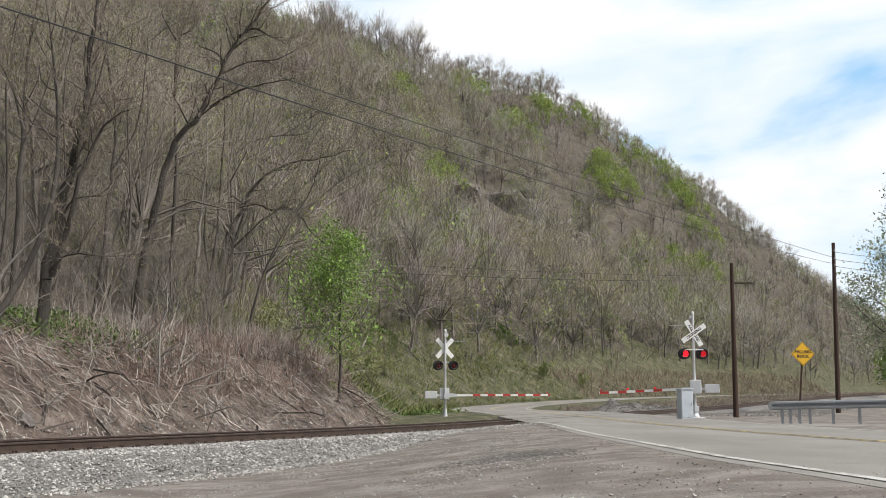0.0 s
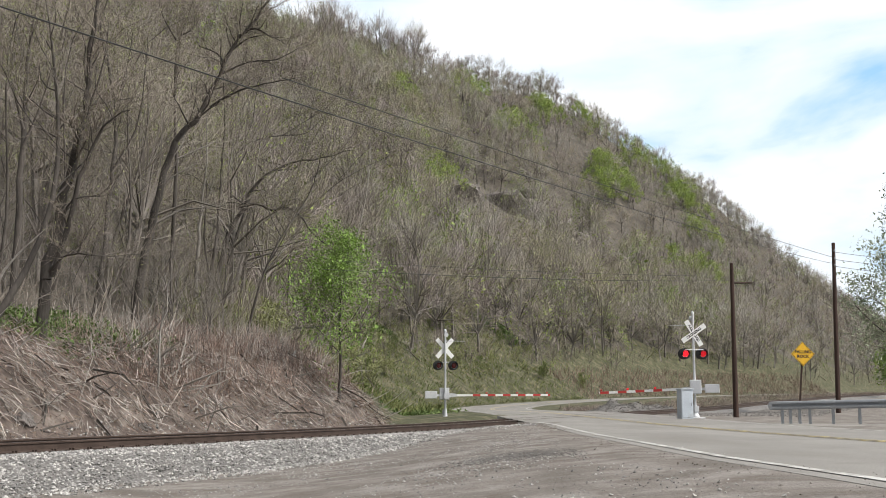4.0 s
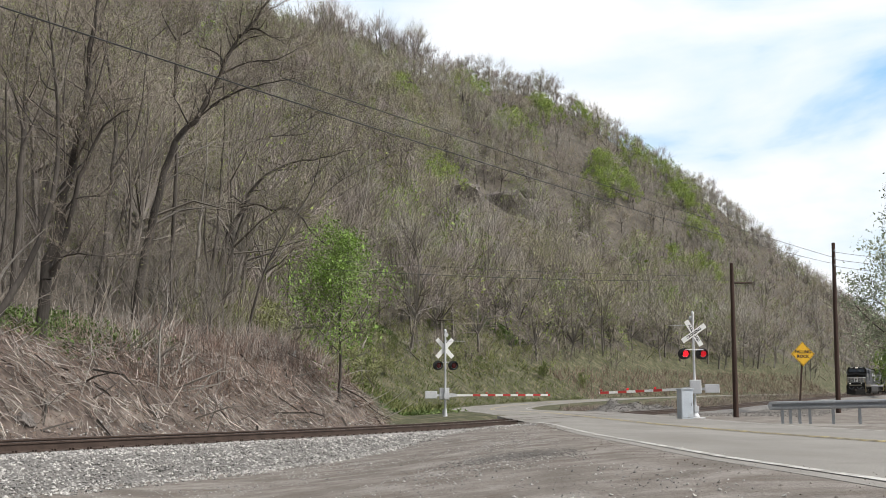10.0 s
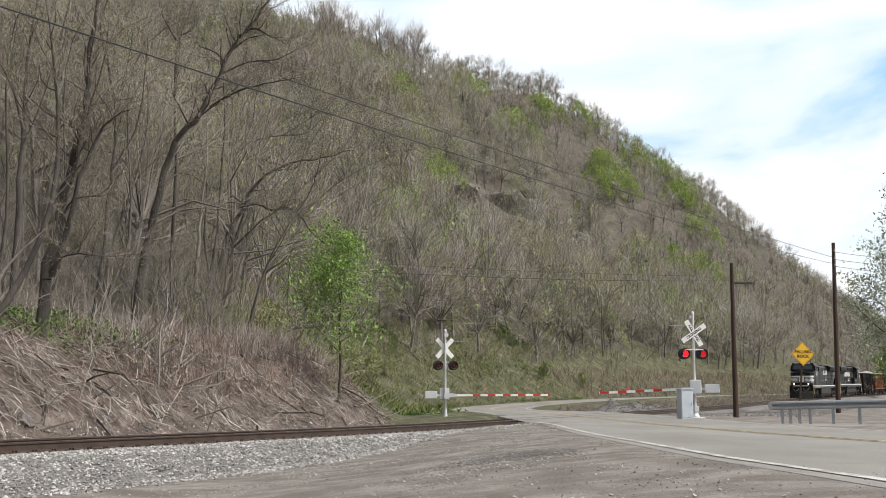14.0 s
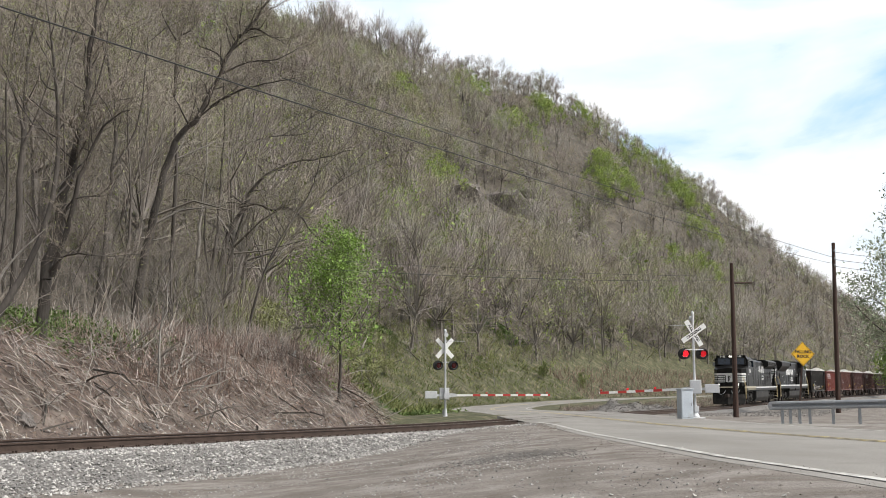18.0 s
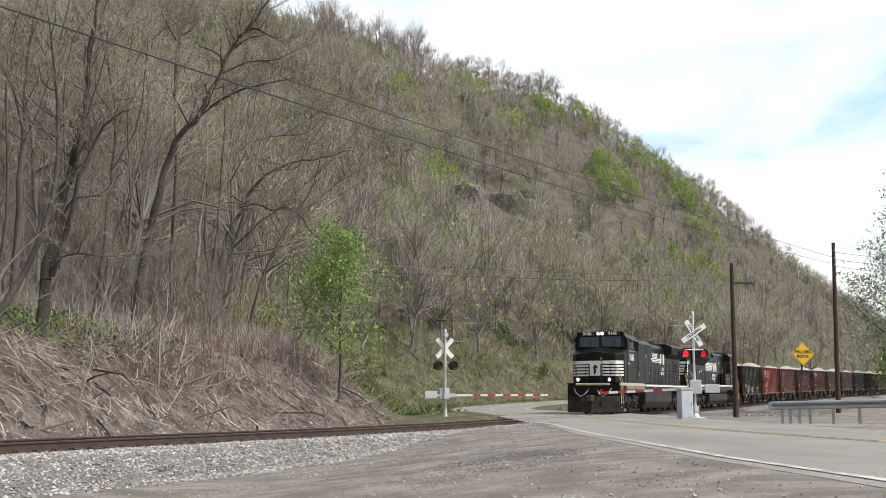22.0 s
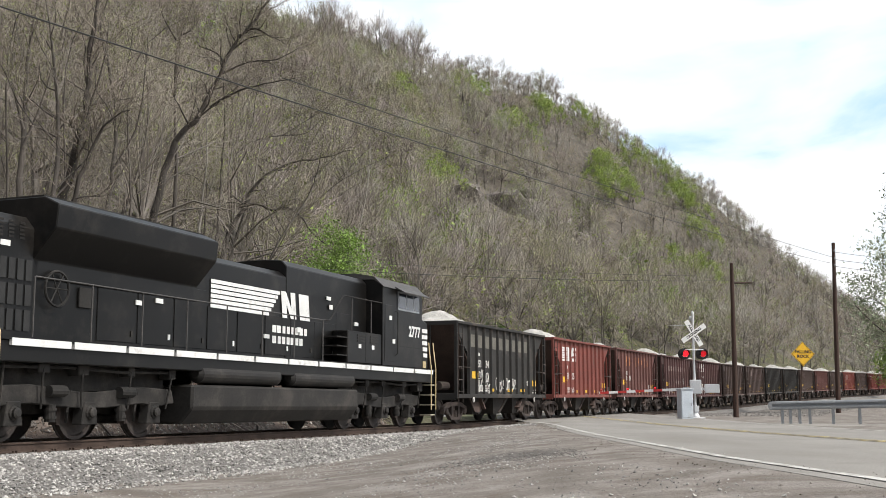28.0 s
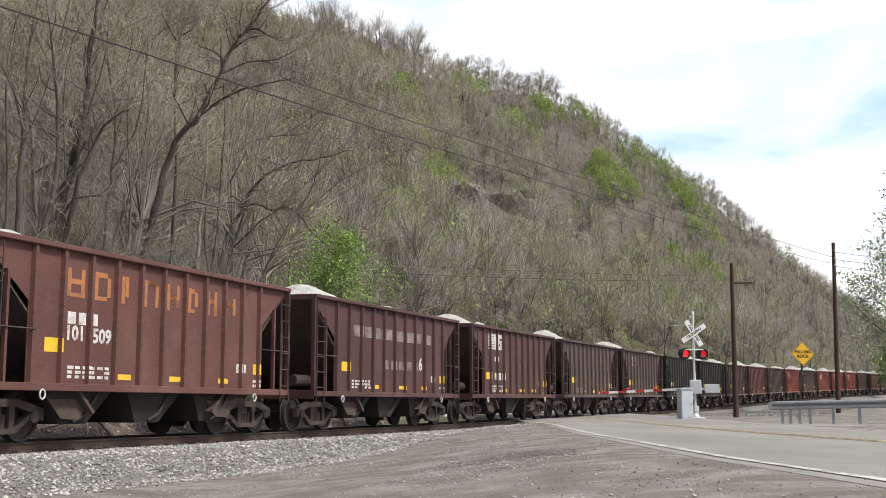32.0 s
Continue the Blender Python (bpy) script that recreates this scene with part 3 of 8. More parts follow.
stone_cloud("ballast_stones", x_, y_, z_ + 0.008, rs.uniform(0.022, 0.06, k), M_STONE, "loose grey stones at the foot of the bank", "stones")
k = 60000
x_, y_ = rs.uniform(-9, 4.2, k), rs.uniform(8, 44, k)
s_, u_ = to_track(x_, y_)
z_ = height(s_, u_, x_, y_)
clump = ripple(x_, y_, 5, 21) + ripple(x_, y_, 1.5, 22) * 0.5
ok = (u_ < -3.4) & (clump + rs.normal(0, 0.8, len(x_)) > 0.35) & (x_ < 3.9)
stone_cloud("lot_gravel", x_[ok], y_[ok], z_[ok] + 0.004, np.minimum(rs.gamma(2.0, 0.0036, ok.sum()) + 0.004, 0.028), M_STONE, "scattered gravel on the dirt lot", "gravel")
k = 2600
x_, y_ = rs.normal(1.2, 0.62, k), rs.normal(18.9, 0.85, k)
stone_cloud("gravel_strip", x_, y_, ground_at(x_, y_) + 0.004, rs.uniform(0.005, 0.016, k), M_BALLAST, "strip of loose grey gravel on the lot", "gravel")

k = 9000
s_, u_ = rs.uniform(22, 80, k), rs.uniform(-12, -2.6, k)
x_, y_, _ = on_track(s_, u_)
far_off = by_road(x_, y_)[0] > 4.7
x_, y_, u_, s_ = x_[far_off], y_[far_off], u_[far_off], s_[far_off]
z_ = np.maximum(np.interp(u_, [p[0] for p in bed_prof], [p[1] for p in bed_prof]) + np.interp(s_, TS, TZ), height(s_, u_, x_, y_))
stone_cloud("trackside_gravel", x_, y_, z_, rs.uniform(0.02, 0.06, len(x_)), M_BALLAST, "loose grey gravel between line and road", "gravel")

# ---------------------------------------------------------------- road
RDX, RDY = np.gradient(RX), np.gradient(RY)
_n = np.hypot(RDX, RDY)
RNX, RNY = RDY / _n, -RDX / _n     # to the right of the way out


def road_z(x, y):
    s, u = to_track(x, y)
    zt = np.interp(s, TS, TZ)
    _, z = by_road(x, y)
    return z + (zt - 0.012 - z) * ease((5.5 - abs(u)) / 2.8)


def widen(y):
    """How much further the near edge of the road lies from its middle before the crossing."""
    return np.interp(y, [-60, 10, 15, 27, 40, 50], [-0.8, -0.8, -0.95, -0.62, 0.12, 0.0])


def road_strip(name, offs, lift, i0=0, i1=None, material=None, parent=None, rag=0.0, seed=0):
    sl = slice(i0, i1)
    cols = []
    for k, o in enumerate(offs):
        j = rag * (ripple(RX[sl], RY[sl], 2.3, seed) + 0.6 * ripple(RX[sl], RY[sl], 0.9, seed + 1)) if k == 0 else 0
        o = o + j + (widen(RY[sl]) if o < -3.5 else 0)
        x, y = RX[sl] + RNX[sl] * o, RY[sl] + RNY[sl] * o
        cols.append(np.stack([x, y, road_z(x, y) + lift], -1))
    v = np.stack(cols, 1)
    m, k = v.shape[:2]
    idx = np.arange(m * k).reshape(m, k)
    f = np.stack([idx[:-1, :-1], idx[1:, :-1], idx[1:, 1:], idx[:-1, 1:]], -1).reshape(-1, 4)
    return part(name, raw(name, v.reshape(-1, 3), f, material, smooth=True), None, parent)


road = tagged(new("road"), "worn two-lane asphalt road crossing the railway", "road", kind="structure")
slab = road_strip("road_surface", [-4.2, -4.18, -3.0, -1.5, 0, 1.5, 3.0, 4.3, 4.34], 0.0, material=M_ASPHALT, parent=road, rag=0.12, seed=31)
co = np.array([v.co for v in slab.data.vertices])
co[0::9, 2] -= 0.12
co[8::9, 2] -= 0.12
slab.data.vertices.foreach_set("co", co.ravel().astype(np.float32))
slab.data.polygons.foreach_set("use_smooth", [False] * len(slab.data.polygons))
edge_i = int(np.argmin(abs(RY - 33)))
bank = road_strip("road_shoulder", [-6.0, -4.9, -4.45, -4.1], 0.0, 0, edge_i, M_LOT, road)
co = np.array([v.co for v in bank.data.vertices])
co[0::4, 2] = ground_at(co[0::4, 0], co[0::4, 1]) - 0.03
co[1::4, 2] -= 0.022 + 0.006 * ripple(co[1::4, 0], co[1::4, 1], 4, 33)
co[2::4, 2] -= 0.01 + 0.004 * ripple(co[2::4, 0], co[2::4, 1], 3, 34)
co[3::4, 2] -= 0.004
bank.data.vertices.foreach_set("co", co.ravel().astype(np.float32))
for a in (-0.19, 0.07):
    road_strip("yellow_line", [a, a + 0.12], 0.009, 20, None, M_LINE_Y, road)
iy = np.argmin(abs(RY - 46.5))
road_strip("edge_line", [-3.88, -3.72], 0.009, 20, int(iy), M_LINE_W, road)
ib = int(np.argmin(abs(RY - 68)))
road_strip("edge_line", [3.72, 3.84], 0.009, 20, int(iy) + 4, M_LINE_W, road)
road_strip("edge_line", [-3.8, -3.66], 0.009, ib, None, M_LINE_W, road)
road_strip("edge_line", [3.66, 3.8], 0.009, ib, None, M_LINE_W, road)

# loose grit over the crumbled near edge of the road
k = 9000
i_ = rs.randint(14, int(iy), k)
o_ = -4.2 + rs.normal(0, 0.24, k) + widen(RY[i_])
x_, y_ = RX[i_] + RNX[i_] * o_ + rs.uniform(-0.75, 0.75, k) * RDX[i_], RY[i_] + RNY[i_] * o_ + rs.uniform(-0.75, 0.75, k)
stone_cloud("road_edge_grit", x_, y_, np.maximum(ground_at(x_, y_), road_z(x_, y_) - 0.02), rs.uniform(0.008, 0.03, k), M_LOT, "crumbled asphalt and grit along the road edge", "grit")

# paved apron beside the road, in front of the crash barrier
ax, ay = np.meshgrid(np.linspace(10.6, 60, 40), np.linspace(-30, 43.6, 50), indexing="ij")
azz = -0.035 + 0 * ax + ripple(ax, ay, 6, 41) * 0.012 + 0.07 * ease((ay - 33) / 9)
ai = np.arange(ax.size).reshape(ax.shape)
af = np.stack([ai[:-1, :-1], ai[1:, :-1], ai[1:, 1:], ai[:-1, 1:]], -1).reshape(-1, 4)
apron = tagged(new("apron_pavement", raw("apron_pavement", np.stack([ax, ay, azz], -1).reshape(-1, 3), af, M_APRON, smooth=True)), "dusty worn pavement beside the road", "pavement", kind="structure")


# ---------------------------------------------------------------- crossing signals
def signal(at, face, arm_dir, arm_len, arm_rise, lit, back):
    """Mast with crossbuck, lamps, gate machine and lowered arm. face: heading of its front; arm_dir: heading of the arm."""
    root = tagged(new("crossing_signal"), "silver railway crossing signal with crossbuck, red lamps and lowered striped gate", "crossing signal", "crossing signals")
    root.matrix_basis = at
    part("foundation", Mesh().box(-0.38, 0.38, -0.38, 0.38, -0.25, 0.1), M_ALU, root, bevel=0.02)
    part("base_casting", Mesh().lathe([(0.1, 0.2), (0.16, 0.2), (0.3, 0.12), (0.62, 0.085), (0.66, 0.08)], (0, 0, 0), "z", 14), M_ALU, root)
    part("mast", Mesh().lathe([(0.1, 0.062), (4.75, 0.055)], (0, 0, 0), "z", 14), M_ALU, root, smooth=False)
    part("mast_cap", Mesh().lathe([(4.75, 0.075), (4.8, 0.085), (4.9, 0.05), (4.93, 0.02)], (0, 0, 0), "z", 12), M_ALU, root)
    F = Matrix.Rotation(face, 4, "Z")          # local -y of the front parts looks out
    for a, words in ((-58 if not back else 48, "RAIL ROAD"), (34 if not back else -48, "CROSSING")):
        m = F @ Matrix.Translation((0, -0.085 - (0.012 if words == "CROSSING" else 0), 3.9)) @ Matrix.Rotation(radians(-a), 4, "Y")
        blade = part("blade", Mesh().box(-0.66, 0.66, -0.006, 0.006, -0.115, 0.115), M_WHITE, root, "white reflective blade", bevel=0.004, at=m)
        if not back:
            text_part("lettering", words, 0.17, M_BLACK, blade, Matrix.Translation((0, -0.009, 0)) @ Matrix.Rotation(radians(90), 4, "X"))
    bar = part("lamp_crossarm", Mesh().tube([(-0.42, 0, 0.12), (-0.42, 0, 0.2), (0.42, 0, 0.2), (0.42, 0, 0.12)], 0.025), M_ALU, root, at=F @ Matrix.Translation((0, -0.1, 2.95)))
    for sgn in (-1, 1):
        for front in (-1, 1):
            on = lit and front == -1
            m = F @ Matrix.Translation((sgn * 0.42, 0.08 + front * 0.14, 2.97)) @ Matrix.Rotation(0 if front == -1 else math.pi, 4, "Z")
            lamp = part("lamp_housing", Mesh().lathe([(0.16, 0.09), (0.13, 0.14), (0.0, 0.16), (-0.01, 0.16)], (0, 0, 0), "y", 18), M_ALU, root, "silver lamp housing", at=m)
            part("background_disc", Mesh().lathe([(0.0, 0.25), (0.012, 0.25)], (0, 0, 0), "y", 24), M_BLACK, lamp)
            v, f = [], []
            for i in range(15):
                a = radians(-25 + 230 * i / 14)
                for yy, r in ((0.0, 0.165), (-0.3 + 0.1 * abs(math.cos(a)), 0.168), (-0.3 + 0.1 * abs(math.cos(a)), 0.176), (0.0, 0.176)):
                    v.append((math.cos(a) * r, yy, math.sin(a) * r))
            for i in range(14):
                for j in range(4):
                    f.append((i * 4 + j, i * 4 + (j + 1) % 4, i * 4 + 4 + (j + 1) % 4, i * 4 + 4 + j))
            part("hood", Mesh().add(v, f), M_BLACK, lamp)
            part("lens", Mesh().lathe([(0.0, 0.15), (-0.03, 0.145), (-0.055, 0.1), (-0.065, 0.03)], (0, 0, 0), "y", 20), (M_LAMP_ON if sgn < 0 else M_LAMP_DIM) if on else M_LAMP_OFF, lamp, "lit red lens" if on else "unlit dark red lens")
    bell = part("bell", Mesh().lathe([(0, 0.03), (0.04, 0.1), (0.1, 0.12), (0.12, 0.12)], (0, 0, 0), "y", 16), M_ALU, root, at=F @ Matrix.Translation((-0.0, 0.1, 4.6)))
    A = Matrix.Rotation(arm_dir, 4, "Z")       # local +x is along the arm
    part("gate_machine", Mesh().box(-0.3, 0.22, -0.2, 0.24, 1.15, 1.78), M_ALU, root, "silver gate machine box", bevel=0.03, at=A @ Matrix.Translation((0, 0.28, 0)))
    cw = part("counterweight_arm", Mesh().box(-1.05, 0.1, -0.03, 0.03, 1.32, 1.44), M_ALU, root, at=A @ Matrix.Translation((0, -0.2, 0)))
    part("counterweight", Mesh().box(-1.1, -0.45, -0.1, 0.1, 1.2, 1.6), M_ALU, cw, "grey counterweight plate", bevel=0.02)
    part("arm_bracket", Mesh().prism([(-0.1, 1.22), (0.5, 1.3), (0.62, 1.4), (0.5, 1.47), (-0.1, 1.5)], -0.09, 0.09), M_ALU, root, at=A @ Matrix.Translation((0, -0.28, 0)))
    G = A @ Matrix.Translation((0.45, -0.28, 1.38)) @ Matrix.Rotation(-math.atan2(arm_rise, arm_len), 4, "Y")
    arm = part("gate_arm", Mesh().box(0, 0.6, -0.02, 0.02, -0.06, 0.06), M_WHITE, root, "white and red striped gate arm", at=G)
    k, x = 0, 0.6
    while x < arm_len - 0.05:
        x1 = min(x + 0.405, arm_len)
        part("stripe", Mesh().box(x, x1, -0.02, 0.02, -0.055, 0.055), M_RED if k % 2 else M_WHITE, arm, "red stripe" if k % 2 else "white stripe")
        x, k = x1, k + 1
    for f_ in (0.34, 0.66, 0.97):
        lampx = f_ * arm_len
        part("arm_lamp", Mesh().tube([(lampx, 0, 0.05), (lampx, 0, 0.1)], 0.015).lathe([(-0.05, 0.035), (0.05, 0.035)], (lampx, 0, 0.12), "x", 10), M_LAMP_DIM if lit and f_ < 0.9 else M_RED, arm, "small red arm lamp")
    part("cross_pipe", Mesh().tube([(0, 0, 0), (1.05, 0, 0.0)], 0.022, r1=0.012), M_ALU, root, at=A @ Matrix.Translation((0, 0, 4.28)))
    part("junction_box", Mesh().box(-0.09, 0.13, -0.16, -0.06, 0.35, 0.62), M_ALU, root, bevel=0.015, at=F)
    return root


def ray_at(px, py, dist):
    """Place at a depth along the view through a picture point."""
    f, th = 2032.1, radians(7.839)
    a, b = (px - 784) / f, (py - 441) / f
    dy, dz = math.cos(th) + b * math.sin(th), math.sin(th) - b * math.cos(th)
    return Vector((a * dist / dy, dist, EYE_Z + dz * dist / dy))


pr, pl = ray_at(1231, 743, 52.5), ray_at(788, 746, 62)
signal(Matrix.Translation(pr), 0.12, radians(180 - 12), 3.9, -0.17, True, False)
signal(Matrix.Translation(pl), math.pi + 0.25, radians(0 + 4), 5.15, 0.02, False, True)

# relay cabinet beside the near signal
cab = tagged(new("relay_cabinet"), "pale grey steel relay cabinet beside the crossing signal", "cabinet")
cab.matrix_basis = Matrix.Translation(ray_at(1213, 741, 51.3)) @ Matrix.Rotation(0.2, 4, "Z")
part("body", Mesh().box(-0.28, 0.28, -0.25, 0.25, -0.05, 1.26), M_CAB, cab, bevel=0.015)
part("roof", Mesh().box(-0.31, 0.31, -0.29, 0.29, 1.26, 1.31), M_CAB, cab, bevel=0.01)
part("door", Mesh().box(-0.25, 0.25, -0.268, -0.252, 0.06, 1.2), M_CAB, cab, bevel=0.006)
part("latch", Mesh().box(0.16, 0.2, -0.29, -0.268, 0.55, 0.7), M_GALV, cab)


# ---------------------------------------------------------------- utility poles and wires
def pole(name, base, top, r0, r1, label):
    root = tagged(new(name), label, "utility pole", "utility poles")
    root.matrix_basis = Matrix.Translation(base)
    d = top - base
    part("shaft", Mesh().tube([(0, 0, -0.5), d * 0.33, d * 0.66, d], r0, 12, r1), M_POLE, root)
    return root, d


pa_, pb_ = ray_at(1303, 745, 55), ray_at(1484, 733, 67)
pa_top, pb_top = ray_at(1294.5, 466, 55), ray_at(1474.5, 430, 67)
pole_a, da = pole("utility_pole", pa_, pa_top, 0.135, 0.085, "brown wooden utility pole beside the crossing")
part("side_bracket", Mesh().tube([(da.x * 0.88, 0, da.z * 0.872), (da.x * 0.88 + 0.95, -0.1, da.z * 0.872)], 0.035), M_POLE, pole_a)
pole_b, db = pole("utility_pole", pb_, pb_top, 0.15, 0.1, "tall brown wooden utility pole behind the crash barrier")
for f_ in (0.95, 0.905, 0.865):
    part("insulator", Mesh().lathe([(-0.07, 0.03), (-0.03, 0.06), (0.03, 0.06), (0.07, 0.03)], (0, 0, 0), "z", 10), M_GALV, pole_b, at=Matrix.Translation(db * f_ + Vector((0, -0.16, 0))))


def wire(a, b, sag, r, label="black overhead cable between poles"):
    pts = [a.lerp(b, i / 24) - Vector((0, 0, sag * 4 * (i / 24) * (1 - i / 24))) for i in range(25)]
    ob = new("overhead_cable", Mesh().tube(pts, r, 5).mesh("overhead_cable", M_WIRE))
    return tagged(ob, label, "cable", "overhead cables")


wire(ray_at(1475, 467, 67), ray_at(-60, -8, 14), 0.25, 0.012)
wire(ray_at(1475, 456, 67), ray_at(500, 138, 24), 0.1, 0.012)
for y0, y1 in ((446, 452), (459, 465), (471, 478)):
    wire(ray_at(1475, y0, 67), ray_at(1640, y1 + 5, 110), 0.2, 0.014)
wire(ray_at(1294, 497, 55), ray_at(560, 476, 40), 0.15, 0.01)
wire(ray_at(1294, 489, 55), ray_at(600, 462, 40), 0.12, 0.007)

# ---------------------------------------------------------------- warning sign
sg = ray_at(1414, 745, 50)
sc = ray_at(1420, 627, 50)
sign = tagged(new("falling_rock_sign"), "yellow diamond falling rock warning sign on a post", "road sign")
sign.matrix_basis = Matrix.Translation(sg)
d = sc - sg
part("post", Mesh().box(-0.035, 0.035, -0.02, 0.02, -0.3, d.z - 0.2), M_POLE, sign, "brown sign post", at=Matrix.Rotation(d.x / d.z, 4, "Y"))
SF = Matrix.Translation(d + Vector((0, -0.06, 0))) @ Matrix.Rotation(0.1, 4, "Z")
panel = part("sign_panel", Mesh().prism([(0, -0.53), (0.53, 0), (0, 0.53), (-0.53, 0)], -0.008, 0.008), M_YELLOW, sign, "yellow diamond panel", bevel=0.004, at=SF)
rim = Mesh()
for a in range(4):
    p, q = [(math.sin(a * math.pi / 2 + o) * 0.49, math.cos(a * math.pi / 2 + o) * 0.49) for o in (0, math.pi / 2)]
    rim.tube([(p[0], -0.01, p[1]), (q[0], -0.01, q[1])], 0.008, 4)
part("border", rim, M_BLACK, panel, "black border line")
for w_, z_ in (("FALLING", 0.095), ("ROCK", -0.105)):
    text_part("lettering", w_, 0.19, M_BLACK, panel, Matrix.Translation((0, -0.012, z_)) @ Matrix.Rotation(radians(90), 4, "X"))

# ---------------------------------------------------------------- crash barrier
barrier = tagged(new("crash_barrier"), "galvanised steel crash barrier on short posts beside the pavement", "guardrail")
b0, b1 = ray_at(1366, 711, 42), ray_at(1568, 706.5, 41)
bd = (b1 - b0)
bdir = bd.normalized()
W = [(0, 0), (0.03, -0.03), (0.08, -0.035), (0.11, 0.02), (0.15, 0.05), (0.19, 0.02), (0.22, -0.035), (0.27, -0.03), (0.3, 0)]
for k in range(4):
    p0, p1 = b0 + bdir * (3.81 * k - (0.0 if k == 0 else 0.05)), b0 + bdir * (3.81 * (k + 1))
    vs, nrm = [], Vector((bdir.y, -bdir.x, 0))
    for t_ in (0.004, -0.004):
        for p in (p0, p1):
            for h, o in W:
                vs.append(p - Vector((0, 0, h)) + nrm * (-o + t_ + 0.0015 * k))
    m = len(W)
    fs = [(j, j + 1, m + j + 1, m + j) for j in range(m - 1)] + [(2 * m + j, 3 * m + j, 3 * m + j + 1, 2 * m + j + 1) for j in range(m - 1)]
    fs += [(0, 2 * m, 3 * m, m), (m - 1, 2 * m - 1, 4 * m - 1, 3 * m - 1)]
    part("rail_beam", Mesh().add(vs, fs), M_GALV, barrier, "ribbed steel rail")
part("end_shoe", Mesh().prism([(0.0, 0.0), (0.02, -0.31), (-0.1, -0.29), (-0.16, -0.15), (-0.1, -0.02)], -0.03, 0.03), M_GALV, barrier, at=Matrix.Translation(b0) @ Matrix.Rotation(math.atan2(bdir.y, bdir.x), 4, "Z"))
for o in (0.35, 0.63, 0.95, 1.3, 2.1, 3.0, 4.0, 5.9, 7.8, 9.7, 11.6, 13.5):
    p = b0 + bdir * o
    m = Matrix.Translation(p) @ Matrix.Rotation(math.atan2(bdir.y, bdir.x), 4, "Z")
    part("post", Mesh().box(-0.05, 0.05, 0.06, 0.066, -1.2, -0.02).box(-0.05, -0.044, 0.066, 0.2, -1.2, -0.02).box(0.044, 0.05, 0.066, 0.2, -1.2, -0.02), M_GALV, barrier, at=m)


# ---------------------------------------------------------------- vegetation
def grow(rng, base, top, r0, limbs=12, sub=5, twigs=4, spread=0.45, up=0.55, start=0.25, bend=0.06, fork=0):
    """Branch pieces of one bare tree from base to top: rows of start, end, radii and level."""
    out = []
    base, top = np.array(base, float), np.array(top, float)
    axis = top - base
    H = np.linalg.norm(axis)
    side = rng.normal(0, 1, 3) * H * bend
    side2 = rng.normal(0, 1, 3) * H * bend * 0.4

    def trunk(t):
        return base + axis * t + side * math.sin(t * 3.1) * 0.6 + side2 * math.sin(t * 7.0)

    N = 12
    pts = [trunk(i / N) for i in range(N + 1)]
    rad = [r0 * (1.0 - 0.93 * (i / N) ** 0.85) + (0.35 * r0 if i == 0 else 0) for i in range(N + 1)]
    for i in range(N):
        out.append((*pts[i], *pts[i + 1], rad[i], rad[i + 1], 0))

    def branch(p, d, length, r, level):
        n = (0, 5, 3, 2)[level]
        q = p
        dd = d / np.linalg.norm(d)
        for i in range(n):
            dd = dd + rng.normal(0, 0.27 + 0.03 * level, 3) + np.array([0, 0, up * 0.16])
            dd /= np.linalg.norm(dd)
            e = q + dd * length / n
            ra, rb = r * (1 - 0.85 * i / n), r * (1 - 0.85 * (i + 1) / n)
            out.append((*q, *e, ra, rb, level))
            if level < 3:
                kids = (sub if level == 1 else twigs) / n
                kids = int(kids) + (rng.rand() < kids - int(kids))
                for _ in range(kids):
                    c = dd + rng.normal(0, 0.62, 3) + np.array([0, 0, 0.12])
                    f = rng.rand()
                    branch(q + (e - q) * f, c, length * rng.uniform(0.35, 0.62) * (1 - 0.4 * i / n), max(ra * 0.55, 0.006), level + 1)
            q = e

    for k in range(limbs):
        t = start + (0.97 - start) * ((k + rng.rand()) / limbs)
        p = trunk(t)
        a = rng.uniform(0, 6.283)
        d = np.array([math.cos(a), math.sin(a), up * rng.uniform(0.5, 1.7)]) + axis / H * 0.35
        branch(p, d, H * spread * (1.05 - 0.75 * t) * rng.uniform(0.6, 1.2), r0 * 0.42 * (1.05 - t), 1)
    return np.array(out)


def pieces(seg, k=3):
    """Tapered k-sided tubes for branch pieces, as vertex and face arrays."""
    a, b, ra, rb = seg[:, 0:3], seg[:, 3:6], seg[:, 6], seg[:, 7]
    d = b - a
    d = d / np.maximum(np.linalg.norm(d, axis=1, keepdims=True), 1e-9)
    ref = np.where(abs(d[:, 2:3]) > 0.9, np.array([[1.0, 0, 0]]), np.array([[0, 0, 1.0]]))
    e1 = np.cross(d, ref)
    e1 /= np.linalg.norm(e1, axis=1, keepdims=True)
    e2 = np.cross(d, e1)
    ang = np.arange(k) * 2 * np.pi / k
    ring = e1[:, None] * np.cos(ang)[None, :, None] + e2[:, None] * np.sin(ang)[None, :, None]
    v = np.concatenate([a[:, None] + ring * ra[:, None, None], b[:, None] + ring * rb[:, None, None]], 1)
    o = (np.arange(len(seg)) * 2 * k)[:, None, None]
    j = np.arange(k)
    f = np.stack([j, (j + 1) % k, k + (j + 1) % k, k + j], -1)[None] + o
    return v.reshape(-1, 3), f.reshape(-1, 4)


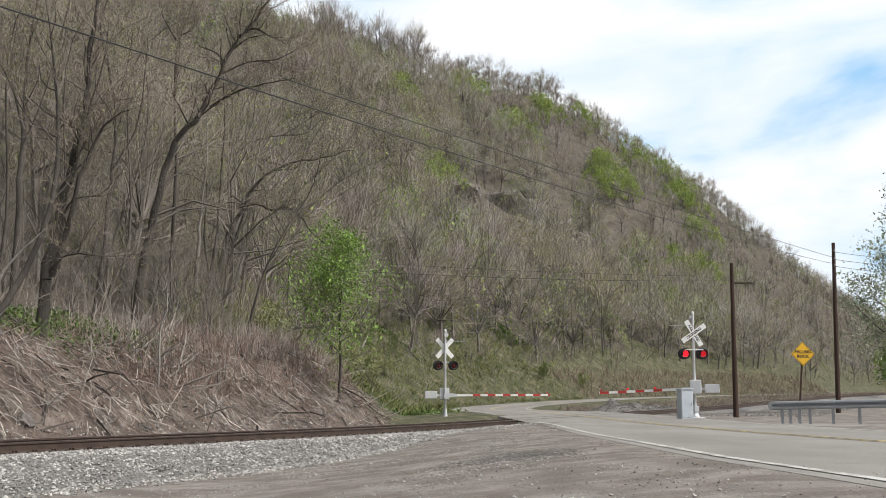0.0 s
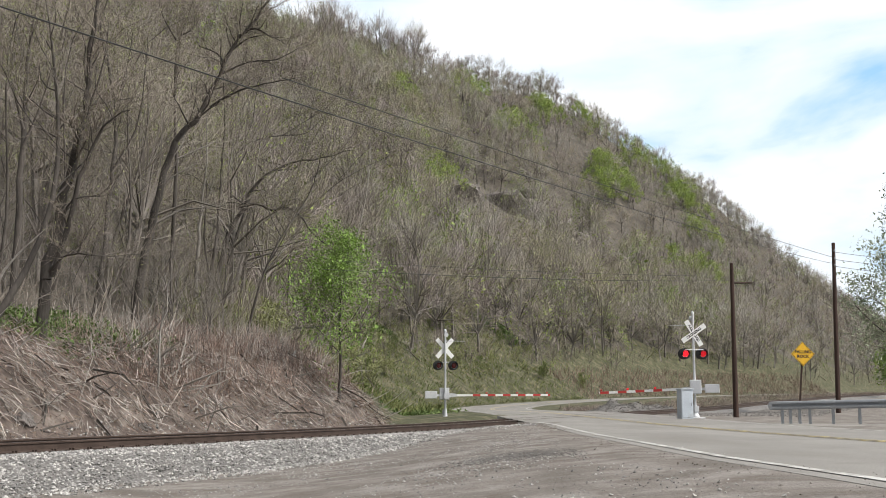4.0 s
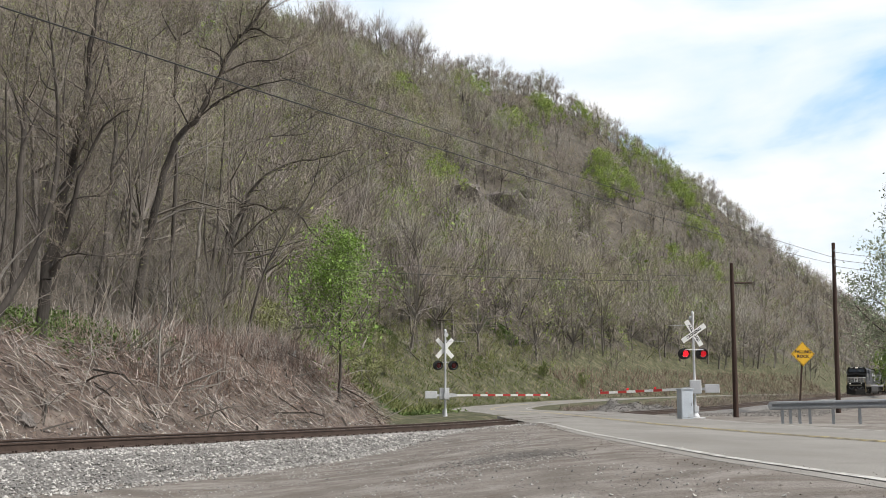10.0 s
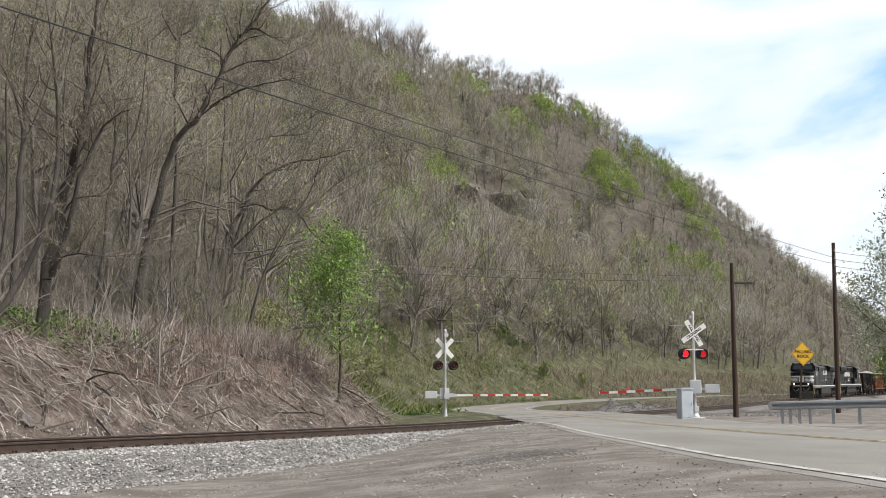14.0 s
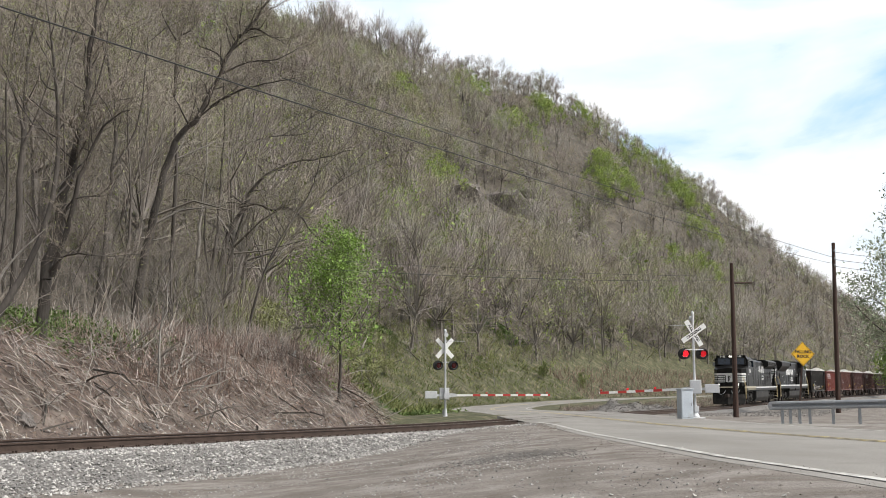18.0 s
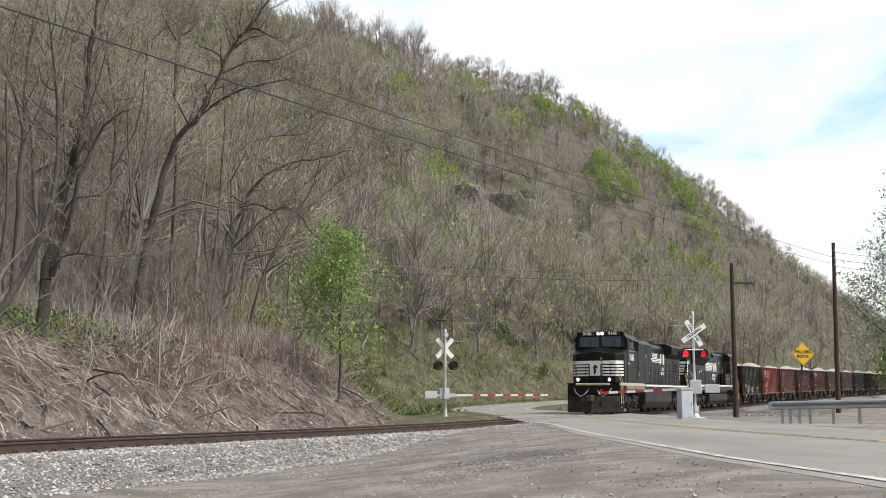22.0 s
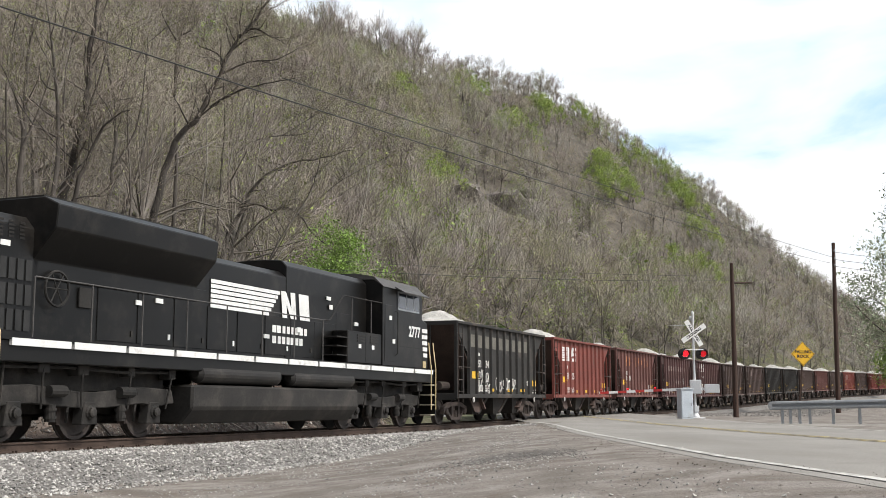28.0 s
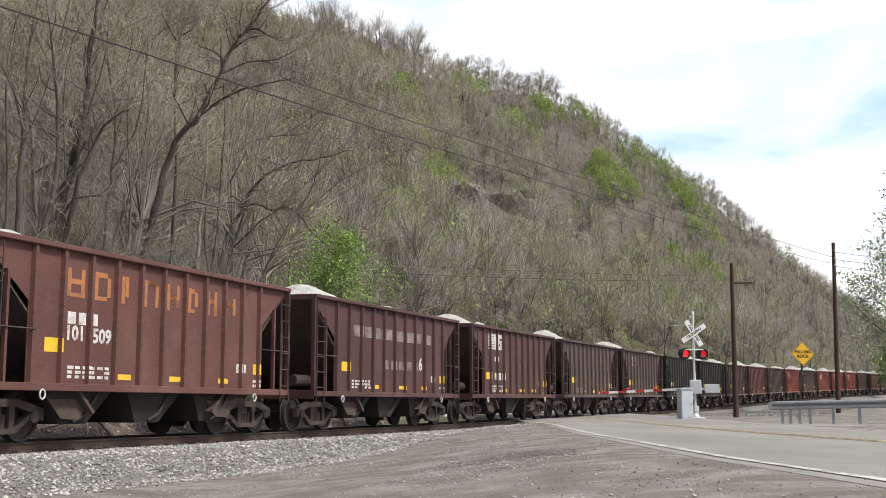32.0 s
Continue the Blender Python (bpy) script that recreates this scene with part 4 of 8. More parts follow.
def slivers(seg, rng, wide=1.0, out=None):
    """Fine twigs as single slim triangles; out: the way that their broad sides face."""
    d = seg[:, 3:6] - seg[:, 0:3]
    n_ = np.cross(d, rng.normal(0, 1, (len(seg), 3)) if out is None else out + rng.normal(0, 0.3, (len(seg), 3)))
    n_ /= np.maximum(np.linalg.norm(n_, axis=1, keepdims=True), 1e-6)
    w_ = seg[:, 6:7] * wide
    v = np.stack([seg[:, 0:3] - n_ * w_, seg[:, 0:3] + n_ * w_, seg[:, 3:6] + d * 0.5], 1).reshape(-1, 3)
    return v, np.arange(len(v)).reshape(-1, 3)


def flecks(rng, p, size):
    """Small loose triangles (buds, leaves) at places p."""
    k = len(p)
    v = p[:, None] + rng.normal(0, 1, (k, 3, 3)) * size[:, None, None]
    return v.reshape(-1, 3), np.arange(k * 3).reshape(k, 3)


def join(sets):
    vs, fs, ms, o = [], [], [], 0
    for v, f, m in sets:
        if f.shape[1] == 4:
            f = np.concatenate([f[:, [0, 1, 2]], f[:, [0, 2, 3]]])
        vs.append(v)
        fs.append(f + o)
        ms.append(np.full(len(f), m))
        o += len(v)
    return np.concatenate(vs), np.concatenate(fs), np.concatenate(ms)


def tree(name, seg, rng, label, category="tree", bark=None, bud=M_BUD, bud_n=500, bud_size=0.035, leaf_spread=0.12, group="bare trees", twig=M_TWIG):
    """A tree with trunk and crown meshes round the origin of its own."""
    root = tagged(new(name), label, category, group)
    v, f = pieces(seg[seg[:, 8] == 0], 8)
    v2, f2 = pieces(seg[seg[:, 8] == 1], 5)
    part("trunk", raw("trunk", np.concatenate([v, v2]), np.concatenate([f, f2 + len(v)]), bark or M_BARK, smooth=True), None, root)
    tw = seg[seg[:, 8] >= 2]
    v, f = pieces(tw[tw[:, 8] == 2], 3)
    sets = [(v, f, 0), (*slivers(tw[tw[:, 8] == 3], rng, 1.15), 0)]
    if bud_n:
        ends = tw[rng.randint(0, len(tw), bud_n), 3:6] + rng.normal(0, leaf_spread, (bud_n, 3))
        v, f = flecks(rng, ends, rng.uniform(0.6, 1.4, bud_n) * bud_size)
        sets.append((v, f, 1))
    v, f, m = join(sets)
    part("crown", raw("crown", v, f, [twig, bud], m), None, root)
    return root


def hill_hit(px, py):
    """Where the view through a picture point meets the ground behind the track."""
    d = np.arange(24, 900, 0.5)
    a, b = np.array(ray_at(px, py, 1.0)), np.array(ray_at(px, py, 2.0))
    p = a + (b - a) * (d - 1)[:, None]
    below = p[:, 2] < ground_at(p[:, 0], p[:, 1])
    return Vector(p[int(np.argmax(below))])


RG = np.random.RandomState(12)

# trees with a shape of their own, on the bank and bench behind the track: base, top (picture places at a depth), radius
OWN = [((-25, 545, 28), (92, 398, 28.5), 0.085, "pale fallen dead trunk leaning against the trees", M_BARK_PALE, 1),
       ((-40, 600, 33), (60, -40, 36), 0.2, "dark bare tree at the end of the bank", M_BARK, 13),
       ((682, 560, 56), (820, 470, 56), 0.12, "pale leaning young tree above the grass", M_BARK_PALE, 9),
       ((672, 565, 56), (715, 380, 58), 0.16, "bare young tree above the grassy slope", M_BARK, 12),
       ((700, 560, 56), (760, 400, 57), 0.12, "bare young tree with dark limbs", M_BARK, 12),
       ((1065, 590, 105), (1105, 450, 107), 0.22, "slender bare tree on the slope above the road", M_BARK, 10),
       ((1215, 590, 110), (1222, 430, 112), 0.22, "upright bare tree on the slope above the line", M_BARK, 10)]
for k, (b_, t_, r_, lab, bark, nl) in enumerate(OWN):
    g = np.random.RandomState(100 + k)
    b3 = hill_hit(*b_[:2]) if nl > 1 else ray_at(*b_)
    t3 = ray_at(t_[0], t_[1], b3.y + t_[2] - b_[2])
    if nl > 1:
        b3.z -= 0.15
    seg = grow(g, (0, 0, 0), t3 - b3, r_ * 0.62, nl, 8, 7, 0.5, 0.5, 0.3, 0.075)
    tr = tree("bare_tree", seg, g, lab, "tree", bark, bud_n=0 if nl < 6 else 900, bud_size=0.03, bud=M_OLIVE)
    tr.matrix_basis = Matrix.Translation(b3)


def limb_tree(seed, label, paths, bark=M_BARK, reach=1.0, buds=1500, dense=1.0):
    """A crooked tree whose stem and main limbs follow courses: each (radius at its start, lean toward the viewer, places in the picture).
    Side branches and twigs grow along them."""
    g = np.random.RandomState(seed)
    base = hill_hit(*paths[0][2][0])
    out = []

    def twig(p, d, length, r, level):
        n = (0, 5, 4, 2)[level]
        dd, q = d / np.linalg.norm(d), p
        for i in range(n):
            dd = dd + g.normal(0, 0.24, 3) + np.array([0, 0, 0.07])
            dd /= np.linalg.norm(dd)
            e = q + dd * length / n
            out.append((*q, *e, r * (1 - 0.8 * i / n), r * (1 - 0.8 * (i + 1) / n), level))
            if level < 3:
                for _ in range(int(dense * (1.6 if level == 1 else 2.1) + g.rand())):
                    twig(q + (e - q) * g.rand(), dd + g.normal(0, 0.6, 3) + np.array([0, 0, 0.1]), length * g.uniform(0.35, 0.6), max(r * 0.5, 0.0065), level + 1)
            q = e

    for r0, near, course in paths:
        pts = [np.array(ray_at(px, py, base.y - near * (i + 1) / len(course)) - base) for i, (px, py) in enumerate(course)]
        if course is paths[0][2]:
            pts[0] = np.array([0, 0, -0.2])
        fine = []
        for i in range(len(pts) - 1):       # rounded course with small kinks
            a, b, c, d = pts[max(i - 1, 0)], pts[i], pts[i + 1], pts[min(i + 2, len(pts) - 1)]
            for f in (0.0, 0.34, 0.67):
                fine.append(0.5 * (2 * b + (c - a) * f + (2 * a - 5 * b + 4 * c - d) * f * f + (3 * b - a - 3 * c + d) * f ** 3) + g.normal(0, 0.2, 3) * r0 * (i > 0))
        fine.append(pts[-1])
        m = len(fine) - 1
        for i in range(m):
            ra, rb = (r0 * (1 - 0.82 * (i + k) / m) for k in (0, 1))
            out.append((*fine[i], *fine[i + 1], ra * (1.3 if i == 0 and course is paths[0][2] else 1), rb, 0))
            if i > m * (0.4 if course is paths[0][2] else 0.12):
                way = fine[i + 1] - fine[i]
                way = way / np.linalg.norm(way)
                for _ in range(int(dense * 1.3 + g.rand())):
                    twig(fine[i] + (fine[i + 1] - fine[i]) * g.rand(), way * 0.5 + g.normal(0, 0.6, 3) + np.array([0, 0, 0.45]), reach * g.uniform(0.8, 2.4), max(ra * 0.4, 0.012), 1)
    tr = tree("bare_tree", np.array(out), g, label, "tree", bark, bud_n=buds, bud_size=0.022, bud=M_OLIVE, leaf_spread=0.2)
    tr.matrix_basis = Matrix.Translation(base)


limb_tree(912, "thin pale crooked sapling on the bank",
          [(0.042, 0.3, [(279, 694), (282, 640), (284, 582), (295, 550), (297, 506), (313, 480)]), (0.018, 0.3, [(285, 578), (292, 530), (289, 500)])], M_BARK_PALE, 0.35, 0, 0.3)
limb_tree(901, "dark leaning double-stemmed tree on the bank above the track",
          [(0.2, 0.5, [(70, 596), (84, 500), (105, 400), (121, 320), (138, 250), (150, 200), (156, 120), (170, 20), (176, -40)]),
           (0.1, 0.9, [(92, 490), (118, 410), (142, 315), (170, 250), (190, 215), (230, 195)]),
           (0.05, 0.6, [(108, 395), (130, 352), (180, 348)]), (0.05, 1.0, [(88, 480), (112, 455), (140, 449), (165, 452)]),
           (0.05, 0.4, [(146, 215), (168, 165), (185, 105), (192, 40)])])
limb_tree(902, "tall dark crooked tree leaning over the bank",
          [(0.21, 0.6, [(240, 566), (252, 470), (270, 400), (286, 330), (310, 250), (345, 214), (362, 186), (400, 108), (440, 46), (476, 0), (490, -30)]),
           (0.06, 0.8, [(432, 56), (452, 51), (470, 60), (492, 70), (508, 82)]), (0.055, 0.7, [(412, 88), (440, 68), (470, 61)]),
           (0.07, 1.0, [(372, 190), (400, 172), (440, 155), (482, 146), (525, 138)]), (0.05, 0.5, [(420, 75), (424, 40), (430, 5)]),
           (0.06, 0.4, [(398, 118), (385, 95), (352, 82)]), (0.05, 1.0, [(395, 130), (440, 110), (490, 106), (530, 84)])])
limb_tree(903, "slender upright forked dark tree above the bank",
          [(0.12, 0.3, [(300, 560), (304, 440), (312, 300), (309, 170), (312, 100), (318, 70), (331, 36), (346, -12)]),
           (0.055, 0.2, [(313, 72), (297, 45), (284, 15), (282, -20)]), (0.05, 0.5, [(322, 62), (344, 46), (345, -10)])])
limb_tree(904, "strongly leaning bare tree with arching drooping limbs",
          [(0.19, 1.0, [(378, 520), (394, 450), (412, 400), (432, 368), (447, 335), (475, 308), (520, 288), (570, 280), (620, 266)]),
           (0.1, 2.6, [(425, 368), (455, 361), (484, 373), (502, 367), (530, 380), (552, 412), (577, 431), (600, 424), (612, 398)]),
           (0.06, 1.6, [(432, 362), (400, 357), (368, 365), (330, 352), (300, 368)]),
           (0.06, 1.2, [(430, 360), (400, 340), (362, 326), (340, 311), (302, 305)]),
           (0.075, 2.0, [(398, 440), (380, 441), (350, 452), (300, 456), (272, 470)]),
           (0.05, 1.8, [(485, 374), (495, 390), (508, 402)])])
limb_tree(905, "leaning bare tree with fanned limbs above the brush",
          [(0.13, 0.6, [(492, 520), (500, 440), (516, 400), (542, 374), (592, 328), (640, 300), (692, 274)]),
           (0.075, 0.9, [(522, 345), (570, 300), (602, 268), (626, 236), (640, 205), (652, 175)]), (0.06, 1.0, [(512, 300), (548, 285), (590, 272), (640, 264)]),
           (0.06, 0.7, [(540, 378), (580, 366), (610, 340), (650, 318)]), (0.05, 0.4, [(590, 330), (620, 296), (668, 250), (700, 238)]),
           (0.05, 0.2, [(510, 410), (506, 340), (520, 290), (548, 240)])])
limb_tree(906, "slender bare tree with a long outstretched limb",
          [(0.12, 0.5, [(384, 515), (390, 400), (402, 320), (420, 272), (452, 249), (500, 240), (545, 235), (578, 198)]),
           (0.06, 0.4, [(404, 310), (415, 250), (430, 190), (462, 140)]), (0.055, 0.4, [(418, 275), (446, 220), (455, 160), (480, 100)]),
           (0.05, 0.8, [(500, 240), (540, 215), (580, 190), (600, 165)])])
limb_tree(907, "slender bare tree with upswept limbs in the brush",
          [(0.1, 0.3, [(470, 560), (478, 500), (492, 420), (520, 330), (545, 240), (560, 150), (575, 90)]), (0.05, 0.3, [(500, 400), (490, 320), (498, 230), (510, 160)]),
           (0.05, 0.5, [(530, 290), (570, 220), (600, 160), (640, 120)])], dense=0.8)
limb_tree(908, "straight pale grey trunk among the darker trees",
          [(0.13, 0.2, [(344, 535), (350, 450), (356, 380), (364, 290), (366, 190)]), (0.05, 0.3, [(356, 380), (378, 320), (384, 250)])], M_BARK_PALE, dense=0.8)
limb_tree(909, "dark twin-stemmed bare tree among the others",
          [(0.12, 0.2, [(366, 535), (376, 470), (388, 380), (392, 300), (398, 200), (392, 100)]), (0.07, 0.4, [(372, 500), (362, 420), (366, 330), (352, 230)])], dense=0.8)
limb_tree(910, "tall bare tree half hidden behind the bank trees",
          [(0.16, 0.0, [(20, 560), (30, 420), (40, 260), (48, 120), (56, 50), (73, -30)]), (0.06, 0.4, [(42, 230), (20, 150), (-10, 90)]), (0.06, 0.4, [(40, 260), (75, 180), (95, 110)])], buds=2500)
limb_tree(911, "bare grey tree leaning among the others",
          [(0.13, 0.0, [(165, 570), (185, 440), (196, 330), (206, 220), (190, 100), (178, 40), (200, -20)]), (0.06, 0.4, [(200, 300), (240, 230), (255, 150), (262, 60)]), (0.05, 0.4, [(196, 210), (225, 120), (238, 40)])], buds=2500)

# further trees of the near wood, copied from ten grown ones
kinds = []
for k in range(10):
    g = np.random.RandomState(300 + k)
    hgt = g.uniform(9, 16)
    lean = g.normal(0, 0.09, 2) * hgt
    seg = grow(g, (0, 0, -0.3), (lean[0] + 0.2 * hgt, lean[1] - 0.12 * hgt, hgt), g.uniform(0.05, 0.1), g.randint(14, 19), 7, 7, g.uniform(0.34, 0.48), 0.7, 0.16, 0.1)
    lab = ("bare grey-brown tree with fine twigs on the wooded hillside", "bare tree with opening yellow-green buds on the hillside", "slender bare tree with reddish twigs in the wood")[k % 3]
    tr = tree("bare_tree", seg, g, lab, "tree", M_BARK_PALE if k % 4 == 3 else M_BARK, bud_n=(1200, 3000, 300)[k % 3], bud_size=0.024, leaf_spread=0.25, bud=M_OLIVE, twig=(M_TWIG, M_TWIG_DARK, M_TWIG)[k % 3])
    kinds.append(tr)
rp_ = random.Random(5)
spots, used = [], 0
while len(spots) < 135:
    s, v = rp_.uniform(-45, 90), 5.5 + 44 * rp_.random()
    u = float(foot(s)) + v
    if v < 12 and rp_.random() < 0.85:
        continue
    x, y, _ = on_track(s, u)
    if y < 14 or abs(x / y) > 0.46 or min([math.hypot(x - a, y - b) for a, b in spots] + [9]) < 2.1:
        continue
    spots.append((x, y))
spot_z = ground_at([p[0] for p in spots], [p[1] for p in spots])
for k, (x, y) in enumerate(spots):
    m = Matrix.Translation((x, y, float(spot_z[k]))) @ Matrix.Rotation(rp_.uniform(0, 0.9) if k % 2 else rp_.uniform(-0.7, 0.7), 4, "Z")
    sc = rp_.uniform(0.75, 1.15)
    if k < 10:
        kinds[k].matrix_basis = m
    else:
        copy_thing(kinds[k % 10], m)

# far woods: light round-crowned trees joined into patches
def far_tree(seed, lumps, twigs, thin, buds, bud=0.085):
    """Vase-shaped bare tree: dark stem and limbs, each limb ending in a spray of fine twigs, with opening buds at the tips."""
    g = np.random.RandomState(seed)
    hgt = g.uniform(8.5, 13.5)
    lean = g.normal(0, 0.04, 2) * hgt
    fork = np.array([lean[0], lean[1], hgt * g.uniform(0.28, 0.45)])
    wide, top = hgt * g.uniform(0.24, 0.34), hgt * 0.58
    stem = [(*(fork * i / 3), *(fork * (i + 1) / 3), 0.19 * (1 - i / 8), 0.19 * (1 - (i + 1) / 8), 0) for i in range(3)]
    limbs, sprays, tips = [], [], []
    for k in range(lumps):
        a, e = k * 2.4 + g.normal(0, 0.35), math.acos(1 - 1.25 * (k + 0.5) / lumps) if k < lumps - 2 else g.uniform(0, 0.4)
        end = fork + np.array([math.cos(a) * math.sin(e) * wide, math.sin(a) * math.sin(e) * wide, math.cos(e) * top * g.uniform(0.75, 1.0)]) + g.normal(0, 0.3, 3)
        q = fork * g.uniform(0.75, 1.0)
        knee = q + (end - q) * 0.5 + np.array([0, 0, 0.12 * hgt]) * math.sin(e) * g.uniform(0.0, 1.0) + g.normal(0, 0.3, 3)
        limbs += [(*q, *knee, 0.085, 0.05, 1), (*knee, *end, 0.05, 0.02, 1)]
        size = wide * g.uniform(0.34, 0.52)
        d = g.normal(0, 1, (twigs, 3))
        d /= np.linalg.norm(d, axis=1, keepdims=True)
        out = end - fork * 0.8
        d += 0.55 * out / np.linalg.norm(out)
        tip = end + d * size * g.uniform(0.45, 1.15, twigs)[:, None] ** 0.7
        root = knee + (end - knee) * g.uniform(0.35, 1.0, twigs)[:, None]
        root = root + (tip - root) * g.uniform(0.1, 0.45, twigs)[:, None]
        face = (tip - end) / size + 0.8 * (tip - fork) / hgt + np.array([0, 0, 0.25])
        sprays.append(np.concatenate([root, tip, g.uniform(0.6, 1.4, (twigs, 1)) * thin, face], 1))
        tips.append(tip)
    twg, tips = np.concatenate(sprays), np.concatenate(tips)
    order = g.permutation(len(twg))
    pick = tips[g.randint(0, len(tips), buds)] + g.normal(0, 0.2, (buds, 3))
    return pieces(np.array(stem), 4), pieces(np.array(limbs), 3), slivers(twg[order, :7], g, 1.0, twg[order, 7:]), flecks(g, pick, g.uniform(0.6, 1.4, buds) * bud)


near_kinds = [far_tree(500 + k, 13, 36, 0.022, 430) for k in range(10)]
far_kinds = [far_tree(540 + k, 11, 24, 0.038, 220) for k in range(8)]


def woods(name, xs, ys, rng, label, leafy, tone, tree_kinds, small=0.95, tall=1.7, category="woods"):
    """Many light trees in one mesh. leafy: 0 bare, 1 budding, 2 and 3 in leaf; tone: twig colour, for each tree."""
    sets = []
    zs = ground_at(xs, ys)
    for x, y, z, lf_, tn in zip(xs, ys, zs, leafy, tone):
        (lv, lf), (mv, mf), (tv, tf), (bv_, bf_) = tree_kinds[rng.randint(len(tree_kinds))]
        a, sc = rng.uniform(0, 6.283), rng.uniform(small, tall)
        c, sn = math.cos(a) * sc, math.sin(a) * sc
        R = np.array([[c, sn, 0], [-sn, c, 0], [0, 0, sc]])
        o = np.array([x, y, z - 0.4])
        half = len(tf) if lf_ < 2 else len(tf) // 3
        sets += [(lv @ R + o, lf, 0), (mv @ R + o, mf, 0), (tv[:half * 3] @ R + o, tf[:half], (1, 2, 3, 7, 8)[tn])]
        if lf_ == 1:
            k = rng.randint(len(bf_) // 3, len(bf_))
            sets.append((bv_[:3 * k] @ R + o, bf_[:k], 4 if rng.rand() < 0.35 else 5))
        if lf_ >= 2:
            for q in range(lf_):
                sets.append((bv_ @ R + o + rng.normal(0, 0.4, 3) * (q > 0), bf_, 4 if q != 1 else 6))
    v, f, m = join(sets)
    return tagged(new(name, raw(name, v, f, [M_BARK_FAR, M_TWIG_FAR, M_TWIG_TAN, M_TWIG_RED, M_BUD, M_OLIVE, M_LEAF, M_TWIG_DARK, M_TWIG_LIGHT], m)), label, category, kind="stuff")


OUTCROP = [(905, 375, 4.5, 4.0), (945, 385, 4.0, 3.2), (985, 412, 5.0, 3.2), (1025, 430, 4.0, 2.2), (870, 358, 3.5, 2.5), (820, 345, 4.0, 1.8), (1040, 455, 4.5, 1.8), (930, 345, 3.0, 2.2)]
BARE = [hill_hit(a, b) for a, b, _, _ in OUTCROP]


def clear_of_rock(x, y):
    ok = np.ones(len(x), bool)
    for p in BARE:
        k = np.hypot(p.x, p.y)
        across = abs(x * p.y - y * p.x) / k
        along = (x * p.x + y * p.y) / k - k
        ok &= ~((across < 8.5) & (along > -52) & (along < 6))
    return ok


def scatter(rng, n_, s0, s1, v0, v1):
    s, v = rng.uniform(s0, s1, n_), rng.uniform(v0, v1, n_)
    x, y, _ = on_track(s, foot(s) + v)
    ok = (y > 20) & (abs(x / y) < 0.44) & (clear_of_rock(x, y) | (rng.rand(len(x)) < 0.1))
    return x[ok], y[ok]


xa, ya = scatter(RG, 1900, -30, 330, 12, 205)
xb, yb = scatter(RG, 1750, 330, 1000, 5, 222)
fine_kinds = [far_tree(520 + k, 14, 60, 0.0095, 800, 0.033) for k in range(6)]
hither = np.hypot(xa, ya) < 88
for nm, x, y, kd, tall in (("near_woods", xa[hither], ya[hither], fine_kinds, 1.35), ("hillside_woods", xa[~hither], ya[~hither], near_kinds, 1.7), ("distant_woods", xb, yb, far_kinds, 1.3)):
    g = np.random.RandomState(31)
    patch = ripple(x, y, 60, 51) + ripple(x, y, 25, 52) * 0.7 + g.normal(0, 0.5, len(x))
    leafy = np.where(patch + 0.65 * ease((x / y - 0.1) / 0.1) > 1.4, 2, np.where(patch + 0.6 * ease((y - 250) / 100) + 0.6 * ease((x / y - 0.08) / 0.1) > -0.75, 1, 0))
    # Tones darken toward the left: that wood's shade is put into twig colour.
    # Twigs turn paler beyond y 220: distance haze put into the colour.
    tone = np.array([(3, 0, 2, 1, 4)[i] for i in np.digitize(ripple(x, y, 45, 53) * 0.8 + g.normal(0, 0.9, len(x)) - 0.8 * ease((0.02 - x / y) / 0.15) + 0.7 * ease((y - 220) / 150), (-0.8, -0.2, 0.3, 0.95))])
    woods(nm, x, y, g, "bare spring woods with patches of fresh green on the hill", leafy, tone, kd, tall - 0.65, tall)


# groups of trees in bright young leaf on the hill
gx_, gy_ = [], []
for px, py, cnt in ((1092, 345, 9), (1075, 360, 5), (1190, 352, 7), (1215, 375, 4), (965, 225, 5), (885, 250, 5), (715, 215, 4), (745, 330, 4), (1245, 520, 4), (1045, 245, 3), (1250, 445, 3), (830, 180, 4), (690, 270, 3), (1130, 310, 3)):
    p = hill_hit(px, py)
    for _ in range(2 * cnt):
        gx_.append(p.x + RG.normal(0, 4.5))
        gy_.append(p.y + RG.normal(0, 4.5))
woods("green_grove", np.array(gx_), np.array(gy_), np.random.RandomState(33), "groves of trees in bright young leaf on the hill", [3] * len(gx_), [1] * len(gx_), [far_tree(580 + k, 12, 16, 0.024, 600, 0.125) for k in range(5)], 0.9, 1.4)
# taller bare trees along the crest
for near_end, far_end, cnt, lo, hi in ((540, 745, 34, 1.6, 2.3), (745, 1120, 44, 0.95, 1.55), (1120, 1460, 34, 0.75, 1.15)):
    cx, cy = [], []
    for k in range(cnt):
        way = (near_end + (far_end - near_end) * k / cnt + RG.uniform(-6, 6) - 784) / 2033
        d = np.arange(60.0, 700.0, 4.0)
        i_ = int(np.argmax((ground_at(way * d, d) - EYE_Z) / d))
        cx.append(way * (d[i_] - RG.uniform(0, 8)))
        cy.append(d[i_] - RG.uniform(0, 8))
    woods("crest_woods", np.array(cx), np.array(cy), RG, "taller bare grey trees along the crest of the hill", RG.choice([0, 0, 1, 1], len(cx)), RG.choice([4, 2, 2, 0], len(cx)), near_kinds, lo, hi)
bx, by = scatter(RG, 470, 12, 190, 9, 75)
woods("woodland_brush", bx, by, RG, "low budding brush and young growth under the trees", RG.choice([0, 1, 1, 1, 2], len(bx)), RG.choice([3, 0, 2, 1], len(bx)), far_kinds, 0.22, 0.5, "brush")
bx, by = scatter(RG, 120, -36, 18, 8, 24)
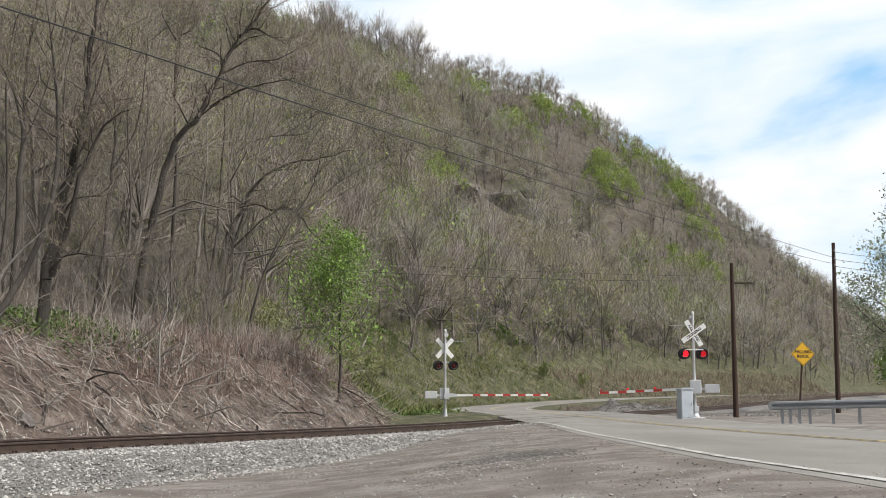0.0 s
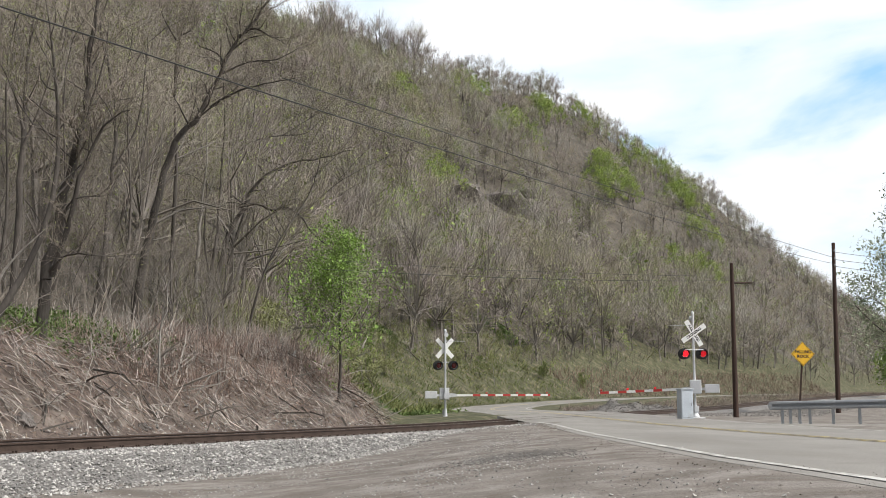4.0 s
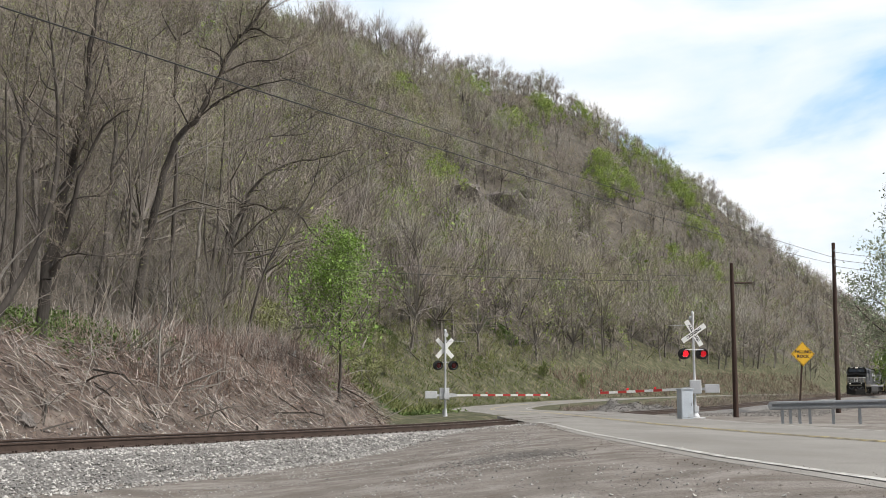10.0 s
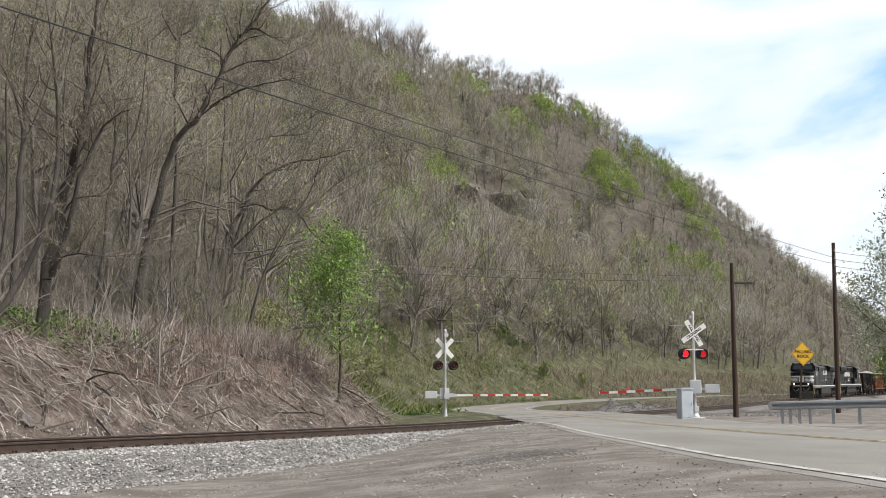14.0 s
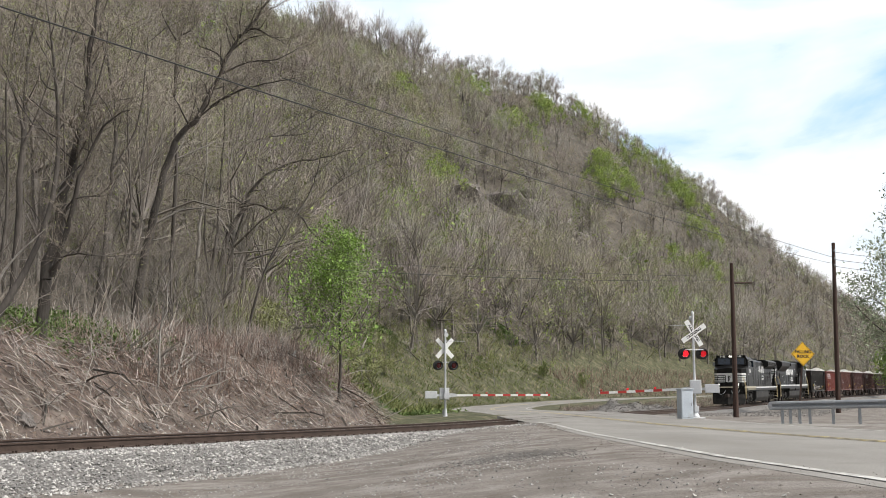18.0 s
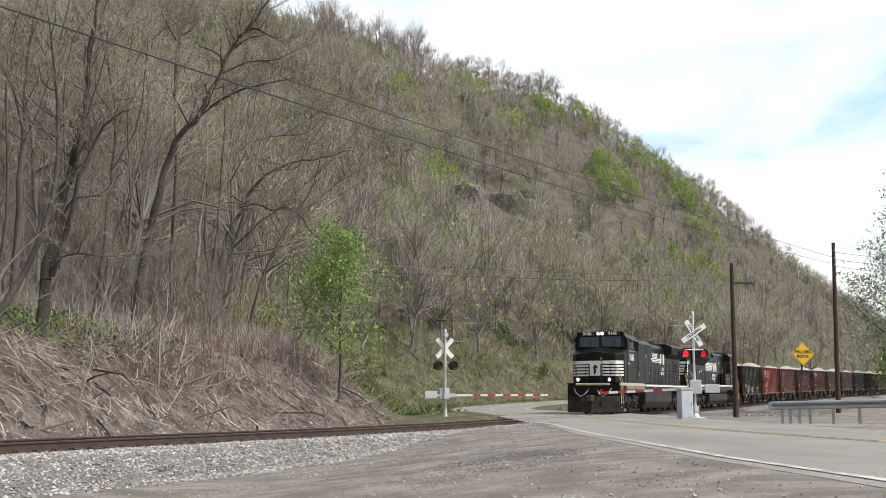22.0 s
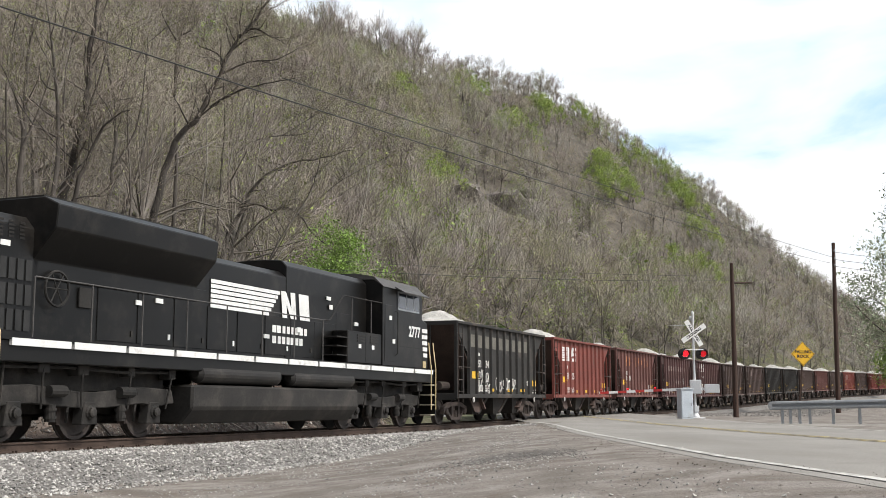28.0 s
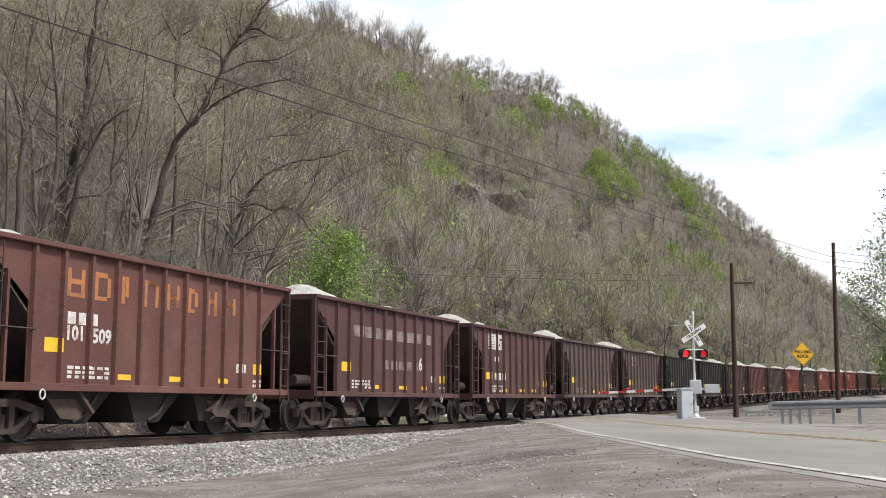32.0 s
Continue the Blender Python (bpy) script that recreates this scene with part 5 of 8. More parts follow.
woods("thicket", bx, by, RG, "grey thicket of bare brush under the near trees", RG.choice([0, 1], len(bx)), [3] * len(bx), fine_kinds, 0.2, 0.48, "brush")


# ---------------------------------------------------------------- brush, weeds and grass
def stems(name, x, y, length, width, lean, material, rng, label, category, tilt=None, curl=0.0):
    """Slim two-sided stems standing or lying on the ground, in one mesh."""
    far = by_road(x, y)[0] > 5.2
    x, y, length, width = x[far], y[far], length[far], width[far]
    k = len(x)
    z = ground_at(x, y)
    a = rng.uniform(0, 6.283, k)
    sl = np.clip(rng.normal(lean, 0.25, k), 0.02, 1.5)
    d = np.stack([np.cos(a) * np.sin(sl), np.sin(a) * np.sin(sl), np.cos(sl)], -1)
    if tilt == "lying":
        s_, _ = to_track(x, y)
        th = np.interp(s_, TS, TH)
        w1, w2 = rng.normal(0.85, 0.4, k), rng.normal(-0.1, 0.45, k)
        d = np.stack([np.sin(th) * w1 + np.cos(th) * w2, -np.cos(th) * w1 + np.sin(th) * w2, -0.85 * w1], -1) + rng.normal(0, 0.22, (k, 3)) + np.array([0, 0, 0.12])
        d /= np.linalg.norm(d, axis=1, keepdims=True)
        z = z + rng.uniform(0.03, 0.4, k)
    elif tilt is not None:
        d = d + np.array(tilt)
        d /= np.linalg.norm(d, axis=1, keepdims=True)
    p0 = np.stack([x, y, z - 0.03], -1)
    mid = p0 + d * length[:, None] * 0.55 + rng.normal(0, 0.05, (k, 3)) * length[:, None]
    p1 = p0 + d * length[:, None] + np.array([0, 0, -1.0]) * (curl * length)[:, None] + rng.normal(0, 0.12, (k, 3)) * length[:, None]
    sets = []
    for q in range(2):
        n_ = np.cross(d, rng.normal(0, 1, (k, 3)))
        n_ /= np.maximum(np.linalg.norm(n_, axis=1, keepdims=True), 1e-6)
        w = width[:, None]
        v = np.stack([p0 - n_ * w, p0 + n_ * w, mid + n_ * w * 0.7, mid - n_ * w * 0.7, p1], 1)
        o = (np.arange(k) * 5)[:, None, None]
        f = (np.array([(0, 1, 2), (0, 2, 3), (3, 2, 4)])[None] + o).reshape(-1, 3)
        sets.append((v.reshape(-1, 3), f, 0))
    v, f, _ = join(sets)
    return tagged(new(name, raw(name, v, f, material)), label, category, kind="stuff")


def bank_spots(rng, n_, s0, s1, v0, v1):
    s, v = rng.uniform(s0, s1, n_), rng.uniform(v0, v1, n_)
    x, y, _ = on_track(s, foot(s) + v)
    return x, y, s, v


g = np.random.RandomState(61)
x, y, s, v = bank_spots(g, 11000, -34, 15, 0.3, 6)
ok = v + g.normal(0, 0.8, len(x)) > 1.6
x, y = x[ok], y[ok]
stems("matted_dead_weeds", x, y, g.uniform(0.2, 0.8, len(x)), g.uniform(0.005, 0.012, len(x)), 1.1, M_WEED_RED, g, "matted dead brown weeds lying on the bank", "weeds", tilt="lying")
x, y, s, v = bank_spots(g, 9000, -34, 15, 0.5, 6.5)
ok = ripple(x, y, 3.2, 111) + 0.7 * ripple(x, y, 1.1, 112) + g.normal(0, 0.35, len(x)) > 0.05
stems("bleached_dead_weeds", x[ok], y[ok], g.uniform(0.3, 1.3, ok.sum()), g.uniform(0.008, 0.018, ok.sum()), 1.1, M_STRAW, g, "bleached dead stalks tangled on the bank", "weeds", tilt="lying")
x, y, s, v = bank_spots(g, 3200, -34, 14, 0.8, 7)
ok = ripple(x, y, 2.6, 113) + g.normal(0, 0.4, len(x)) > 0.25
stems("bleached_dead_weeds", x[ok], y[ok], g.uniform(0.25, 0.9, ok.sum()), g.uniform(0.007, 0.014, ok.sum()), 0.75, M_STRAW, g, "broken pale stalks sticking out of the bank", "weeds", curl=0.25)
x, y, s, v = bank_spots(g, 1900, -34, 15, 4.6, 11)
stems("dead_canes", x, y, g.uniform(0.3, 1.1, len(x)), g.uniform(0.007, 0.014, len(x)), 0.6, M_WEED_RED, g, "brown dead canes on the bank", "brush")
x, y, s, v = bank_spots(g, 2600, -7, 14, 2.2, 6.5)
stems("dead_canes", x, y, g.uniform(0.5, 1.4, len(x)), g.uniform(0.007, 0.014, len(x)), 0.35, M_WEED_RED, g, "brown dead canes above the ballast", "brush")
x, y, s, v = bank_spots(g, 1100, -6, 14, 2.6, 9)
stems("pale_canes", x, y, g.uniform(0.5, 1.7, len(x)), g.uniform(0.008, 0.016, len(x)), 0.35, M_STRAW, g, "pale grey dead canes among the brush", "brush")
x, y, s, v = bank_spots(g, 260, -34, 16, 0.5, 8)
stems("fallen_branches", x, y, g.uniform(0.8, 3.0, len(x)), g.uniform(0.012, 0.035, len(x)), 1.2, M_BARK_PALE, g, "pale fallen branches lying on the bank", "branches", tilt=(0.1, -0.15, 0.12))
x, y, s, v = bank_spots(g, 160, -34, 10, 0.5, 6)
stems("fallen_branches", x, y, g.uniform(0.5, 2.2, len(x)), g.uniform(0.02, 0.045, len(x)), 1.2, M_BARK, g, "dark rotting branches lying on the bank", "branches", tilt="lying")
pp = hill_hit(245, 640)
x, y = pp.x + g.normal(0, 0.9, 80), pp.y + g.normal(0, 0.45, 80)
stems("brush_pile", x, y, g.uniform(0.8, 2.6, len(x)), g.uniform(0.012, 0.03, len(x)), 1.25, M_BARK_PALE, g, "pile of pale dead branches on the bank", "branches", tilt=(0.5, -0.1, 0.2))


def litter(name, x, y, size, material, rng, label, category, lift=0.03):
    """Leaves and scraps lying about, as small tilted triangles."""
    c = np.stack([x, y, ground_at(x, y) + rng.uniform(0.01, lift, len(x))], -1)
    v, f = flecks(rng, c, size)
    return tagged(new(name, raw(name, v, f, material)), label, category, kind="stuff")


x, y, s, v = bank_spots(g, 26000, -34, 15, 0.2, 9)
litter("leaf_litter", x, y, g.uniform(0.015, 0.04, len(x)), M_LITTER, g, "dry fallen leaves and bark scraps on the bank", "leaf litter", 0.08)
for px, py, cnt, wide in ((20, 585, 900, 0.8), (110, 592, 1500, 1.0), (60, 605, 700, 0.8), (240, 628, 700, 0.7), (150, 620, 600, 0.8), (690, 600, 900, 1.2), (880, 585, 2200, 2.6), (740, 735, 500, 1.2)):
    pp = hill_hit(px, py)
    x, y = pp.x + g.normal(0, wide, cnt), pp.y + g.normal(0, wide * 0.5, cnt)
    litter("green_undergrowth", x, y, g.uniform(0.022, 0.05, cnt) * pp.y / 32, M_UNDER, g, "low leafy green undergrowth on the bank", "undergrowth", 0.75 if py < 700 else 0.2)
x, y, s, v = bank_spots(g, 5200, 12, 170, 10, 60)
stems("low_brush", x, y, g.uniform(0.8, 3.2, len(x)), g.uniform(0.014, 0.035, len(x)), 0.55, M_TWIG_FAR, g, "grey brown low brush under the trees", "brush")
x, y, s, v = bank_spots(g, 4200, 12, 170, 8, 42)
stems("low_brush", x, y, g.uniform(0.5, 2.0, len(x)), g.uniform(0.025, 0.06, len(x)), 0.65, M_OLIVE, g, "olive budding low brush under the trees", "brush")
x, y, s, v = bank_spots(g, 110, 16, 140, 4, 40)
stems("fallen_trunks", x, y, g.uniform(2.0, 6.0, len(x)), g.uniform(0.05, 0.1, len(x)), 1.3, M_BARK_PALE, g, "pale fallen trunks lying on the slope", "branches", tilt=(0.6, -0.3, 0.15))
x, y, s, v = bank_spots(g, 2800, -36, 70, 8, 26)
stems("young_saplings", x, y, g.uniform(1.2, 5.5, len(x)), g.uniform(0.008, 0.018, len(x)), 0.45, M_TWIG, g, "thicket of thin bare saplings under the trees", "brush")
x, y, s, v = bank_spots(g, 500, -36, 40, 7, 22)
stems("young_saplings", x, y, g.uniform(1.2, 5.0, len(x)), g.uniform(0.01, 0.022, len(x)), 0.25, M_TWIG_DARK, g, "thicket of pale bare saplings under the trees", "brush")
x, y, s, v = bank_spots(g, 42000, 9, 150, -4.0, 30)
ok = ((ripple(x, y, 8, 71) + ripple(x, y, 3, 72) * 0.6) > -0.75) & (((s > 22) & (y > 80)) | (v > 9))
stems("slope_grass", x[ok], y[ok], g.uniform(0.2, 0.9, ok.sum()), g.uniform(0.014, 0.05, ok.sum()), 0.8, M_GRASS, g, "spring grass on the slope above the road", "grass")
x, y, s, v = bank_spots(g, 1800, 14, 150, 2.0, 24)
stems("slope_brush", x, y, g.uniform(0.4, 1.6, len(x)), g.uniform(0.01, 0.025, len(x)), 0.6, M_WEED, g, "dead brush on the slope above the road", "brush")
s = g.uniform(52, 330, 14000)
u = g.uniform(4.5, 28, 14000)
x, y, _ = on_track(s, u)
ok = u < np.interp(s, [40, 60, 85, 110, 330], [8, 13, 20, 24, 28])
stems("trackside_brush", x[ok], y[ok], g.uniform(0.25, 0.95, ok.sum()), g.uniform(0.012, 0.026, ok.sum()), 0.75, M_WEED, g, "brown brush between track and road", "brush")
x, y, s, v = bank_spots(g, 4000, 150, 330, 0, 9)
stems("roadside_brush", x, y, g.uniform(0.6, 2.4, len(x)), g.uniform(0.02, 0.05, len(x)), 0.45, M_WEED_RED, g, "reddish brown brush at the foot of the hill", "brush")
s, v = g.uniform(-45, 330, 17000), g.uniform(12, 190, 17000)
x, y, _ = on_track(s, foot(s) + v)
ok = clear_of_rock(x, y)
x, y = x[ok], y[ok]
stems("hillside_undergrowth", x, y, g.uniform(0.8, 2.6, len(x)), g.uniform(0.03, 0.06, len(x)), 0.55, M_TWIG_DARK, g, "grey brown undergrowth on the wooded hill", "undergrowth")
s, v = g.uniform(0, 330, 6000), g.uniform(14, 190, 6000)
x, y, _ = on_track(s, foot(s) + v)
stems("hillside_undergrowth", x, y, g.uniform(1.0, 3.0, len(x)), g.uniform(0.04, 0.09, len(x)), 0.6, M_OLIVE, g, "olive budding undergrowth on the wooded hill", "undergrowth")
s, v = g.uniform(330, 950, 12000), g.uniform(6, 215, 12000)
x, y, _ = on_track(s, foot(s) + v)
# Paler than the nearer undergrowth: haze put into the stems' colour.
stems("distant_undergrowth", x, y, g.uniform(1.5, 4, len(x)), g.uniform(0.05, 0.11, len(x)), 0.5, M_TWIG_TAN, g, "undergrowth on the distant hill, paled as by haze", "undergrowth")
x, y = g.uniform(19, 34, 900), g.uniform(44.5, 49, 900)
stems("verge_grass", x, y, g.uniform(0.08, 0.25, len(x)), g.uniform(0.006, 0.015, len(x)), 0.6, M_GRASS, g, "green verge grass behind the crash barrier", "grass")


# ---------------------------------------------------------------- rock outcrops on the steep slope
def rock(at, size, seed):
    bm = bmesh.new()
    bmesh.ops.create_icosphere(bm, subdivisions=3, radius=1.0)
    g = random.Random(seed)
    cuts = [(Vector((g.uniform(-1, 1), g.uniform(-1, 1), g.uniform(-0.6, 1))).normalized(), g.uniform(0.45, 0.85)) for _ in range(14)]
    for v in bm.verts:
        for n_, d in cuts:
            k = v.co.dot(n_)
            if k > d:
                v.co -= n_ * (k - d)
        v.co *= 1 + 0.22 * noise.noise(v.co * 1.7 + Vector((seed, 0, 0))) + 0.12 * noise.noise(v.co * 5 + Vector((0, seed, 0)))
        v.co = Vector((v.co.x * size[0], v.co.y * size[1], v.co.z * size[2]))
    me = bpy.data.meshes.new("rock_outcrop")
    bm.to_mesh(me)
    bm.free()
    me.materials.append(M_ROCK)
    ob = tagged(new("rock_outcrop", me), "grey brown rock outcrop on the wooded slope", "rock", "rock outcrops")
    ob.matrix_basis = Matrix.Translation(at) @ Matrix.Rotation(g.uniform(0, 6), 4, "Z")


for k, ((px, py, sx, sz), p) in enumerate(zip(OUTCROP, BARE)):
    rock(p + Vector((0, 0, sz * 0.2)), (sx * 2.0, sx * 1.5, sz * 1.7), 40 + k)
for k, (px, py, sx) in enumerate(((40, 755, 0.45), (250, 765, 0.3), (700, 715, 0.5))):
    p = hill_hit(px, py)
    p.z = float(ground_at(p.x, p.y)[0])
    rock(p, (sx, sx * 0.8, sx * 0.6), 60 + k)

# low heap of rubble between the line and the road
ma, mb = ray_at(1040, 722, 86), ray_at(1205, 722, 90)
mu, mv = np.meshgrid(np.linspace(0, 1, 60), np.linspace(-1, 1, 16), indexing="ij")
mx, my = ma.x + (mb.x - ma.x) * mu + 0.1 * mv, ma.y + (mb.y - ma.y) * mu + 1.9 * mv
mh = 0.8 * ease(mu / 0.3) * ease((1.04 - mu) / 0.2) * (1 - abs(mv) ** 1.6) * (1 + 0.3 * ripple(mx, my, 2.6, 141)) + 0.12 * ripple(mx, my, 0.8, 142) * (1 - mv ** 2)
mz = ground_at(mx.ravel(), my.ravel()).reshape(mx.shape) - 0.06 + mh
mi = np.arange(mx.size).reshape(mx.shape)
mf = np.stack([mi[:-1, :-1], mi[1:, :-1], mi[1:, 1:], mi[:-1, 1:]], -1).reshape(-1, 4)
tagged(new("gravel_mound", raw("gravel_mound", np.stack([mx, my, mz], -1).reshape(-1, 3), mf, M_BALLAST, smooth=True)), "low grey gravel mound between track and road", "mound")
pick = RG.randint(0, mx.size, 1500)
x, y = mx.ravel()[pick] + RG.normal(0, 0.15, 1500), my.ravel()[pick] + RG.normal(0, 0.15, 1500)
stone_cloud("mound_stones", x, y, mz.ravel()[pick] + 0.02, RG.uniform(0.03, 0.1, 1500), M_BALLAST, "loose stones on the gravel mound", "stones")

x, y, s, v = bank_spots(RG, 7000, -34, 15, 0.0, 4.2)
keep = ripple(x, y, 4, 91) + 0.9 * RG.normal(0, 1, len(x)) > 0.6 + 0.3 * v
x, y = x[keep], y[keep]
stone_cloud("bank_stones", x, y, ground_at(x, y) + 0.05, RG.uniform(0.02, 0.07, len(x)), M_STONE, "pale loose stones fallen down the bank", "stones")

# torn white scrap caught on the bank
p = hill_hit(524, 648)
scrap = Mesh().prism([(-0.09, -0.02), (0.08, -0.05), (0.1, 0.0), (0.02, 0.02), (0.05, 0.2), (-0.02, 0.22), (-0.04, 0.03), (-0.1, 0.03)], -0.006, 0.006, "y").mesh("plastic_scrap", M_WHITE, 0.003)
ob = tagged(new("plastic_scrap", scrap), "torn white plastic scrap caught in the weeds", "litter")
ob.matrix_basis = Matrix.Translation(p + Vector((0, -0.7, 0.42))) @ Matrix.Rotation(0.25, 4, "Y")

# leafy green sapling on the bank
g = np.random.RandomState(71)
b3 = ray_at(600, 620, 46.5)
b3.z = float(ground_at(b3.x, b3.y)[0])
sc = 1.05
seg = grow(g, (0, 0, -0.1), ray_at(618, 428, b3.y) - b3, 0.07 * sc, 30, 7, 6, 0.72, 0.25, 0.3, 0.06)
bush = tree("leafy_sapling", seg, g, "young tree in fresh bright green leaf", "tree", M_BARK, M_LEAF, 13000, 0.036 * sc, 0.17 * sc, group="green saplings")
bush.matrix_basis = Matrix.Translation(b3)

# shrubs on the slope above the road and along the edge of the wood
SHRUBS = []
for k in range(6):
    g = np.random.RandomState(800 + k)
    hgt = g.uniform(1.8, 3.6)
    seg = grow(g, (0, 0, -0.1), (g.normal(0, 0.3), g.normal(0, 0.3), hgt), 0.03, 11, 4, 4, 0.75, 0.6, 0.05, 0.08)
    SHRUBS.append(tree("shrub", seg, g, ("budding olive green shrub on the slope", "dark green shrub on the grassy slope", "bare brown shrub on the slope")[k % 3], "shrub", M_BARK,
                       (M_OLIVE, M_GRASS, M_BUD)[k % 3], (1100, 1500, 250)[k % 3], 0.045, 0.15, group="slope shrubs"))
rp_ = random.Random(15)
sp = []
while len(sp) < 90:
    s, v = rp_.uniform(12, 160), rp_.uniform(3, 30)
    x, y, _ = on_track(s, float(foot(s)) + v)
    if by_road(np.array([x]), np.array([y]))[0][0] > 7:
        sp.append((x, y))
zz = ground_at([p[0] for p in sp], [p[1] for p in sp])
for k, (x, y) in enumerate(sp):
    m = Matrix.Translation((x, y, float(zz[k]))) @ Matrix.Rotation(rp_.uniform(0, 6), 4, "Z")
    if k < 6:
        SHRUBS[k].matrix_basis = m
    else:
        copy_thing(SHRUBS[k % 6], m)

# pale green tree at the roadside
g = np.random.RandomState(72)
b3 = ray_at(1612, 700, 92)
b3.z = float(ground_at(b3.x, b3.y)[0]) - 0.1
seg = grow(g, (0, 0, 0), ray_at(1606, 335, 93) - b3, 0.28, 26, 8, 6, 0.46, 0.5, 0.12, 0.03)
rt_ = tree("roadside_tree", seg, g, "pale green tree in young leaf beside the line", "tree", M_BARK, M_BLOSSOM, 26000, 0.085, 0.45, group="roadside trees")
rt_.matrix_basis = Matrix.Translation(b3)
for px, top, dep, col in ((1612, 560, 120, M_LEAF), (1600, 590, 190, M_BUD)):
    g = np.random.RandomState(px)
    b3 = ray_at(px, 690, dep)
    b3.z = float(ground_at(b3.x, b3.y)[0]) - 0.1
    seg = grow(g, (0, 0, 0), ray_at(px - 4, top, dep) - b3, 0.2, 24, 7, 5, 0.55, 0.5, 0.05, 0.03)
    rt_ = tree("roadside_tree", seg, g, "low green tree beside the line", "tree", M_BARK, col, 12000, 0.12, 0.5, group="roadside trees")
    rt_.matrix_basis = Matrix.Translation(b3)


# ---------------------------------------------------------------- train: shared parts
L_LEAD, L_SECOND, L_HOP = 22.3, 22.6, 12.04


def wheelset(parent, x, r, gauge_half=0.755, axle_out=1.02):
    """Axle with two wheels, turning on its own axis."""
    ws = part("wheelset", Mesh().lathe([(-axle_out, 0.08), (axle_out, 0.08)], (0, 0, 0), "y", 10), M_WHEEL, parent, "dark steel wheelset", at=Matrix.Translation((x, 0, r)))
    for sg_ in (-1, 1):
        w = Mesh()
        c = sg_ * gauge_half
        w.lathe([(c - sg_ * 0.07, r + 0.025), (c - sg_ * 0.045, r + 0.025), (c - sg_ * 0.035, r), (c + sg_ * 0.07, r - 0.006), (c + sg_ * 0.07, r * 0.86),
                 (c + sg_ * 0.035, r * 0.82), (c + sg_ * 0.025, r * 0.5), (c + sg_ * 0.06, r * 0.36), (c + sg_ * 0.06, 0.08)], (0, 0, 0), "y", 24)
        part("wheel", w, M_WHEEL, ws)
    return ws


def coupler(parent, x, sgn):
    part("coupler", Mesh().box(min(x, x - sgn * 0.75), max(x, x - sgn * 0.75), -0.09, 0.09, 0.78, 0.98).prism([(x - sgn * 0.02, -0.2), (x - sgn * 0.02, 0.05), (x - sgn * 0.3, 0.2), (x - sgn * 0.34, -0.16)], 0.72, 1.04, "z"), M_TRUCK, parent, bevel=0.02)


def bars(parent, name, x0, x1, y, z0, z1, n_x, n_z, material, fill=0.62, seed=0, jitter=0.25):
    """Unreadable writing: rows of plain bars on a side."""
    r = random.Random(seed)
    m = Mesh()
    dx, dz = (x1 - x0) / n_x, (z1 - z0) / n_z
    for j in range(n_z):
        for i in range(n_x):
            if r.random() < 0.12:
                continue
            a = x0 + dx * i
            m.box(a, a + dx * (fill + r.uniform(-jitter, jitter) * 0.5), y, y + 0.006, z0 + dz * j, z0 + dz * (j + 0.68))
    return part(name, m, material, parent)


def rail_posts(parent, xs, y, z0, z1, material):
    for x in xs:
        part("handrail_post", Mesh().tube([(x, y, z0), (x, y, z1)], 0.018, 6), material, parent)
    part("handrail", Mesh().tube([(x, y, z1) for x in xs], 0.018, 6), material, parent)


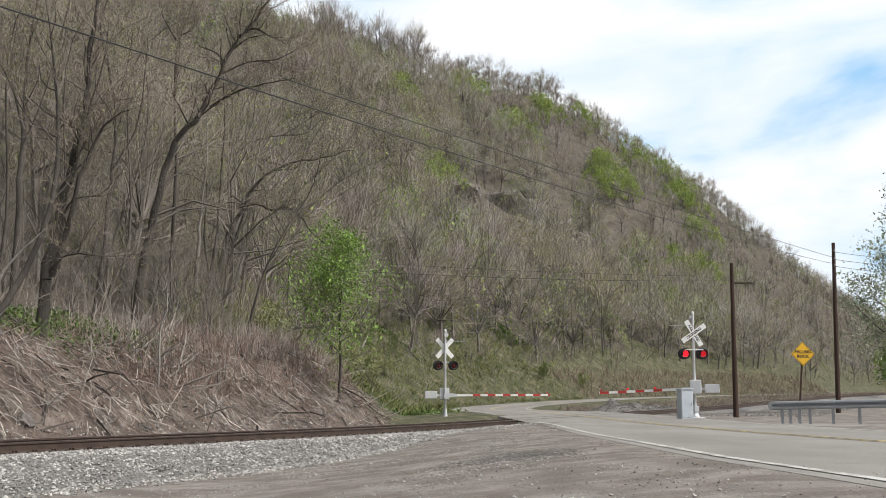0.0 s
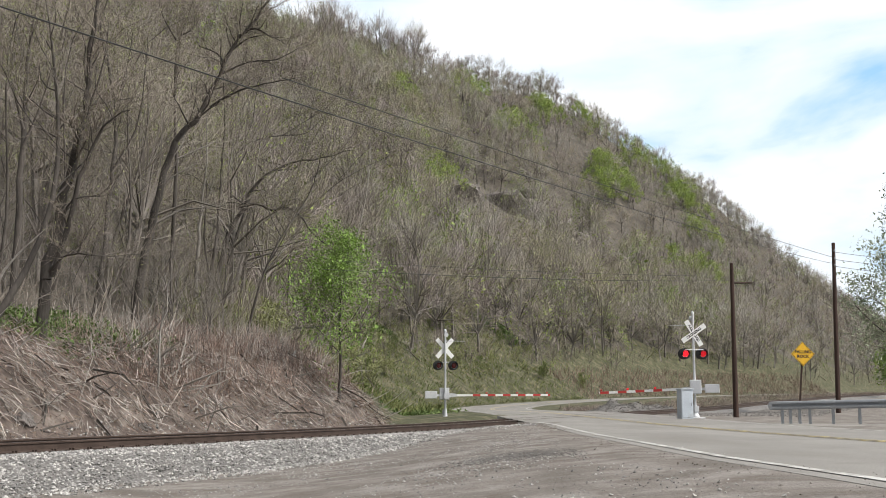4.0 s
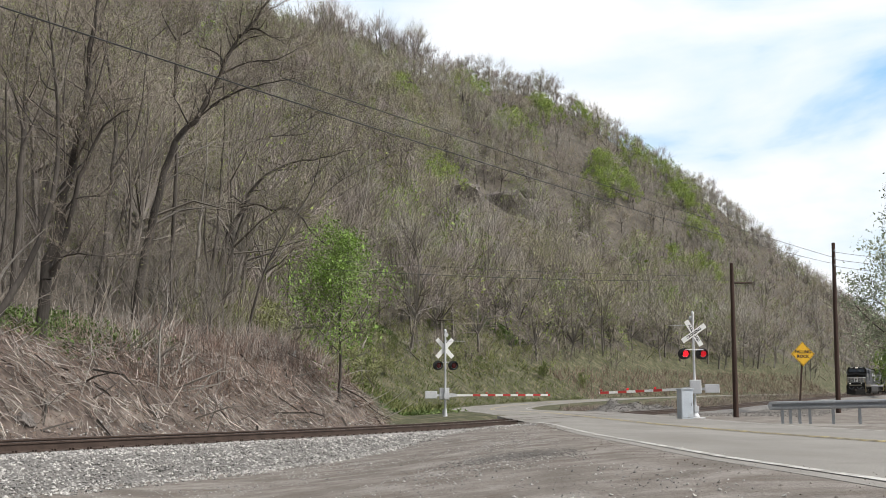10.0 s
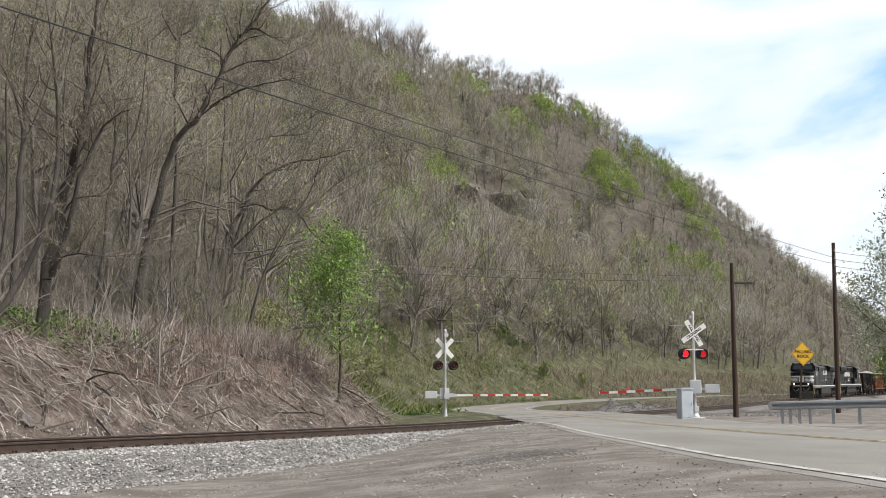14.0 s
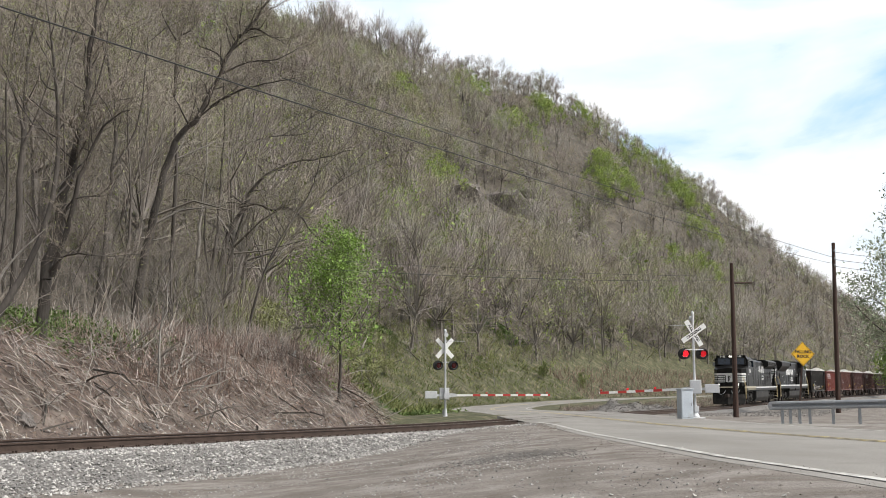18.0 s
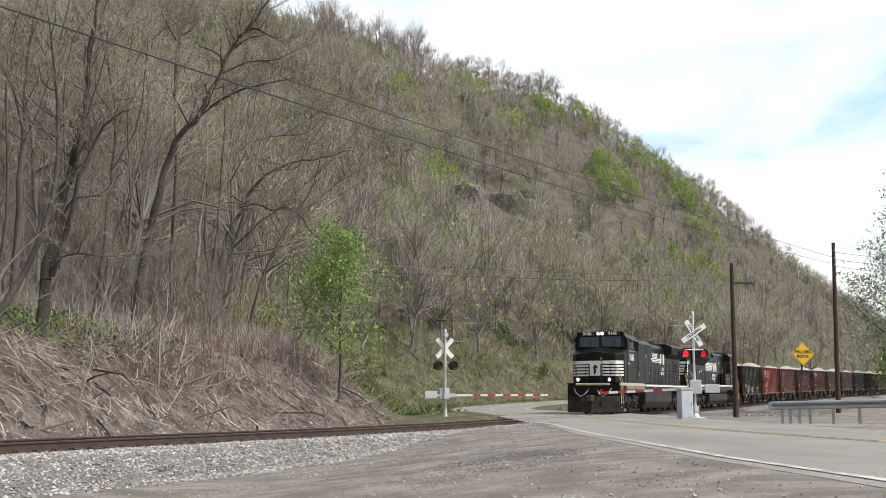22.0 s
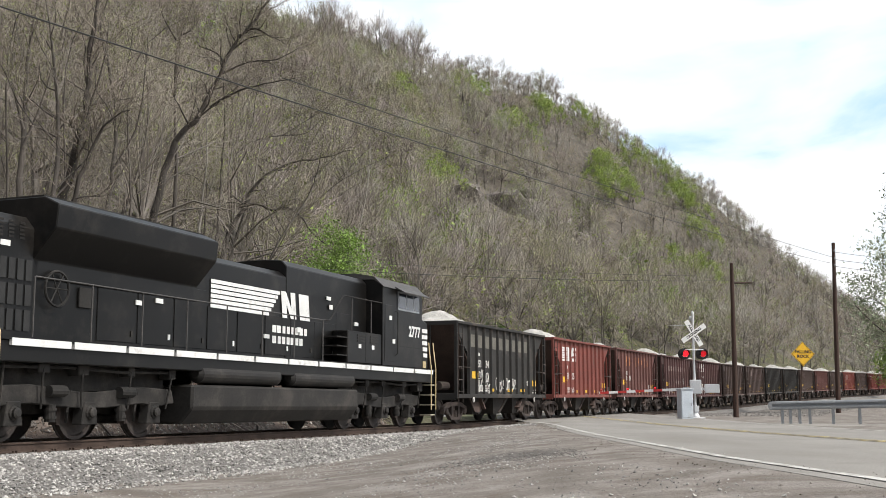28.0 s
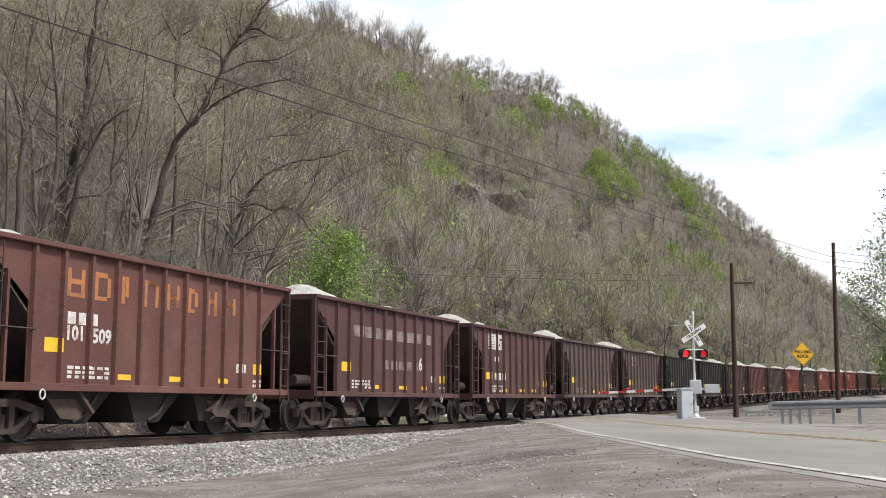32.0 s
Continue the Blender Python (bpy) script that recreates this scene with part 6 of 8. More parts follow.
def bogie(parent, xc, spacing, r, zt_):
    """Three-axle locomotive bogie with equaliser-like side frames."""
    b = part("bogie", Mesh().box(xc - spacing - 0.7, xc + spacing + 0.7, -0.35, 0.35, 0.5, 0.85), M_LOCO_DUST, parent)
    for sg_ in (-1, 1):
        y0, y1 = (0.98, 1.14) if sg_ > 0 else (-1.14, -0.98)
        a, e = spacing, spacing + 0.75
        part("side_frame", Mesh().prism([(xc - e, 0.72), (xc - e + 0.1, 1.0), (xc - a + 0.4, 1.05), (xc - 0.3, 0.93), (xc + 0.3, 0.93), (xc + a - 0.4, 1.05), (xc + e - 0.1, 1.0), (xc + e, 0.72),
                                         (xc + a + 0.28, 0.66), (xc + a - 0.45, 0.7), (xc + 0.5, 0.62), (xc - 0.5, 0.62), (xc - a + 0.45, 0.7), (xc - a - 0.28, 0.66)], y0, y1), M_LOCO_DUST, b, bevel=0.02)
        for k in (-1, 0, 1):
            xx = xc + k * spacing
            part("axle_box", Mesh().prism([(xx - 0.24, 0.3), (xx + 0.24, 0.3), (xx + 0.17, 0.74), (xx - 0.17, 0.74)], sg_ * 1.02 - 0.1, sg_ * 1.02 + 0.14).lathe([(-0.02, 0.15), (0.05, 0.12)], (xx, sg_ * 1.15, 0.53), "y", 14), M_LOCO_DUST, b, "dusty axle box", bevel=0.015)
            part("journal_cap", Mesh().lathe([(-0.02, 0.1), (0.05, 0.1), (0.07, 0.06)] if sg_ > 0 else [(0.02, 0.1), (-0.05, 0.1), (-0.07, 0.06)], (xx, sg_ * 1.2, 0.53), "y", 12), M_TANK, b, "worn grey bearing cap")
            part("brake_shoe", Mesh().box(xx + 0.5, xx + 0.6, *sorted((sg_ * 0.68, sg_ * 0.86)), 0.3, 0.72), M_TRUCK, b)
            part("brake_hanger", Mesh().tube([(xx + 0.56, sg_ * 1.12, 0.95), (xx + 0.6, sg_ * 1.1, 0.55), (xx + 0.5, sg_ * 1.0, 0.35)], 0.028, 5), M_LOCO_DUST, b)
            if k:
                xs_ = xx - k * spacing * 0.5
                part("spring", Mesh().lathe([(0, 0.1), (0.06, 0.1), (0.06, 0.12), (0.12, 0.12), (0.12, 0.1), (0.2, 0.1), (0.2, 0.12), (0.26, 0.12), (0.26, 0.1), (0.32, 0.1)], (xs_, sg_ * 1.08, 0.36), "z", 12), M_LOCO_DUST, b)
                part("brake_cylinder", Mesh().lathe([(-0.22, 0.11), (0.22, 0.11)], (xs_, sg_ * 1.2, 0.93), "x", 12), M_LOCO_DUST, b)
    for k in (-1, 0, 1):
        wheelset(parent, xc + k * spacing, r)
    return b


def underfloor(parent, centres, top):
    """Dark gear that fills the space between the frame and the bogies: bolsters, pipes, sand boxes, air filters."""
    r = random.Random(int(top * 100))
    for xc in centres:
        part("bolster", Mesh().box(xc - 2.7, xc + 2.7, -0.92, 0.92, 0.95, top), M_LOCO_DUST, parent)
        for sy in (-1, 1):
            part("brake_pipe", Mesh().tube([(xc - 2.6, sy * 1.22, top - 0.08), (xc - 0.8, sy * 1.25, top - 0.12), (xc + 0.6, sy * 1.2, top - 0.07), (xc + 2.6, sy * 1.24, top - 0.1)], 0.03, 6), M_LOCO_DUST, parent)
            for dx in (-2.45, -1.1, 0.25, 1.5, 2.45):
                x = xc + dx + r.uniform(-0.15, 0.15)
                w, h = r.uniform(0.1, 0.22), r.uniform(0.16, 0.34)
                part("sand_pipe", Mesh().tube([(x, sy * 1.25, top), (x + 0.05, sy * 1.28, top - h), (x + r.uniform(-0.2, 0.2), sy * 1.2, 0.6)], 0.022, 5), M_LOCO_DUST, parent)
                if r.random() < 0.6:
                    part("valve_box", Mesh().box(x - w, x + w, min(sy * 1.0, sy * 1.28), max(sy * 1.0, sy * 1.28), top - h, top - 0.01), M_TANK if r.random() < 0.4 else M_LOCO_DUST, parent, bevel=0.02)


def hull(parent, name, x0, x1, prof, material, bevel=0.02):
    """A body part of constant section (half profile of (y, z), mirrored)."""
    full = list(prof) + [(-y, z) for y, z in reversed(prof)]
    return part(name, Mesh().prism(full, x0, x1, "x"), material, parent, bevel=bevel)


def steps_at(parent, xc, sgn, z_deck):
    """Corner step well with treads and curved handrails, both sides."""
    for sy in (-1, 1):
        st = part("step_well", Mesh().box(xc - 0.04, xc + 0.04, sy * 0.95 - 0.02 * sy, sy * 1.5, 0.35, z_deck - 0.02) if sy > 0 else Mesh().box(xc - 0.04, xc + 0.04, -1.5, -0.93, 0.35, z_deck - 0.02), M_LOCO, parent)
        for i in range(4):
            z = 0.36 + i * (z_deck - 0.5) / 4
            part("tread", Mesh().box(xc, xc + sgn * 0.42, 1.1 * sy, 1.48 * sy, z, z + 0.035) if sgn * sy > 0 else Mesh().box(min(xc, xc + sgn * 0.42), max(xc, xc + sgn * 0.42), min(1.1 * sy, 1.48 * sy), max(1.1 * sy, 1.48 * sy), z, z + 0.035), M_CREAM, st)
        for dx in (0.05, 0.44):
            x = xc + sgn * dx
            part("step_handrail", Mesh().tube([(x, sy * 1.52, 0.55), (x, sy * 1.52, z_deck + 0.1), (x - sgn * 0.06, sy * 1.45, z_deck + 0.45), (x - sgn * 0.3, sy * 1.3, z_deck + 0.95)], 0.019, 6), M_TAN, parent, "yellowed step handrail")


# ---------------------------------------------------------------- lead locomotive
def lead_locomotive():
    root = tagged(new("lead_locomotive"), "black diesel locomotive with white nose stripes and lit headlights", "locomotive", "locomotives")

    def X(d):
        return L_LEAD / 2 - d

    part("frame", Mesh().box(X(21.25), X(0.85), -1.45, 1.45, 1.32, 1.66), M_LOCO, root, bevel=0.02)
    part("deck", Mesh().box(X(21.3), X(0.75), -1.5, 1.5, 1.66, 1.72), M_LOCO, root)
    for sy in (-1, 1):
        y0, y1 = (1.45, 1.512) if sy > 0 else (-1.512, -1.45)
        part("cream_sill_band", Mesh().box(X(7.0), X(0.9), y0, y1, 1.57, 1.72), M_CREAM, root, "dirty cream sill band", bevel=0.004)
        part("sill_box", Mesh().box(X(4.55), X(2.45), y0, y1, 1.36, 1.565), M_CREAM_DARK, root, "cream battery box cover", bevel=0.01)
        part("sill_box", Mesh().box(X(7.0), X(4.75), y0, y1, 1.36, 1.565), M_CREAM_DARK, root, "cream battery box cover", bevel=0.01)
        part("white_sill_band", Mesh().box(X(21.2), X(7.25), y0, y1, 1.56, 1.67), M_LOCO_WHITE, root, "white sill stripe")
    # nose: plan narrows to the front, top slopes up to the windscreen
    plan = [(1.38, 0.0, 3.46), (1.45, 1.12, 3.32), (2.02, 1.5, 3.36), (2.62, 1.5, 3.62), (2.62, 0.0, 3.8)]
    pl_ = plan + [(d, -y, z) for d, y, z in reversed(plan[1:-1])]
    k = len(pl_)
    v = [(X(d), y, 1.72) for d, y, z in pl_] + [(X(d), y, z) for d, y, z in pl_]
    f = [tuple(range(k))] + [(i, (i + 1) % k, k + (i + 1) % k, k + i) for i in range(k)] + [(k, k + 1, k + 2, k + 3, k + 4), (k + 4, k + 5, k + 6, k + 7, k)]
    part("nose", Mesh().add(v, f), M_LOCO, root, "black nose", bevel=0.03)
    zs = [(2.1, 2.19), (2.26, 2.36), (2.43, 2.53), (2.6, 2.7), (2.76, 2.95)]
    for z0, z1 in zs:
        for sy in (-1, 1):
            g0, g1 = (1.372, 0.4 * sy), (1.436, 1.12 * sy)
            h = (1.93, 1.452 * sy)
            top = z1 > 2.9
            a = (1.368, 0.0) if top else g0
            m = Mesh()
            for p, q in ((a, g1), (g1, h)):
                nx, ny = -(q[1] - p[1]) * sy, (q[0] - p[0]) * sy
                vs = []
                for o in (0.004, 0.014):
                    for (dd, yy) in (p, q):
                        ln = math.hypot(q[0] - p[0], q[1] - p[1])
                        # outward is toward the front and the side
                        ox, oy = (q[1] - p[1]) * sy / ln * o, (q[0] - p[0]) / ln * o * sy
                        for zz in (z0, z1):
                            vs.append((X(dd) + ox, yy + oy, zz))
                m.add(vs, [(0, 1, 3, 2), (4, 6, 7, 5), (0, 4, 5, 1), (2, 3, 7, 6), (1, 5, 7, 3), (0, 2, 6, 4)])
            part("nose_stripe", m, M_LOCO_WHITE, root, "white nose stripe")
    part("nose_emblem", Mesh().box(X(1.4), X(1.362), -0.33, 0.33, 2.12, 2.76), M_LOCO_WHITE, root, "white nose emblem panel")
    part("emblem_shape", Mesh().prism([(-0.12, 2.16), (-0.02, 2.2), (0.05, 2.42), (0.0, 2.56), (0.14, 2.5), (0.1, 2.66), (-0.04, 2.74), (-0.14, 2.6), (-0.1, 2.4)], X(1.361), X(1.356), "x"), M_BLACK, root)
    part("nose_door_seam", Mesh().box(X(1.38), X(1.355), 0.36, 0.4, 1.8, 3.2), M_BLACK, root)
    part("nose_grab_iron", Mesh().tube([(X(1.42), 0.55, 1.9), (X(1.3), 0.55, 2.0), (X(1.3), 0.55, 2.75), (X(1.42), 0.55, 2.85)], 0.016, 6), M_BLACK, root)
    part("yellow_marker", Mesh().box(X(1.41), X(1.385), 0.27, 0.35, 3.02, 3.12), M_MARK_Y, root)
    # cab
    cabp = [(1.52, 1.72), (1.52, 4.22), (1.3, 4.46), (0.7, 4.6), (0.0, 4.63)]
    hull(root, "cab", X(5.05), X(2.66), cabp[:-1] + [(0.0, 4.63)][:0], M_LOCO)
    part("cab_roof_trim", Mesh().prism([(1.56, 4.2), (1.34, 4.47), (0.7, 4.63), (-0.7, 4.63), (-1.34, 4.47), (-1.56, 4.2), (-1.3, 4.4), (1.3, 4.4)], X(5.1), X(2.55), "x"), M_LOCO, root, "black cab roof sheet")
    part("windscreen_mask", Mesh().prism([(X(2.66), 3.62), (X(2.5), 3.72), (X(2.6), 4.42), (X(2.5), 4.62), (X(2.9), 4.62), (X(2.9), 3.62)], -1.36, 1.36), M_LOCO, root, bevel=0.02)
    for sy in (-1, 1):
        a, b = (0.08, 1.2) if sy > 0 else (-1.2, -0.08)
        part("windscreen", Mesh().add([(X(2.505), a, 3.8), (X(2.505), b, 3.76), (X(2.585), b, 4.34), (X(2.585), a, 4.36), (X(2.52), a, 3.8), (X(2.52), b, 3.76), (X(2.6), b, 4.34), (X(2.6), a, 4.36)],
                                       [(0, 1, 2, 3), (7, 6, 5, 4), (0, 4, 5, 1), (1, 5, 6, 2), (2, 6, 7, 3), (3, 7, 4, 0)]), M_GLASS, root, "dark windscreen pane")
        nb = part("number_board", Mesh().box(X(2.6), X(2.46), 0.36 if sy > 0 else -1.12, 1.12 if sy > 0 else -0.36, 4.4, 4.62), M_BLACK, root, "lit number board", bevel=0.01)
        text_part("number", "9146", 0.25, M_LOCO_WHITE, nb, Matrix.Translation((X(2.455), 0.74 * sy, 4.51)) @ Matrix.Rotation(radians(90), 4, "Z") @ Matrix.Rotation(radians(90), 4, "X"))
        # side windows with sunshade
        yo = 1.522 * sy
        wf = part("side_window", Mesh().box(X(4.52), X(2.95), min(yo, yo + 0.03 * sy), max(yo, yo + 0.03 * sy), 3.5, 4.2), M_GALV, root, "pale window frame")
        for xa_, xb_ in ((3.02, 3.42), (3.5, 4.0), (4.08, 4.45)):
            part("pane", Mesh().box(X(xb_), X(xa_), min(yo, yo + 0.036 * sy), max(yo, yo + 0.036 * sy), 3.57, 4.13), M_GLASS, wf)
        part("sunshade", Mesh().add([(X(4.6), 1.53 * sy, 4.26), (X(2.9), 1.53 * sy, 4.26), (X(2.9), 1.78 * sy, 4.12), (X(4.6), 1.78 * sy, 4.12), (X(4.6), 1.53 * sy, 4.28), (X(2.9), 1.53 * sy, 4.28), (X(2.9), 1.78 * sy, 4.14), (X(4.6), 1.78 * sy, 4.14)],
                                    [(0, 1, 2, 3), (7, 6, 5, 4), (0, 4, 5, 1), (2, 6, 7, 3), (1, 5, 6, 2), (0, 3, 7, 4)]), M_POST, root, "grey window sunshade")
        part("rear_window", Mesh().box(X(5.7), X(5.15), min(1.47 * sy, 1.5 * sy), max(1.47 * sy, 1.5 * sy), 3.65, 4.15), M_GLASS, root)
        text_part("number", "9146", 0.52, M_LOCO_WHITE, root, Matrix.Translation((X(3.7), 1.526 * sy, 3.16)) @ Matrix.Rotation(radians(180 if sy > 0 else 0), 4, "Z") @ Matrix.Rotation(radians(90), 4, "X"))
        bars(root, "small_stencil", X(3.2), X(2.7), 1.523 if sy > 0 else -1.529, 2.78, 2.88, 5, 1, M_LOCO_WHITE, seed=3)
        part("access_panel", Mesh().box(X(6.6), X(5.6), min(1.45 * sy, 1.462 * sy), max(1.45 * sy, 1.462 * sy), 2.5, 3.1), M_LOCO, root, bevel=0.004)
        part("kick_seam", Mesh().box(X(5.0), X(2.7), min(1.52 * sy, 1.53 * sy), max(1.52 * sy, 1.53 * sy), 2.6, 2.625), M_BLACK, root)
        part("cab_door", Mesh().box(X(6.95), X(6.35), min(1.45 * sy, 1.458 * sy), max(1.45 * sy, 1.458 * sy), 1.85, 3.9), M_LOCO, root, bevel=0.004)
        part("grille", Mesh().box(X(9.3), X(7.8), min(1.42 * sy, 1.47 * sy), max(1.42 * sy, 1.47 * sy), 3.55, 4.05), M_BLACK, root, "black intake grille")
    for yy in (-0.1, 0.12):
        part("headlight", Mesh().lathe([(-0.1, 0.085), (0.02, 0.085), (0.03, 0.07)], (X(2.47), yy, 4.52), "x", 16), M_HEAD, root, "lit round headlight")
    for sy in (-1, 1):
        dl = part("ditch_light", Mesh().lathe([(-0.2, 0.11), (0.0, 0.14)], (X(0.92), sy * 0.9, 1.9), "x", 14), M_BLACK, root)
        part("lens", Mesh().lathe([(0.0, 0.095), (0.02, 0.085), (0.03, 0.05)], (X(0.91), sy * 0.9, 1.9), "x", 14), M_HEAD, dl, "lit white lens")
    hull(root, "auxiliary_cab", X(9.5), X(5.05), [(1.45, 1.72), (1.45, 4.08), (1.2, 4.3), (0.5, 4.38)], M_LOCO)
    hull(root, "hood", X(15.4), X(9.5), [(0.98, 1.72), (0.98, 4.02), (0.8, 4.28), (0.4, 4.34)], M_LOCO)
    for sy in (-1, 1):
        ys = sorted((1.0 * sy, 1.025 * sy))
        for k in range(9):
            d = 9.75 + k * 1.22
            for z in (1.95, 3.05):
                part("door_latch", Mesh().box(X(d + 1.05), X(d + 0.97), *ys, z, z + 0.11), M_TANK, root)
        yc = sorted((1.45 * sy, 1.462 * sy))
        for d, z in ((5.75, 2.2), (7.6, 3.3), (8.6, 2.3), (9.2, 3.2)):
            part("label_plate", Mesh().box(X(d + 0.16), X(d), *yc, z, z + 0.1), M_LOCO_WHITE, root, "small white label")
        for d in (5.4, 7.35, 8.4):
            part("panel_seam", Mesh().box(X(d + 0.025), X(d), *sorted((1.45 * sy, 1.456 * sy)), 1.8, 4.0), M_BLACK, root)
        part("panel_seam", Mesh().box(X(9.45), X(5.1), *sorted((1.45 * sy, 1.456 * sy)), 3.34, 3.365), M_BLACK, root)
        part("grab_iron", Mesh().tube([(X(5.12), 1.52 * sy, 1.95), (X(5.12), 1.6 * sy, 2.0), (X(5.12), 1.6 * sy, 3.7), (X(5.12), 1.52 * sy, 3.75)], 0.017, 6), M_POST, root)
        part("mirror", Mesh().box(X(3.0), X(2.94), *sorted((1.56 * sy, 1.78 * sy)), 3.62, 4.0), M_GALV, root, "folding wing mirror", bevel=0.01)
        part("wind_deflector", Mesh().box(X(4.62), X(4.58), *sorted((1.53 * sy, 1.72 * sy)), 3.55, 4.1), M_GLASS, root)
        part("hood_rib", Mesh().box(X(15.38), X(9.55), *sorted((0.98 * sy, 1.01 * sy)), 3.98, 4.03), M_LOCO, root)
        for k in range(12):
            part("radiator_slat", Mesh().box(X(15.75 + 0.42 * k + 0.3), X(15.75 + 0.42 * k), *sorted((1.515 * sy, 1.535 * sy)), 3.86, 4.16), M_LOCO_DUST, root)
    for k in range(2):
        part("roof_fan", Mesh().lathe([(0, 0.62), (0.16, 0.62), (0.2, 0.55)], (X(10.4 + 3.4 * k), 0, 4.34), "z", 20), M_LOCO_DUST, root, "round roof fan housing")
    part("bell_bracket", Mesh().tube([(X(8.9), -0.3, 4.3), (X(8.9), -0.3, 4.52), (X(8.6), -0.3, 4.52)], 0.03, 6), M_LOCO_DUST, root)
    part("antenna_plate", Mesh().box(X(4.6), X(3.8), -0.4, 0.4, 4.62, 4.7), M_LOCO_DUST, root, bevel=0.02)
    for yy in (-0.7, 0.7):
        part("wiper", Mesh().tube([(X(2.49), yy, 3.78), (X(2.53), yy + 0.22, 4.2)], 0.012, 5), M_BLACK, root)
    part("exhaust_stack", Mesh().box(X(13.2), X(11.6), -0.35, 0.35, 4.34, 4.56), M_LOCO_DUST, root, bevel=0.05)
    part("air_horn", Mesh().tube([(X(6.2), 0.3, 4.45), (X(5.5), 0.3, 4.5)], 0.03, 8, 0.09), M_LOCO_DUST, root)
    hull(root, "radiator_hood", X(20.9), X(15.4), [(0.98, 1.72), (0.98, 3.5), (1.5, 3.78), (1.53, 4.24), (1.1, 4.42)], M_LOCO)
    for k in range(9):
        d = 9.75 + k * 1.22
        z1 = 3.2
        for sy in (-1, 1):
            part("hood_door", Mesh().box(X(d + 1.12), X(d), min(0.98 * sy, 1.0 * sy), max(0.98 * sy, 1.0 * sy), 1.78, z1 if d < 15 else 3.4), M_LOCO, root, bevel=0.006)
            if d > 15.5:
                for j in range(5):
                    part("door_louvre", Mesh().box(X(d + 1.0), X(d + 0.12), min(1.0 * sy, 1.015 * sy), max(1.0 * sy, 1.015 * sy), 2.2 + j * 0.2, 2.3 + j * 0.2), M_BLACK, root)
    for sy in (-1, 1):
        y = 1.0 if sy > 0 else -1.006
        lg = part("logo", Mesh().box(X(15.0), X(10.95), y, y + 0.003, 3.3, 3.31), M_BLACK, root)
        for j in range(6):
            z = 3.13 + j * 0.1
            part("logo_stripe", Mesh().box(X(13.0 + 0.05 * j if j > 2 else 14.2), X(10.95), y, y + 0.008, z, z + 0.062), M_LOCO_WHITE, lg, "white logo stripe")
        for a, b in ((14.0, 14.22), (14.5, 14.7), (14.95, 15.3)):
            part("logo_block", Mesh().prism([(X(a), 3.05), (X(b), 3.05), (X(b + 0.14), 3.72), (X(a + 0.14), 3.72)], y, y + 0.008), M_LOCO_WHITE, lg, "white logo block")
        bars(root, "side_lettering", X(15.2), X(13.9), y, 2.35, 2.95, 7, 2, M_LOCO_WHITE, 0.7, 8)
        rail_posts(root, [X(d) for d in (7.4, 8.9, 10.4, 11.9, 13.4, 14.9, 16.4, 17.9, 19.4, 20.9)], 1.46 * sy, 1.7, 2.78, M_POST)
        for j in range(5):
            z = 2.1 + j * 0.18
            part("rear_stripe", Mesh().box(X(20.88), X(20.3 - 0.08 * j), min(0.98 * sy, 0.99 * sy), max(0.98 * sy, 0.99 * sy), z, z + 0.12), M_LOCO_WHITE, root, "white hood stripe")
        part("hand_brake_wheel", Mesh().tube([(X(19.0) + math.cos(a * math.pi / 8) * 0.3, 1.06 * sy, 2.9 + math.sin(a * math.pi / 8) * 0.3) for a in range(17)], 0.025, 6, caps=False), M_LOCO_DUST, root)
    part("fuel_tank", Mesh().prism([(1.45, 1.28), (1.45, 0.62), (1.2, 0.24), (-1.2, 0.24), (-1.45, 0.62), (-1.45, 1.28)], X(15.25), X(7.45), "x"), M_TANK, root, "dusty grey fuel tank", bevel=0.05)
    underfloor(root, (X(4.05), X(18.25)), 1.34)
    bogie(root, X(4.05), 2.03, 0.53, 0)
    bogie(root, X(18.25), 2.03, 0.53, 0)
    part("snow_plough", Mesh().add([(X(0.25), 0, 0.1), (X(0.75), 1.45, 0.12), (X(0.75), -1.45, 0.12), (X(0.55), 0, 0.98), (X(0.85), 1.45, 0.98), (X(0.85), -1.45, 0.98), (X(0.95), 1.45, 0.12), (X(0.95), -1.45, 0.12), (X(1.0), 1.45, 1.0), (X(1.0), -1.45, 1.0)],
                                   [(0, 1, 4, 3), (2, 0, 3, 5), (1, 6, 8, 4), (7, 2, 5, 9), (3, 4, 8, 9, 5), (6, 7, 9, 8), (0, 2, 7, 6, 1)]), M_LOCO_DUST, root, "dusty black snow plough")
    part("pilot_sheet", Mesh().box(X(0.95), X(0.82), -1.2, 1.2, 0.95, 1.66), M_LOCO, root, bevel=0.01)
    part("anticlimber", Mesh().box(X(0.9), X(0.6), -0.95, 0.95, 1.58, 1.7), M_CREAM, root, "pale anticlimber ledge", bevel=0.02)
    for sy in (-1, 1):
        part("brake_hose", Mesh().tube([(X(0.75), sy * 0.25, 1.35), (X(0.5), sy * 0.4, 1.1), (X(0.45), sy * 0.65, 0.98), (X(0.55), sy * 0.95, 1.2), (X(0.72), sy * 1.05, 1.42)], 0.028, 7), M_GALV, root, "pale air hose")
        part("brake_hose", Mesh().tube([(X(0.75), sy * 0.5, 0.95), (X(0.5), sy * 0.55, 0.75), (X(0.45), sy * 0.6, 0.55)], 0.03, 7), M_LOCO_DUST, root)
        for yy in (0.42, 0.98):
            part("front_railing", Mesh().tube([(X(0.88), sy * yy, 1.72), (X(0.88), sy * yy, 2.72), (X(1.3), sy * yy, 2.8)], 0.02, 6), M_BLACK, root)
    steps_at(root, X(0.95), -1, 1.66)
    steps_at(root, X(21.1), 1, 1.66)
